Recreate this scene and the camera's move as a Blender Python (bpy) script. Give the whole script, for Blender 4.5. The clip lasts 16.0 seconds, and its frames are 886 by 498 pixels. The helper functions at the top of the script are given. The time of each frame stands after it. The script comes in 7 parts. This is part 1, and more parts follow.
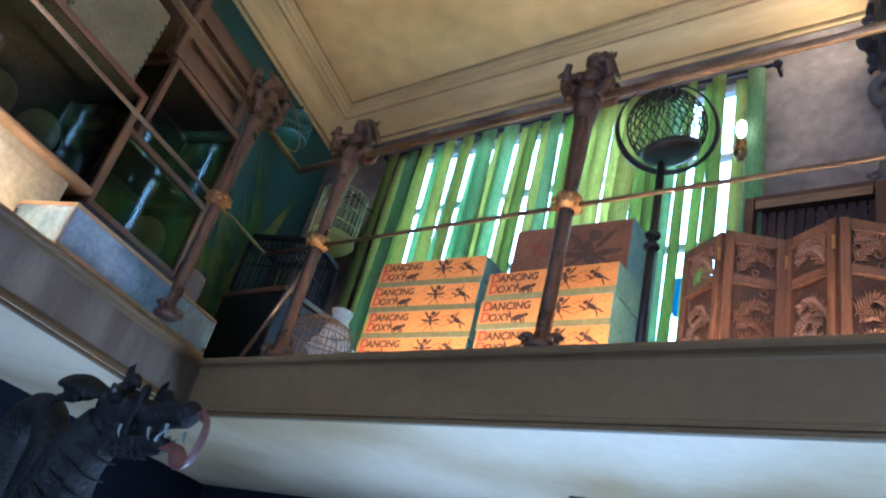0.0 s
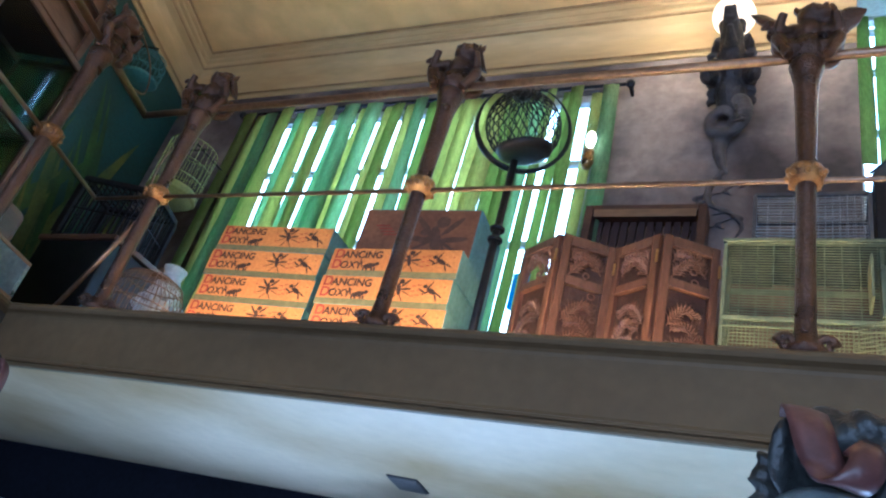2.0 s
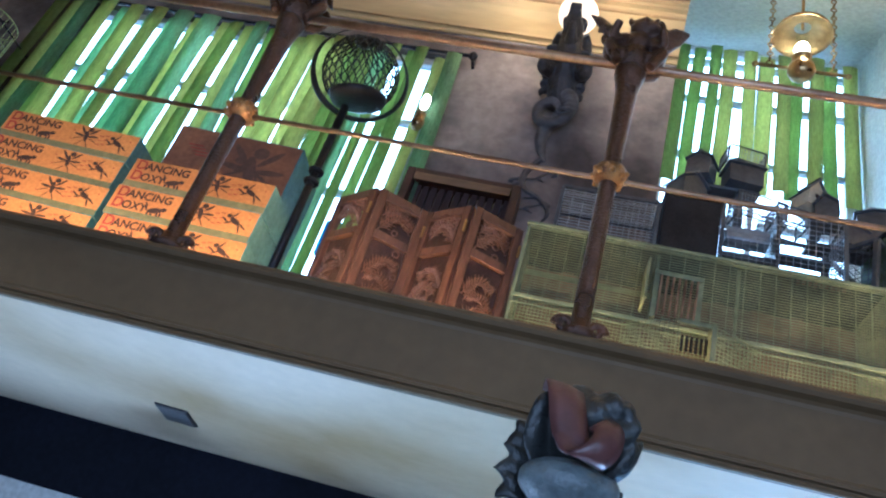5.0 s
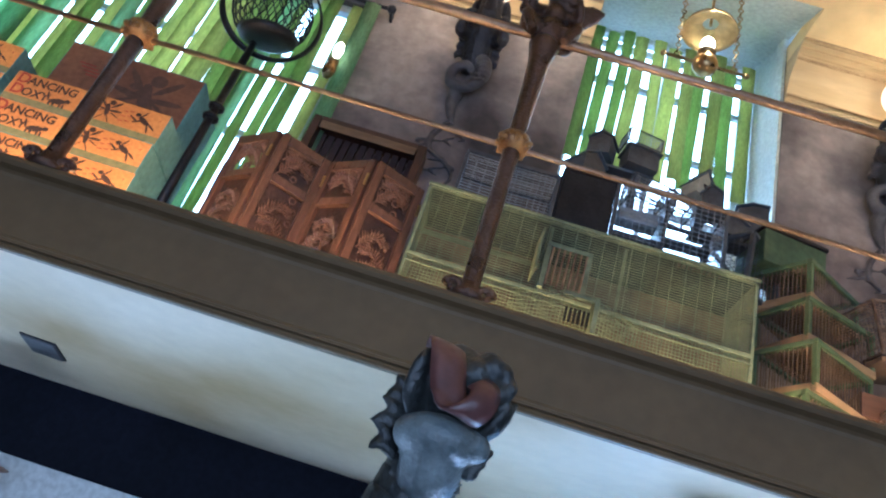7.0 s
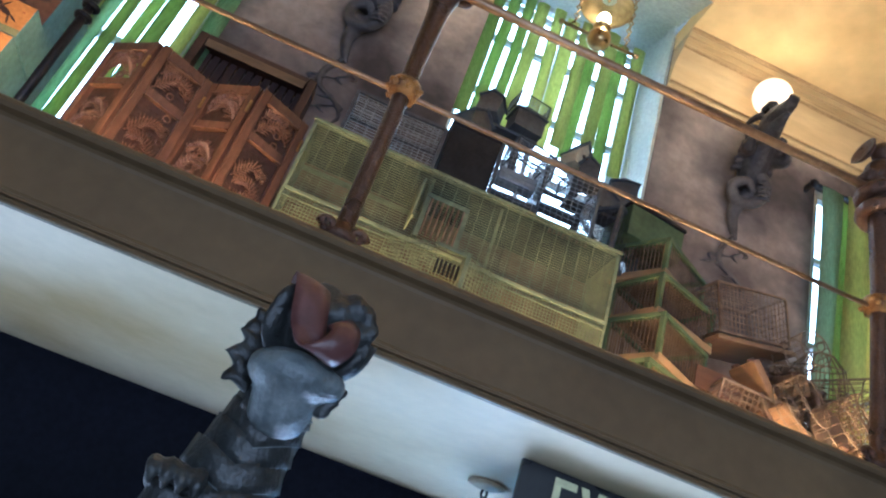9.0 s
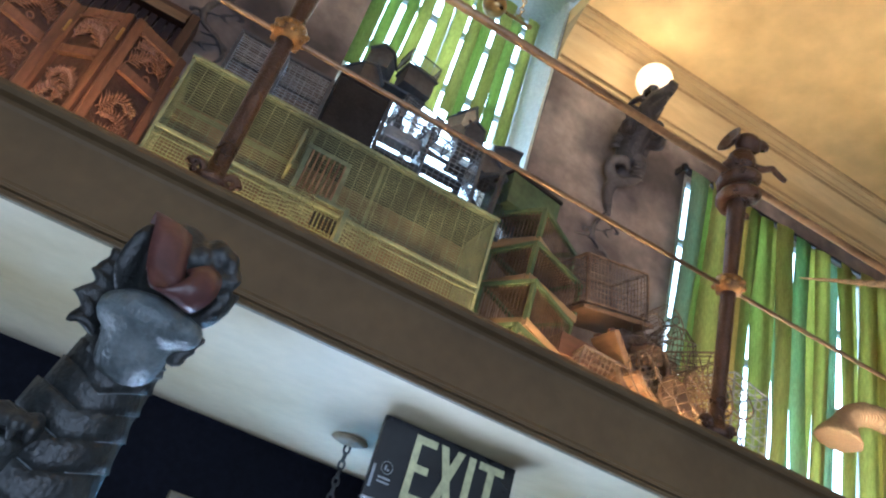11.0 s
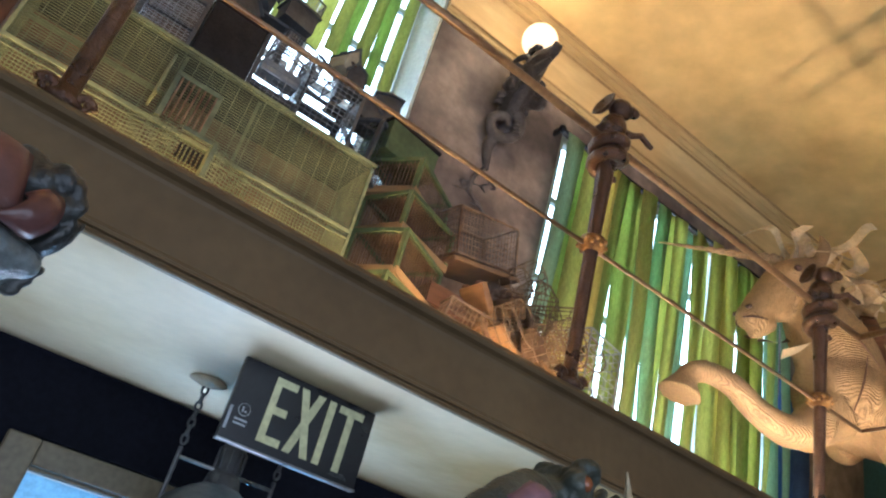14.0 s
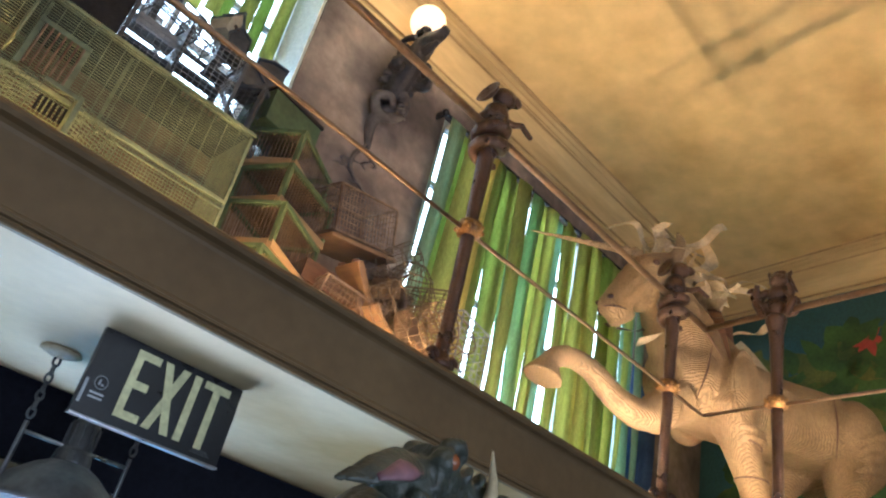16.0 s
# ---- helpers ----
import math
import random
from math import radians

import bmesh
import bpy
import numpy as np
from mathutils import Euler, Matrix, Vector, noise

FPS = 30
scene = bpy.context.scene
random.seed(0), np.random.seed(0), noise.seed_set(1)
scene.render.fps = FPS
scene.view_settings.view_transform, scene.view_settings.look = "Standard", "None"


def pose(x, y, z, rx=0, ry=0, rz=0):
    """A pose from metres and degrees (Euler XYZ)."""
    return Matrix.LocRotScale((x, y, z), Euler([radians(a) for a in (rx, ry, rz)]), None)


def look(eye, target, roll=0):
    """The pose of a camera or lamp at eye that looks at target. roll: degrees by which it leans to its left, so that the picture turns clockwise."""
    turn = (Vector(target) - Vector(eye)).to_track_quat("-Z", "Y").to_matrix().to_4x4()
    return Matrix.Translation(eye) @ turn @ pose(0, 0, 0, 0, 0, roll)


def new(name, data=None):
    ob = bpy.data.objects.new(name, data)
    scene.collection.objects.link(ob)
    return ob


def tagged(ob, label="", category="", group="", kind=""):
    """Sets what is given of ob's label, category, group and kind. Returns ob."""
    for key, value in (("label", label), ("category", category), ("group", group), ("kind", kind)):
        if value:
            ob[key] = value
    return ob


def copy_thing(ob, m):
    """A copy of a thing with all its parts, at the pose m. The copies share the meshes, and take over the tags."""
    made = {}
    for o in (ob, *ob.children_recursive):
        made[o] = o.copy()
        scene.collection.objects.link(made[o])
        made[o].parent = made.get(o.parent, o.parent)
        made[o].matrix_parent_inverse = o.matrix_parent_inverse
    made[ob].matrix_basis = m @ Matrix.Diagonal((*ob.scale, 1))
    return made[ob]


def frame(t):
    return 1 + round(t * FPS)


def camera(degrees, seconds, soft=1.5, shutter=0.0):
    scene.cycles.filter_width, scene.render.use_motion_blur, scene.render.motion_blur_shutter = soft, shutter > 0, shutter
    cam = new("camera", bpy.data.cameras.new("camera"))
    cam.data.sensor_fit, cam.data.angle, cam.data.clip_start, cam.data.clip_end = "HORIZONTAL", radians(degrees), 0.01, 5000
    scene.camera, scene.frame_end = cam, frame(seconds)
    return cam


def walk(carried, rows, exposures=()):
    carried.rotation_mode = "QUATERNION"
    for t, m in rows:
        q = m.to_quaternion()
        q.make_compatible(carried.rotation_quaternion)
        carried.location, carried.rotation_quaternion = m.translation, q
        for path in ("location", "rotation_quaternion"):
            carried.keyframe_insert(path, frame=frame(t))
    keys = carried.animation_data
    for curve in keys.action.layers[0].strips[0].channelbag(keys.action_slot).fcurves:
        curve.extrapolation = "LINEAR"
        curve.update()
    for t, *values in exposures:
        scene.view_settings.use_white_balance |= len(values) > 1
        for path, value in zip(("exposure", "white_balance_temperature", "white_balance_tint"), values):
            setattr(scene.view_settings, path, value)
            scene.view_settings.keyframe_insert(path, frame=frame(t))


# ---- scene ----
cam = camera(60.71, 16.0, soft=2.2)

# seconds, place, heading to the left of +y, upward tilt, lean
PATH = [
    (0, -0.039, -0.035, 1.646, 42.30, 28.46, 15.74),
    (0.5, -0.037, -0.029, 1.649, 39.12, 28.75, 15.79),
    (1, -0.037, -0.027, 1.650, 35.61, 29.19, 15.99),
    (1.5, -0.037, -0.026, 1.649, 32.64, 29.65, 16.11),
    (2, -0.036, -0.027, 1.648, 29.24, 30.04, 16.31),
    (2.5, -0.036, -0.026, 1.647, 26.37, 30.18, 16.61),
    (3, -0.039, -0.023, 1.647, 23.14, 30.28, 16.93),
    (3.5, -0.037, -0.018, 1.649, 20.47, 30.35, 17.26),
    (4, -0.030, -0.010, 1.651, 17.76, 30.56, 17.63),
    (6.5, -0.019, 0.002, 1.650, 5.77, 30.59, 18.49),
    (7, -0.014, 0.010, 1.648, 3.39, 30.38, 18.76),
    (7.5, -0.013, 0.014, 1.649, 1.13, 30.12, 19.11),
    (8, -0.011, 0.015, 1.648, -1.87, 29.85, 19.40),
    (8.5, -0.007, 0.016, 1.647, -4.64, 29.66, 19.43),
    (9, -0.001, 0.014, 1.647, -7.91, 29.66, 19.36),
    (9.5, 0.006, 0.016, 1.647, -10.57, 29.71, 18.92),
    (10, 0.016, 0.018, 1.648, -13.36, 29.78, 18.59),
    (12.5, 0.037, 0.022, 1.654, -24.25, 29.12, 17.15),
    (13, 0.047, 0.023, 1.654, -25.94, 28.93, 16.78),
    (13.5, 0.050, 0.021, 1.653, -27.38, 28.78, 16.49),
    (14, 0.051, 0.018, 1.655, -29.40, 28.69, 16.07),
    (14.5, 0.050, 0.015, 1.656, -31.70, 28.79, 15.52),
    (15, 0.050, 0.015, 1.656, -34.71, 29.10, 14.97),
    (15.5, 0.047, 0.019, 1.655, -37.48, 29.39, 14.39),
    (16, 0.044, 0.027, 1.653, -40.37, 29.67, 13.81),
]


def carried_pose(x, y, z, yaw, pitch, roll):
    h, p = radians(yaw), radians(pitch)
    ahead = Vector((-math.sin(h) * math.cos(p), math.cos(h) * math.cos(p), math.sin(p)))
    eye = Vector((x, y, z))
    return look(eye, eye + ahead, roll)


walk(cam, [(t, carried_pose(*row)) for t, *row in PATH], exposures=[(0, 1.42, 4200, 10), (3, 1.20, 4200, 10), (7, 1.04, 4350, 10), (10, 1.08, 4700, 10), (16, 1.06, 5150, 10)])

# ---- light ----
world = bpy.data.worlds.new("sky")
scene.world = world
world.use_nodes = True
wn = world.node_tree
sky = wn.nodes.new("ShaderNodeTexSky")
sky.sky_type, sky.sun_disc = "NISHITA", False
sky.sun_elevation, sky.sun_rotation = radians(48), radians(-25)
wn.links.new(sky.outputs[0], wn.nodes["Background"].inputs[0])
wn.nodes["Background"].inputs[1].default_value = 0.15
sun = new("sun", bpy.data.lights.new("sun", "SUN"))
sun.data.energy, sun.data.angle, sun.data.color = 3.0, radians(0.6), (1.0, 0.94, 0.85)
sun.matrix_world = look((0, 0, 0), (0.35, -0.62, -0.8))


def area(name, m, w, h, power, colour):
    lamp = new(name, bpy.data.lights.new(name, "AREA"))
    lamp.data.shape, lamp.data.size, lamp.data.size_y = "RECTANGLE", w, h
    lamp.data.energy, lamp.data.color = power, colour
    lamp.matrix_world = m
    return lamp


def bulb(name, place, power, colour, radius=0.05):
    lamp = new(name, bpy.data.lights.new(name, "POINT"))
    lamp.data.energy, lamp.data.color, lamp.data.shadow_soft_size = power, colour, radius
    lamp.location = place
    return lamp


DAY = (0.92, 0.96, 1.0)
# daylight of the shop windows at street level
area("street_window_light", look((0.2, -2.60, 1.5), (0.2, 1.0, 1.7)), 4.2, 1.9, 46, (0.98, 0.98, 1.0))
area("lower_window_light", look((-1.15, 2.29, 1.0), (-1.05, 0.0, 1.3)), 1.0, 1.75, 21, DAY)
area("door_light", look((0.80, 2.36, 1.03), (0.80, 0.0, 1.3)), 0.6, 1.44, 30, DAY)
# globes, and warm strips on the gallery floor behind the nosing
bulb("globe_light_west", (-0.27, 2.12, 4.20), 9, (1.0, 0.70, 0.36), 0.08)
bulb("globe_light_east", (1.42, 2.12, 4.20), 5, (1.0, 0.70, 0.36), 0.08)
STRIP_Y = {-1.75: 1.465, -0.28: 1.63, 0.72: 1.50, 1.72: 1.458}
for x0, x1, power in ((-1.75, -0.30, 4.2), (-0.28, 0.70, 2.3), (0.72, 1.55, 2.6), (1.72, 2.66, 8.0)):
    area("strip_light", look(((x0 + x1) / 2, STRIP_Y[x0], 2.346), ((x0 + x1) / 2, STRIP_Y[x0] + 0.12, 3.0)), x1 - x0, 0.012, power, (1.0, 0.56, 0.20) if x0 < 1.6 else (1.0, 0.66, 0.36))
for a, b, power, colour in (((-2.085, 0.621), (-1.833, -0.19), 3.6, (1.0, 0.60, 0.27)), ((2.748, 1.30), (2.523, -0.20), 10.5, (1.0, 0.66, 0.34))):
    mid, d = ((a[0] + b[0]) / 2, (a[1] + b[1]) / 2), (b[0] - a[0], b[1] - a[1])
    n = Vector((d[1], -d[0], 0)).normalized() * (1 if mid[0] < 0 else -1)
    up = (n * 0.25 + Vector((0, 0, 1))).normalized()
    along = Vector((d[0], d[1], 0)).normalized()
    turn = Matrix((along, (-up).cross(along), -up)).transposed().to_4x4()
    area("arm_strip_light", Matrix.Translation((mid[0], mid[1], 2.346)) @ turn, math.hypot(*d), 0.012, power, colour)

# ---- materials ----
def mat(name, c1, c2=None, scale=6.0, rough=0.6, metal=0.0, bump=0.15, fine=60.0, c3=None, stretch=(1, 1, 1), through_light=0.0, contrast=(0.35, 0.65), grain_mix=0.8):
    m = bpy.data.materials.new(name)
    m.use_nodes = True
    nt = m.node_tree
    n, l = nt.nodes, nt.links
    b = n["Principled BSDF"]
    co = n.new("ShaderNodeTexCoord")
    mp = n.new("ShaderNodeMapping")
    mp.inputs["Scale"].default_value = stretch
    l.new(co.outputs["Object"], mp.inputs[0])
    big = n.new("ShaderNodeTexNoise")
    big.inputs["Scale"].default_value, big.inputs["Detail"].default_value = scale, 5
    l.new(mp.outputs[0], big.inputs["Vector"])
    small = n.new("ShaderNodeTexNoise")
    small.inputs["Scale"].default_value, small.inputs["Detail"].default_value = fine, 4
    l.new(mp.outputs[0], small.inputs["Vector"])
    c2 = c2 or tuple(v * 0.72 for v in c1)
    ramp = n.new("ShaderNodeValToRGB")
    ramp.color_ramp.elements[0].position, ramp.color_ramp.elements[1].position = contrast
    ramp.color_ramp.elements[0].color, ramp.color_ramp.elements[1].color = (*c2, 1), (*c1, 1)
    if c3:
        e = ramp.color_ramp.elements.new(0.5 * (contrast[0] + contrast[1]))
        e.color = (*c3, 1)
    l.new(big.outputs[0], ramp.inputs[0])
    mix = n.new("ShaderNodeMix")
    mix.data_type, mix.blend_type = "RGBA", "MULTIPLY"
    grain = n.new("ShaderNodeMapRange")
    grain.inputs[1].default_value, grain.inputs[2].default_value = 0.3, 0.7
    grain.inputs[3].default_value, grain.inputs[4].default_value = 0.72, 1.12
    l.new(small.outputs[0], grain.inputs[0])
    mix.inputs[0].default_value = grain_mix
    l.new(ramp.outputs[0], mix.inputs[6])
    l.new(grain.outputs[0], mix.inputs[7])
    info = n.new("ShaderNodeObjectInfo")
    vary = n.new("ShaderNodeHueSaturation")
    span = n.new("ShaderNodeMapRange")
    span.inputs[3].default_value, span.inputs[4].default_value = 0.86, 1.12
    l.new(info.outputs["Random"], span.inputs[0])
    l.new(span.outputs[0], vary.inputs["Value"])
    l.new(mix.outputs[2], vary.inputs["Color"])
    l.new(vary.outputs[0], b.inputs["Base Color"])
    rr = n.new("ShaderNodeMapRange")
    rr.inputs[3].default_value, rr.inputs[4].default_value = max(rough - 0.12, 0.03), min(rough + 0.12, 1)
    l.new(big.outputs[0], rr.inputs[0])
    l.new(rr.outputs[0], b.inputs["Roughness"])
    b.inputs["Metallic"].default_value = metal
    if bump:
        bp = n.new("ShaderNodeBump")
        bp.inputs["Strength"].default_value, bp.inputs["Distance"].default_value = bump, 0.01
        l.new(small.outputs[0], bp.inputs["Height"])
        l.new(bp.outputs[0], b.inputs["Normal"])
    if through_light:
        tr = n.new("ShaderNodeBsdfTranslucent")
        l.new(vary.outputs[0], tr.inputs[0])
        ms = n.new("ShaderNodeMixShader")
        ms.inputs[0].default_value = through_light
        l.new(b.outputs[0], ms.inputs[1])
        l.new(tr.outputs[0], ms.inputs[2])
        l.new(ms.outputs[0], n["Material Output"].inputs[0])
    return m


def glow(name, colour, strength):
    m = bpy.data.materials.new(name)
    m.use_nodes = True
    b = m.node_tree.nodes["Principled BSDF"]
    b.inputs["Base Color"].default_value = (*colour, 1)
    b.inputs["Emission Color"].default_value, b.inputs["Emission Strength"].default_value = (*colour, 1), strength
    return m


def clear(name, colour=(0.92, 0.97, 0.96), rough=0.03):
    m = bpy.data.materials.new(name)
    m.use_nodes = True
    n, l = m.node_tree.nodes, m.node_tree.links
    gl, tp, mx, fr = n.new("ShaderNodeBsdfGlossy"), n.new("ShaderNodeBsdfTransparent"), n.new("ShaderNodeMixShader"), n.new("ShaderNodeLayerWeight")
    fr.inputs[0].default_value = 0.12
    gl.inputs["Roughness"].default_value, tp.inputs[0].default_value = rough, (*colour, 1)
    soft = n.new("ShaderNodeMath")
    soft.operation, soft.use_clamp = "MULTIPLY_ADD", True
    soft.inputs[1].default_value, soft.inputs[2].default_value = 0.11, 0.02
    l.new(fr.outputs["Facing"], soft.inputs[0])
    l.new(soft.outputs[0], mx.inputs[0])
    l.new(tp.outputs[0], mx.inputs[1])
    l.new(gl.outputs[0], mx.inputs[2])
    l.new(mx.outputs[0], n["Material Output"].inputs[0])
    return m


M_CEIL = mat("ochre_ceiling_plaster", (0.74, 0.54, 0.23), (0.48, 0.32, 0.11), 1.7, 0.75, bump=0.06, fine=9, c3=(0.66, 0.47, 0.19), contrast=(0.30, 0.62), grain_mix=0.45)
M_CORN = mat("ochre_cornice_paint", (0.68, 0.50, 0.23), (0.46, 0.32, 0.13), 2.2, 0.6, bump=0.05, fine=18, grain_mix=0.3, stretch=(0.5, 0.5, 3))
M_BEAD = mat("brown_ochre_bead_paint", (0.46, 0.31, 0.13), (0.30, 0.19, 0.075), 5, 0.5, bump=0.05)
M_WALL = mat("stained_grey_plaster", (0.33, 0.265, 0.222), (0.066, 0.053, 0.051), 2.7, 0.85, bump=0.25, fine=24, c3=(0.18, 0.145, 0.13), contrast=(0.36, 0.64))
M_NAVY = mat("dark_navy_paint", (0.011, 0.012, 0.020), (0.008, 0.009, 0.014), 3, 0.9, bump=0.05)
M_NAVY.node_tree.nodes["Principled BSDF"].inputs["Specular IOR Level"].default_value = 0.08
M_SOFF = mat("cream_soffit_plaster", (0.80, 0.71, 0.51), (0.44, 0.33, 0.15), 0.95, 0.5, bump=0.10, fine=26, c3=(0.66, 0.57, 0.37), contrast=(0.36, 0.60), grain_mix=0.2)
M_FASC = mat("olive_brown_fascia_paint", (0.160, 0.108, 0.050), (0.098, 0.065, 0.031), 1.4, 0.6, bump=0.04, fine=30, grain_mix=0.4)
M_FASC.node_tree.nodes["Principled BSDF"].inputs["Specular IOR Level"].default_value = 0.22
M_FLOOR = mat("worn_floorboards", (0.19, 0.155, 0.115), (0.10, 0.08, 0.06), 2, 0.5, stretch=(1, 6, 1))
M_TEAL = mat("teal_mural_paint", (0.026, 0.10, 0.10), (0.022, 0.05, 0.035), 1.6, 0.7, bump=0.1, c3=(0.018, 0.07, 0.06))
M_SKYT = mat("blue_green_mural_paint", (0.03, 0.105, 0.125), (0.02, 0.06, 0.045), 1.2, 0.7, bump=0.08)
M_LEAF = mat("painted_leaf_green", (0.07, 0.15, 0.03), (0.018, 0.055, 0.015), 5, 0.7, bump=0.05)
M_FERN = mat("painted_fern_olive", (0.15, 0.16, 0.03), (0.04, 0.08, 0.02), 5, 0.7, bump=0.05)
M_REDF = mat("painted_red_flower", (0.45, 0.07, 0.045), (0.3, 0.04, 0.03), 8, 0.7, bump=0.05)
M_BRONZE = mat("aged_bronze", (0.135, 0.082, 0.055), (0.080, 0.050, 0.036), 16, 0.30, 0.78, bump=0.55, fine=190)
M_GILT = mat("worn_gilt_collar", (0.42, 0.24, 0.08), (0.16, 0.085, 0.04), 30, 0.35, 0.8, bump=0.5, fine=220)
M_RAIL = mat("copper_tube", (0.36, 0.25, 0.16), (0.20, 0.13, 0.08), 6, 0.42, 0.85, bump=0.03)
M_GREEN = mat("green_blind_cloth", (0.39, 0.45, 0.16), (0.29, 0.36, 0.12), 3, 0.8, bump=0.1, fine=140, through_light=0.74, stretch=(1, 1, 0.25))
M_LIME = mat("yellow_green_blind_cloth", (0.57, 0.56, 0.22), (0.46, 0.47, 0.17), 3, 0.8, bump=0.1, fine=140, through_light=0.74, stretch=(1, 1, 0.25))
M_PALE = mat("pale_green_blind_cloth", (0.45, 0.56, 0.34), (0.32, 0.46, 0.24), 3, 0.8, bump=0.1, fine=140, through_light=0.74, stretch=(1, 1, 0.25))
M_STRAW = mat("straw_green_blind_cloth", (0.66, 0.58, 0.20), (0.54, 0.49, 0.15), 3, 0.8, bump=0.1, fine=140, through_light=0.62, stretch=(1, 1, 0.25))
M_SEA = mat("sea_green_blind_cloth", (0.40, 0.52, 0.36), (0.30, 0.42, 0.28), 3, 0.8, bump=0.1, fine=140, through_light=0.66, stretch=(1, 1, 0.25))
M_BLACK = mat("blackened_iron", (0.03, 0.03, 0.034), (0.016, 0.016, 0.02), 12, 0.45, 0.6, bump=0.2, fine=120)
M_WIRE = mat("rusty_steel_wire", (0.30, 0.22, 0.15), (0.14, 0.09, 0.06), 20, 0.5, 0.5, bump=0)
M_GREYW = mat("galvanised_wire", (0.44, 0.47, 0.51), (0.28, 0.30, 0.33), 20, 0.4, 0.6, bump=0)
M_GCAGE = mat("faded_green_cage_paint", (0.225, 0.255, 0.13), (0.11, 0.13, 0.072), 8, 0.6, 0.1, bump=0.1)
M_GFRAME = mat("sage_green_frame_paint", (0.12, 0.17, 0.07), (0.06, 0.09, 0.04), 8, 0.55, bump=0.2)
M_BOXO = mat("orange_printed_card", (0.62, 0.27, 0.055), (0.48, 0.19, 0.04), 5, 0.65, bump=0.05, fine=90)
M_BOXT = mat("teal_printed_card", (0.16, 0.30, 0.30), (0.09, 0.19, 0.20), 5, 0.6, bump=0.05)
M_BOXG = mat("olive_card_band", (0.20, 0.20, 0.09), None, 6, 0.65, bump=0.03)
M_BOXR = mat("russet_card", (0.33, 0.14, 0.06), (0.22, 0.09, 0.045), 5, 0.65, bump=0.05)
M_INK = mat("brown_ink", (0.05, 0.025, 0.02), None, 20, 0.7, bump=0)
M_FADE = mat("faded_brown_ink", (0.15, 0.075, 0.045), None, 14, 0.7, bump=0)
M_REDI = mat("red_ink", (0.36, 0.05, 0.03), None, 20, 0.7, bump=0)
M_CARV = mat("carved_teak", (0.20, 0.092, 0.048), (0.075, 0.034, 0.019), 10, 0.45, bump=0.3, fine=90, stretch=(1, 1, 0.3))
# dark teak; behind the screen's carving it paints the shade of the openings
M_BOXDK = mat("recess_shade_and_dark_teak", (0.075, 0.032, 0.018), (0.035, 0.016, 0.010), 10, 0.6, bump=0.3, fine=90)
M_WOOD = mat("dark_cabinet_wood", (0.17, 0.085, 0.045), (0.08, 0.04, 0.024), 6, 0.5, bump=0.2, fine=60, stretch=(0.3, 0.3, 1))
M_MIDW = mat("honey_wood", (0.36, 0.23, 0.11), (0.21, 0.125, 0.06), 6, 0.5, bump=0.15, fine=50, stretch=(0.3, 0.3, 1))
M_TRAPW = mat("worn_trap_wood", (0.25, 0.15, 0.075), (0.13, 0.075, 0.038), 9, 0.6, bump=0.3, fine=60, stretch=(0.3, 0.3, 1))
M_PALEW = mat("pale_carved_wood", (0.42, 0.290, 0.145), (0.27, 0.175, 0.080), 7, 0.65, bump=0.35, fine=120, stretch=(1, 1, 0.5))


def carve(m, scale, distortion, depth, groove_tone):
    """Fine chiselled lines, darker in the grooves."""
    n, l = m.node_tree.nodes, m.node_tree.links
    b = n["Principled BSDF"]
    co, wv = n.new("ShaderNodeTexCoord"), n.new("ShaderNodeTexWave")
    wv.wave_type, wv.bands_direction, wv.wave_profile = "BANDS", "DIAGONAL", "SIN"
    for k, v in (("Scale", scale), ("Distortion", distortion), ("Detail", 2.5), ("Detail Scale", 0.6)):
        wv.inputs[k].default_value = v
    l.new(co.outputs["Object"], wv.inputs["Vector"])
    bp = n.new("ShaderNodeBump")
    bp.inputs["Strength"].default_value, bp.inputs["Distance"].default_value = 1.0, depth
    l.new(wv.outputs["Fac"], bp.inputs["Height"])
    l.new(b.inputs["Normal"].links[0].from_socket, bp.inputs["Normal"])
    l.new(bp.outputs[0], b.inputs["Normal"])
    mr, mx = n.new("ShaderNodeMapRange"), n.new("ShaderNodeMix")
    mr.inputs[1].default_value, mr.inputs[2].default_value = 0.05, 0.45
    mr.inputs[3].default_value, mr.inputs[4].default_value = groove_tone, 1.0
    l.new(wv.outputs["Fac"], mr.inputs[0])
    mx.data_type, mx.blend_type = "RGBA", "MULTIPLY"
    mx.inputs[0].default_value = 1.0
    l.new(b.inputs["Base Color"].links[0].from_socket, mx.inputs[6])
    l.new(mr.outputs[0], mx.inputs[7])
    l.new(mx.outputs[2], b.inputs["Base Color"])


carve(M_PALEW, 70, 4.0, 0.0022, 0.66)
M_SLATE = mat("blue_grey_sculpted_hide", (0.040, 0.044, 0.043), (0.013, 0.0145, 0.0145), 14, 0.42, bump=0.4, fine=110)
# paler hide: light from below is put into the throat's colour; also fang grey
M_CHIN = mat("fang_grey_and_lit_throat_hide", (0.20, 0.23, 0.235), (0.10, 0.12, 0.125), 16, 0.42, bump=0.35, fine=110)
M_DARKH = mat("charcoal_sculpted_hide", (0.0075, 0.0075, 0.008), (0.004, 0.004, 0.0045), 9, 0.6, bump=0.7, fine=90)
M_BOAR = mat("grey_green_sculpted_hide", (0.060, 0.070, 0.055), (0.020, 0.025, 0.020), 9, 0.45, bump=0.8, fine=60)
M_EDGE = mat("pale_plate_edge", (0.20, 0.225, 0.235), (0.10, 0.115, 0.12), 25, 0.45, bump=0.4, fine=90)
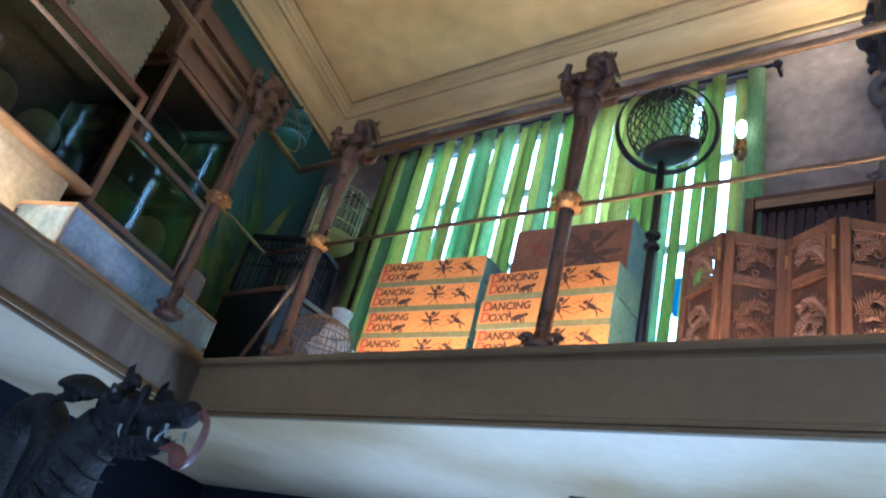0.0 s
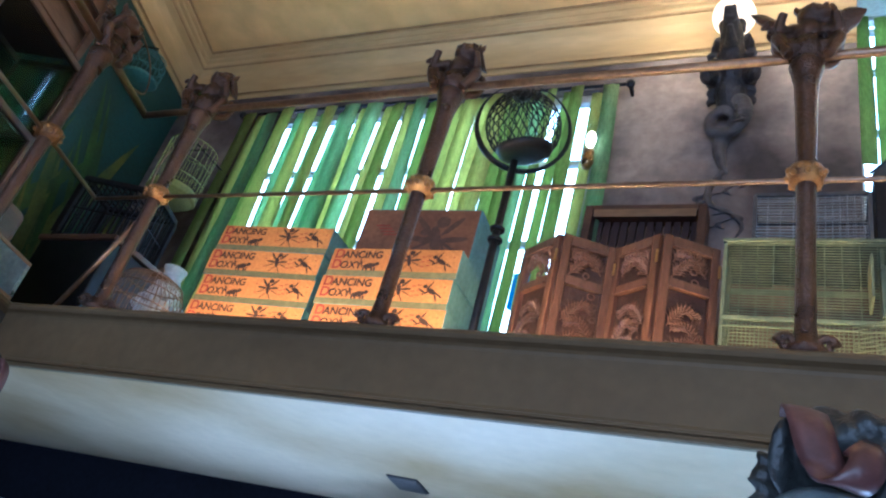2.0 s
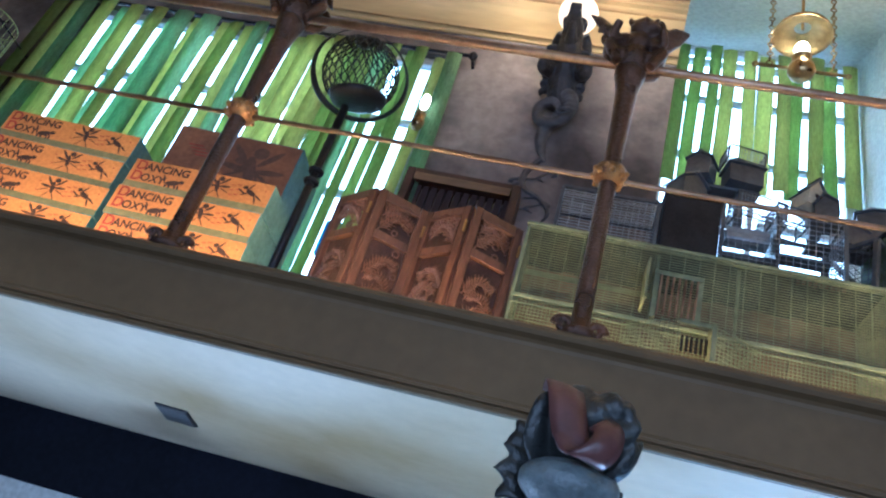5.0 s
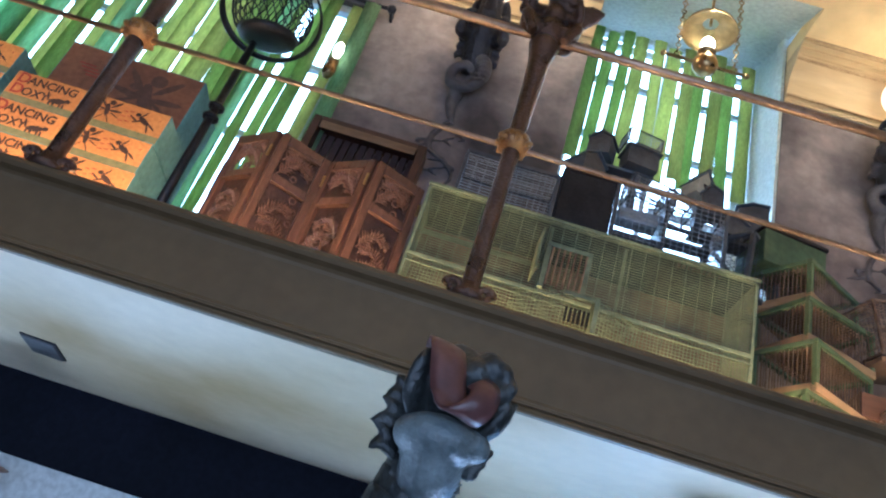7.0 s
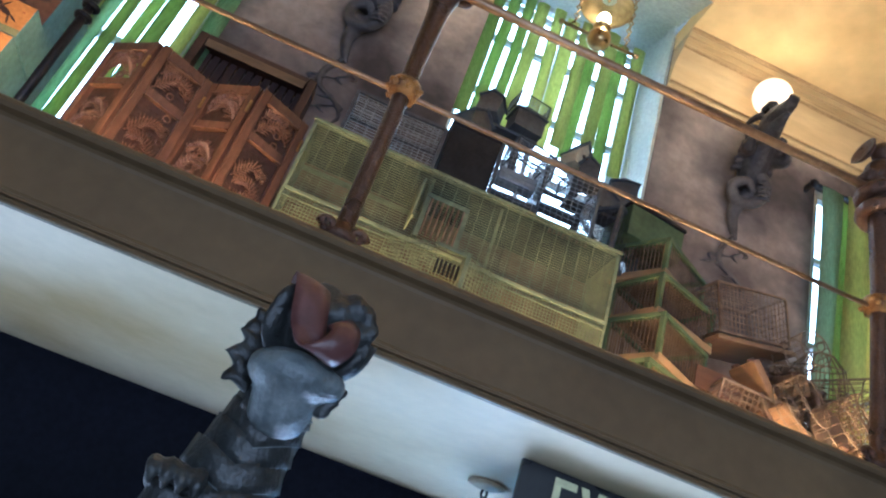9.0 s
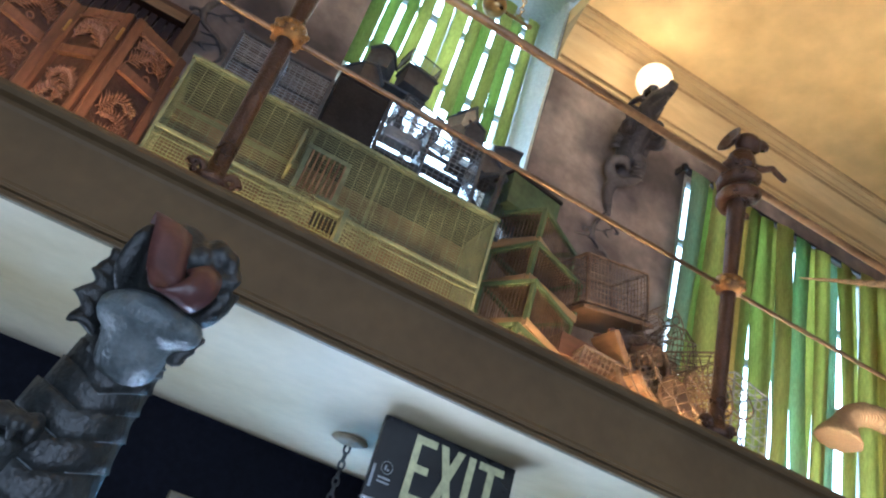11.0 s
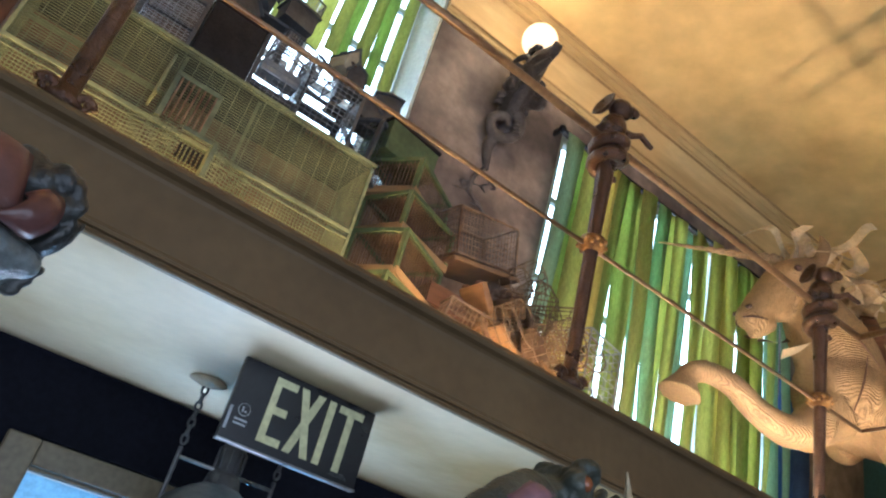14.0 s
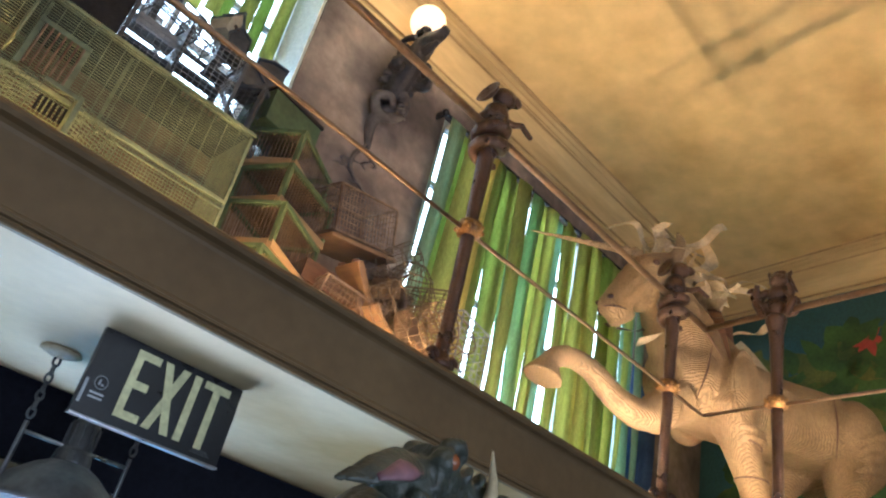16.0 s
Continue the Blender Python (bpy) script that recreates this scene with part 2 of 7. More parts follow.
M_PLANK = mat("grey_brown_hutch_plank", (0.15, 0.095, 0.05), (0.065, 0.042, 0.025), 8, 0.65, bump=0.25, fine=60, stretch=(1, 1, 0.2))
M_DARKH.node_tree.nodes["Principled BSDF"].inputs["Specular IOR Level"].default_value = 0.2
M_STONE = mat("sooty_brown_sculpted_stone", (0.046, 0.037, 0.036), (0.015, 0.013, 0.014), 14, 0.5, bump=0.8, fine=70)
M_COIL = mat("grey_plaster_coil", (0.135, 0.118, 0.112), (0.06, 0.052, 0.052), 9, 0.7, bump=0.5, fine=50)
M_TONGUE = mat("dull_red_tongue", (0.14, 0.062, 0.052), (0.085, 0.036, 0.032), 10, 0.42, bump=0.2)
M_PINK = mat("dusky_pink_skin", (0.24, 0.125, 0.145), (0.11, 0.055, 0.07), 14, 0.5, bump=0.2)
M_BONE = mat("yellowed_bone", (0.60, 0.54, 0.40), (0.40, 0.33, 0.2), 12, 0.4, bump=0.2)
M_RIB = mat("cream_paper_ribbon", (0.72, 0.60, 0.40), (0.55, 0.43, 0.26), 6, 0.7, bump=0.05, through_light=0.25)
M_SIGN = mat("black_sign_face", (0.012, 0.014, 0.018), None, 8, 0.3, bump=0.02)
M_LUM = mat("pale_yellow_luminous_letter", (0.62, 0.62, 0.36), (0.54, 0.54, 0.3), 6, 0.5, bump=0)
M_WHITE = mat("white_paint", (0.74, 0.76, 0.76), (0.62, 0.64, 0.64), 3, 0.5, bump=0.05)
M_REVEAL = mat("pale_green_white_reveal_paint", (0.50, 0.52, 0.45), (0.40, 0.42, 0.36), 2, 0.5, bump=0.05)
M_BEIGE = mat("beige_door_paint", (0.46, 0.40, 0.28), (0.34, 0.29, 0.19), 4, 0.5, bump=0.06)
M_STEEL = mat("brushed_steel", (0.40, 0.41, 0.42), (0.28, 0.29, 0.3), 14, 0.3, 0.9, bump=0.05)
M_OXIDE = mat("grey_painted_metal", (0.12, 0.125, 0.13), (0.07, 0.07, 0.075), 10, 0.4, 0.4, bump=0.15)
M_BRASS = mat("tarnished_brass", (0.46, 0.32, 0.12), (0.26, 0.17, 0.07), 14, 0.3, 0.9, bump=0.1)
M_GLASS = clear("clear_glass")
# tint puts the dimness of the tank interiors into the glass
M_TINT = clear("shade_tinted_tank_glass", (0.52, 0.58, 0.58), 0.04)
# blue-white mottle paints the reflections on the low tank's panes
M_FROST = mat("glare_mottled_glass", (0.34, 0.42, 0.48), (0.15, 0.21, 0.26), 7, 0.10, bump=0.03, through_light=0.3)
M_BOARD = mat("dark_grey_green_board", (0.05, 0.062, 0.052), (0.02, 0.028, 0.025), 4, 0.85, bump=0.1)
M_DOOR = mat("grey_khaki_door_paint", (0.20, 0.165, 0.10), (0.13, 0.108, 0.065), 4, 0.5, bump=0.06)
# the blue of the sky outside is put into the door pane's colour
M_PANE = mat("outdoor_blue_glazing", (0.36, 0.52, 0.62), (0.28, 0.44, 0.55), 2, 0.2, bump=0, through_light=0.7)
M_CLOTH = mat("blue_cloth", (0.07, 0.15, 0.36), (0.035, 0.08, 0.22), 6, 0.85, bump=0.3, fine=90, through_light=0.3)
M_GLOBE = glow("lit_opal_globe", (1.0, 0.72, 0.36), 0.85)
M_FLAME = glow("lit_lamp_chimney", (1.0, 0.82, 0.5), 7.0)
M_STRIP = glow("warm_lit_strip", (1.0, 0.50, 0.16), 9.0)
M_BACK = glow("bright_hazy_sky", (0.86, 0.94, 1.0), 4.2)
M_EGG = mat("speckled_ochre_egg", (0.42, 0.27, 0.12), (0.28, 0.17, 0.07), 20, 0.5, bump=0.1)
M_KHAKI = mat("khaki_painted_tin", (0.20, 0.185, 0.125), (0.12, 0.11, 0.07), 5, 0.5, bump=0.1)
M_MINT = mat("mint_green_wire", (0.40, 0.45, 0.14), (0.28, 0.33, 0.10), 10, 0.5, bump=0)
M_AQUA = mat("aqua_enamel", (0.10, 0.26, 0.26), (0.06, 0.17, 0.18), 6, 0.4, bump=0.05)
M_EYE = mat("amber_glass_eye", (0.30, 0.10, 0.04), (0.14, 0.05, 0.02), 40, 0.1, bump=0)
M_FACADE = mat("sunlit_stucco", (0.72, 0.70, 0.66), (0.6, 0.57, 0.52), 1, 0.9, bump=0.05)
M_BLUE = mat("blue_painted_panel", (0.05, 0.25, 0.55), None, 3, 0.4, bump=0)
M_PAVE = mat("pale_paving", (0.45, 0.43, 0.4), (0.35, 0.33, 0.3), 0.6, 0.9, bump=0.05)


# ---- mesh helpers ----
def part(name, bm, material, parent=None, label="", smooth=False):
    me = bpy.data.meshes.new(name)
    bmesh.ops.recalc_face_normals(bm, faces=bm.faces[:])
    if smooth:
        for f in bm.faces:
            f.smooth = True
    bm.to_mesh(me)
    bm.free()
    me.materials.append(material)
    ob = new(name, me)
    ob.parent = parent
    return tagged(ob, label)


def thing(name, label, category, group="", m=None):
    ob = new(name)
    ob.empty_display_size = 0.05
    if m is not None:
        ob.matrix_world = m
    return tagged(ob, label, category, group)


def block(bm, c, s, bevel=0.0, m=None):
    """A box of size s round c, its edges rounded off."""
    g = bmesh.ops.create_cube(bm, size=1, matrix=Matrix.Translation(c) @ Matrix.Diagonal((*s, 1)))
    vs = g["verts"]
    if bevel:
        es = list({e for v in vs for e in v.link_edges})
        r = bmesh.ops.bevel(bm, geom=es, offset=bevel, segments=2, profile=0.6, affect="EDGES")
        vs = list({v for f in r["faces"] for v in f.verts} | {v for v in vs if v.is_valid})
    if m is not None:
        bmesh.ops.transform(bm, matrix=m, verts=vs)
    return vs


def box_bm(c, s, bevel=0.0, m=None):
    bm = bmesh.new()
    block(bm, c, s, bevel, m)
    return bm


def tube(bm, pts, radii, seg=8, cap=True, flat=1.0):
    """A tapered tube along pts."""
    pts = [Vector(p) for p in pts]
    if not hasattr(radii, "__len__"):
        radii = [radii] * len(pts)
    rings, side = [], None
    for i, p in enumerate(pts):
        d = (pts[min(i + 1, len(pts) - 1)] - pts[max(i - 1, 0)]).normalized()
        if side is None:
            side = d.orthogonal().normalized()
        side = (side - d * side.dot(d)).normalized()
        up = d.cross(side)
        rings.append([bm.verts.new(p + (side * math.cos(a) + up * math.sin(a) * flat) * radii[i]) for a in (2 * math.pi * k / seg for k in range(seg))])
    for a, b in zip(rings, rings[1:]):
        for k in range(seg):
            bm.faces.new((a[k], a[(k + 1) % seg], b[(k + 1) % seg], b[k]))
    if cap:
        bm.faces.new(rings[0][::-1])
        bm.faces.new(rings[-1])


def curve_pts(pts, n=8):
    """A smooth line through pts."""
    P = [Vector(p) for p in pts]
    P = [P[0] * 2 - P[1]] + P + [P[-1] * 2 - P[-2]]
    out = []
    for i in range(1, len(P) - 2):
        for k in range(n):
            t = k / n
            a, b, c, d = P[i - 1:i + 3]
            out.append(0.5 * (2 * b + (c - a) * t + (2 * a - 5 * b + 4 * c - d) * t * t + (3 * b - a - 3 * c + d) * t ** 3))
    return out + [P[-2]]


def taper(rs, n):
    """Radii spread over n rings."""
    return [float(v) for v in np.interp(np.linspace(0, len(rs) - 1, n), range(len(rs)), rs)]


def limb(bm, pts, rs, seg=10, n=6, flat=1.0):
    p = curve_pts(pts, n)
    tube(bm, p, taper(rs, len(p)), seg, flat=flat)


def ball(bm, c, r, s=(1, 1, 1), m=None, u=14, v=9):
    g = bmesh.ops.create_uvsphere(bm, u_segments=u, v_segments=v, radius=r, matrix=Matrix.Translation(c) @ (m or Matrix()) @ Matrix.Diagonal((*s, 1)))
    return g["verts"]


def lathe(bm, profile, c=(0, 0, 0), seg=20):
    """profile: (radius, height) pairs turned round the z axis through c."""
    rings = [[bm.verts.new((c[0] + r * math.cos(a), c[1] + r * math.sin(a), c[2] + z)) for a in (2 * math.pi * k / seg for k in range(seg))] for r, z in profile]
    for a, b in zip(rings, rings[1:]):
        for k in range(seg):
            bm.faces.new((a[k], a[(k + 1) % seg], b[(k + 1) % seg], b[k]))


def ring(bm, c, r, w, axis="z", seg=24, minor=6, m=None):
    c, pts = Vector(c), []
    for k in range(seg + 1):
        a = 2 * math.pi * k / seg
        x, y = r * math.cos(a), r * math.sin(a)
        p = {"z": (x, y, 0), "x": (0, x, y), "y": (x, 0, y)}[axis]
        p = Vector(p) if m is None else m @ Vector(p)
        pts.append(c + p)
    tube(bm, pts, w, minor, cap=False)


def mesh_panel(bm, o, u, v, nu, nv, r):
    """Crossed wires over the parallelogram o, u, v: nu along v and nv along u."""
    o, u, v = Vector(o), Vector(u), Vector(v)
    for i in range(nu + 1):
        tube(bm, [o + u * (i / nu), o + u * (i / nu) + v], r, 4, cap=False) if nu else None
    for j in range(nv + 1):
        tube(bm, [o + v * (j / nv), o + v * (j / nv) + u], r, 4, cap=False) if nv else None


def prism(bm, pts, z0, z1):
    """An upright block over a plan outline."""
    a = [bm.verts.new((x, y, z0)) for x, y in pts]
    b = [bm.verts.new((x, y, z1)) for x, y in pts]
    bm.faces.new(a[::-1])
    bm.faces.new(b)
    for k in range(len(pts)):
        j = (k + 1) % len(pts)
        bm.faces.new((a[k], a[j], b[j], b[k]))


def sweep(bm, path, profile, outward):
    """profile (out, z) along a plan path with mitred corners; outward: the side, +1 to the left of the way."""
    P = [Vector((x, y, 0)) for x, y in path]
    rows = []
    for i, p in enumerate(P):
        ds = [(P[j + 1] - P[j]).normalized() for j in (i - 1, i) if 0 <= j < len(P) - 1]
        ns = [Vector((-d.y, d.x, 0)) * outward for d in ds]
        n = sum(ns, Vector()).normalized()
        n = n / max(n.dot(ns[0]), 0.2)
        rows.append([bm.verts.new(p + n * o + Vector((0, 0, z))) for o, z in profile])
    for a, b in zip(rows, rows[1:]):
        for k in range(len(profile) - 1):
            bm.faces.new((a[k], a[k + 1], b[k + 1], b[k]))


def statue(name, bm, material, label, category, voxel=0.008, parent=None, soften=3):
    """One sculpted body, its lumps fused into one skin."""
    ob = part(name, bm, material, parent, label, smooth=True)
    if category:
        tagged(ob, label, category)
    r = ob.modifiers.new("fuse", "REMESH")
    r.mode, r.voxel_size, r.use_smooth_shade = "VOXEL", voxel, True
    s = ob.modifiers.new("soften", "SMOOTH")
    s.factor, s.iterations = 0.5, soften
    return ob


def setting(ob, label, category):
    return tagged(ob, label, category, kind="structure")

# ---- the room ----
WALL_Y, SOFF, DECK, NOSE, CEIL = 2.31, 2.153, 2.33, 2.352, 4.42
CL, CR = Vector((-2.20, 1.35)), Vector((2.648, 1.35))      # corners of the gallery edge
DL, DR = Vector((0.297, -0.955)), Vector((-0.148, -0.989))  # ways of its two arms
WL, WR = Vector((-3.27, WALL_Y)), Vector((4.48, WALL_Y))    # corners of the room
LL, LR = WL + DL * 5.4, WR + DR * 5.2
EDGE = [tuple(CL + DL * 4.2), tuple(CL), tuple(CR), tuple(CR + DR * 4.2)]

fl = bmesh.new()
block(fl, (0.5, -0.6, -0.05), (9.6, 6.4, 0.1))
setting(part("floor", fl, M_FLOOR), "worn brown boarded shop floor", "floor")

# ceiling, cut away over the middle window's bay
cb = bmesh.new()
for x0, x1, y0, y1 in ((-4.2, 0.17, -3.2, 2.40), (1.02, 5.4, -3.2, 2.40), (0.17, 1.02, -3.2, 2.0)):
    block(cb, ((x0 + x1) / 2, (y0 + y1) / 2, CEIL + 0.05), (x1 - x0, y1 - y0, 0.1))
setting(part("ceiling", cb, M_CEIL), "mottled ochre painted plaster ceiling", "ceiling")

# cornice: cove and beads
COVE = [(0.0, 4.185), (0.008, 4.185), (0.010, 4.20), (0.02, 4.205), (0.021, 4.225), (0.03, 4.25), (0.045, 4.29), (0.068, 4.325), (0.095, 4.345), (0.097, 4.36), (0.105, 4.365),
        (0.108, 4.378), (0.127, 4.383), (0.129, 4.396), (0.148, 4.40), (0.15, 4.418)]
for nm, path, side in (("cornice_west", [tuple(WL + DL * 5.2), tuple(WL), (0.17, WALL_Y)], -1), ("cornice_east", [(1.02, WALL_Y), tuple(WR), tuple(WR + DR * 5.0)], -1)):
    b = bmesh.new()
    sweep(b, path, COVE, side)
    end = path[-1] if nm == "cornice_west" else path[0]
    vs = [b.verts.new((end[0], WALL_Y - o, z)) for o, z in COVE] + [b.verts.new((end[0], WALL_Y, 4.418))]
    b.faces.new(vs)
    setting(part(nm, b, M_CORN), "moulded ochre plaster cornice with a deep cove", "cornice")

for nm, path in (("cornice_bead_west", [tuple(WL + DL * 5.2), tuple(WL), (0.17, WALL_Y)]), ("cornice_bead_east", [(1.02, WALL_Y), tuple(WR), tuple(WR + DR * 5.0)])):
    for o, z, r in ((0.1535, 4.4165, 0.006), (0.1005, 4.352, 0.005), (0.024, 4.206, 0.005)):
        b = bmesh.new()
        sweep(b, path, [(o - 0.003, z + r), (o + r, z + r * 0.4), (o + r, z - r * 0.6), (o - 0.003, z - r)], -1)
        setting(part(nm, b, M_BEAD), "darker ochre bead along the cornice", "trim")

# north wall: piers, sills and heads round three windows
T = 0.08
nw = bmesh.new()
for x0, x1, z0, z1 in ((-3.6, -2.56, SOFF, 4.5), (-2.56, -0.78, SOFF, 2.45), (-2.56, -0.78, 4.04, 4.5), (-0.78, 0.17, SOFF, 4.5),
                       (0.17, 1.02, SOFF, 3.1), (1.02, 1.80, SOFF, 4.5), (1.80, 3.62, SOFF, 2.45), (1.80, 3.62, 4.03, 4.5), (3.62, 4.6, SOFF, 4.5)):
    block(nw, ((x0 + x1) / 2, WALL_Y + T / 2, (z0 + z1) / 2), (x1 - x0, T, z1 - z0))
setting(part("wall_north", nw, M_WALL), "smoke-stained grey plaster upper wall with peeling patches", "wall")
lw = bmesh.new()
for x0, x1, z0, z1 in ((-4.0, -3.3, 0, SOFF), (-3.3, -0.72, 1.92, SOFF), (-0.72, 0.30, 0, SOFF), (0.30, 1.30, 1.94, SOFF), (1.30, 5.0, 0, SOFF)):
    block(lw, ((x0 + x1) / 2, WALL_Y + T / 2, (z0 + z1) / 2), (x1 - x0, T, z1 - z0))
setting(part("wall_north_lower", lw, M_NAVY), "dark navy painted wall under the gallery", "wall")

# bay of the middle window
bay = setting(thing("window_bay", "", ""), "pale green-white plaster reveal of a deep window bay", "window bay")
part("reveal", box_bm((0.12, 2.573, 3.62), (0.1, 0.36, 2.3)), M_REVEAL, bay)
part("reveal", box_bm((1.07, 2.573, 3.62), (0.1, 0.36, 2.3)), M_REVEAL, bay)
part("reveal_edge", box_bm((1.012, 2.352, 3.56), (0.012, 0.078, 2.10)), M_REVEAL, bay)
rv = bmesh.new()
q = [rv.verts.new(v) for v in ((0.165, 2.0, 4.43), (1.025, 2.0, 4.43), (1.025, 2.75, 4.78), (0.165, 2.75, 4.78), (0.165, 2.0, 4.49), (1.025, 2.0, 4.49), (1.025, 2.75, 4.84), (0.165, 2.75, 4.84))]
for f in ((0, 1, 2, 3), (7, 6, 5, 4), (0, 4, 5, 1), (2, 6, 7, 3), (1, 5, 6, 2), (3, 7, 4, 0)):
    rv.faces.new([q[k] for k in f])
part("bay_head", rv, M_REVEAL, bay)
part("bay_sill", box_bm((0.595, 2.57, 3.08), (0.846, 0.35, 0.036)), M_REVEAL, bay)

# side walls and the wall behind
for nm, a, d, side, m, label in (("wall_west", WL, DL, 1, M_TEAL, "teal painted jungle mural wall"), ("wall_east", WR, DR, -1, M_SKYT, "blue-green painted jungle mural wall")):
    n = Vector((-d.y, d.x)) * (-side)
    n = n if (n.x < 0) == (nm == "wall_west") else -n
    p0, p1 = a - d * 0.3, a + d * 5.6
    for nm2, z0, z1, mm, lab in ((nm, SOFF, 4.5, m, label), (nm + "_lower", 0, SOFF, M_NAVY, "dark navy painted wall under the gallery")):
        b = bmesh.new()
        prism(b, [tuple(p0), tuple(p1), tuple(p1 + n * 0.15), tuple(p0 + n * 0.15)], z0, z1)
        setting(part(nm2, b, mm), lab, "wall")
sw = bmesh.new()
for x0, x1, z0, z1 in ((-4.2, -2.0, 0, 4.5), (2.4, 5.2, 0, 4.5), (-2.0, 2.4, 0, 0.5), (-2.0, 2.4, 2.5, 4.5)):
    block(sw, ((x0 + x1) / 2, -2.75, (z0 + z1) / 2), (x1 - x0, 0.2, z1 - z0))
setting(part("wall_south", sw, M_BEIGE), "beige painted shop wall round a street window", "wall")

# gallery: deck, soffit, fascia
gal = [tuple(CL + DL * 4.2), tuple(CL), tuple(CR), tuple(CR + DR * 4.2), tuple(WR + DR * 5.2), (WR.x, WALL_Y), (WL.x, WALL_Y), tuple(WL + DL * 5.4)]
def inset(o):
    nl, nr = Vector((-0.955, -0.297)), Vector((0.989, -0.148))
    cl, cr = CL + Vector((-o * 1.05, o)), CR + Vector((o * 1.02, o))
    return [tuple(cl + DL * 4.2), tuple(cl), tuple(cr), tuple(cr + DR * 4.2)]
for nm, z0, z1, m, lab, cat in (("gallery_floor", 2.192, DECK, M_FLOOR, "dark boarded gallery floor", "floor"), ("gallery_soffit", SOFF, 2.175, M_SOFF, "cream plaster soffit with brown smudges under the gallery", "soffit")):
    i = inset(0.03 if nm == "gallery_floor" else 0.014)
    for arm, quad in (("west", (i[0], i[1], (WL.x, WALL_Y), tuple(WL + DL * 5.2))), ("north", (i[1], i[2], (WR.x, WALL_Y), (WL.x, WALL_Y))), ("east", (i[2], i[3], tuple(WR + DR * 5.0), (WR.x, WALL_Y)))):
        b = bmesh.new()
        prism(b, quad, z0, z1)
        setting(part(nm + "_" + arm, b, m), lab, cat)
FACE = [(0.09, 2.333), (0.09, 2.350), (0.03, 2.353), (0.005, 2.350), (-0.006, 2.342), (-0.008, 2.333), (-0.002, 2.326), (0.014, 2.322), (0.021, 2.317), (0.024, 2.310), (0.024, 2.188), (0.022, 2.184),
        (0.022, 2.179), (0.012, 2.177), (0.004, 2.173), (0.004, 2.167), (0.012, 2.165), (0.012, 2.161), (0.003, 2.160), (0.001, 2.157), (0.004, 2.1525), (0.0135, 2.1525)]
b = bmesh.new()
sweep(b, EDGE, FACE, 1)
setting(part("gallery_fascia", b, M_FASC), "olive-brown painted gallery fascia with rounded nosing and beads", "trim")
# bead under the fascia; the lighter khaki paints in its gloss highlight
b = bmesh.new()
sweep(b, EDGE, [(0.0, 2.1495), (-0.004, 2.150), (-0.004, 2.147), (0.006, 2.1465), (0.015, 2.1515)], 1)
setting(part("trim_soffit", b, M_DOOR), "thin bead under the fascia, its tan highlight put into khaki paint", "trim")

b = bmesh.new()
block(b, (0, 18.0, 20), (90, 0.1, 48))
setting(part("backdrop", b, M_BACK), "bright hazy sky beyond the windows", "backdrop")
# outside: ground, pale house front, blue board
b = bmesh.new()
block(b, (0, 40, -0.1), (160, 120, 0.1))
setting(part("ground", b, M_PAVE), "sunlit pale paving outside", "ground")


def window_frame(name, x0, x1, z0, z1, y, nx, nz):
    w = setting(thing(name, "", ""), "dark framed window behind a green blind", "window")
    f = bmesh.new()
    for xx in (x0 + 0.02, x1 - 0.02):
        block(f, (xx, y, (z0 + z1) / 2), (0.04, 0.04, z1 - z0), 0.004)
    for zz in (z0 + 0.02, z1 - 0.02):
        block(f, ((x0 + x1) / 2, y, zz), (x1 - x0 - 0.081, 0.04, 0.04), 0.004)
    part("window_frame", f, M_WHITE, w)
    for i in range(1, nx):
        part("mullion", box_bm((x0 + (x1 - x0) * i / nx, y, (z0 + z1) / 2), (0.022, 0.03, z1 - z0 - 0.082), 0.003), M_WHITE, w)
    for zz in nz:
        for i in range(nx):
            part("glazing_bar", box_bm((x0 + (x1 - x0) * (i + 0.5) / nx, y - 0.001, zz), ((x1 - x0) / nx - 0.062, 0.028, 0.026), 0.003), M_WHITE, w)
    for i in range(nx):
        p = part("pane", box_bm((x0 + (x1 - x0) * (i + 0.5) / nx, y, (z0 + z1) / 2), ((x1 - x0) / nx - 0.03, 0.004, z1 - z0 - 0.082)), M_GLASS, w)
        p.visible_shadow = False


window_frame("window_1", -2.558, -0.782, 2.452, 4.038, 2.36, 3, (2.82, 3.25, 3.66))
window_frame("window_2", 0.172, 1.018, 3.105, 4.76, 2.70, 2, (3.40, 3.72, 4.05, 4.404, 4.66))
window_frame("window_3", 1.802, 3.618, 2.452, 4.028, 2.36, 3, (2.82, 3.25, 3.66))

# ---- gallery railing ----
RAIL_Z, WIRE_Z = 3.144, 2.77


b = bmesh.new()
ball(b, (0, 0, 0), 0.008, u=6, v=4)
BEAD = bpy.data.meshes.new("bead")
b.to_mesh(BEAD)
b.free()
BEAD.materials.append(M_GILT)


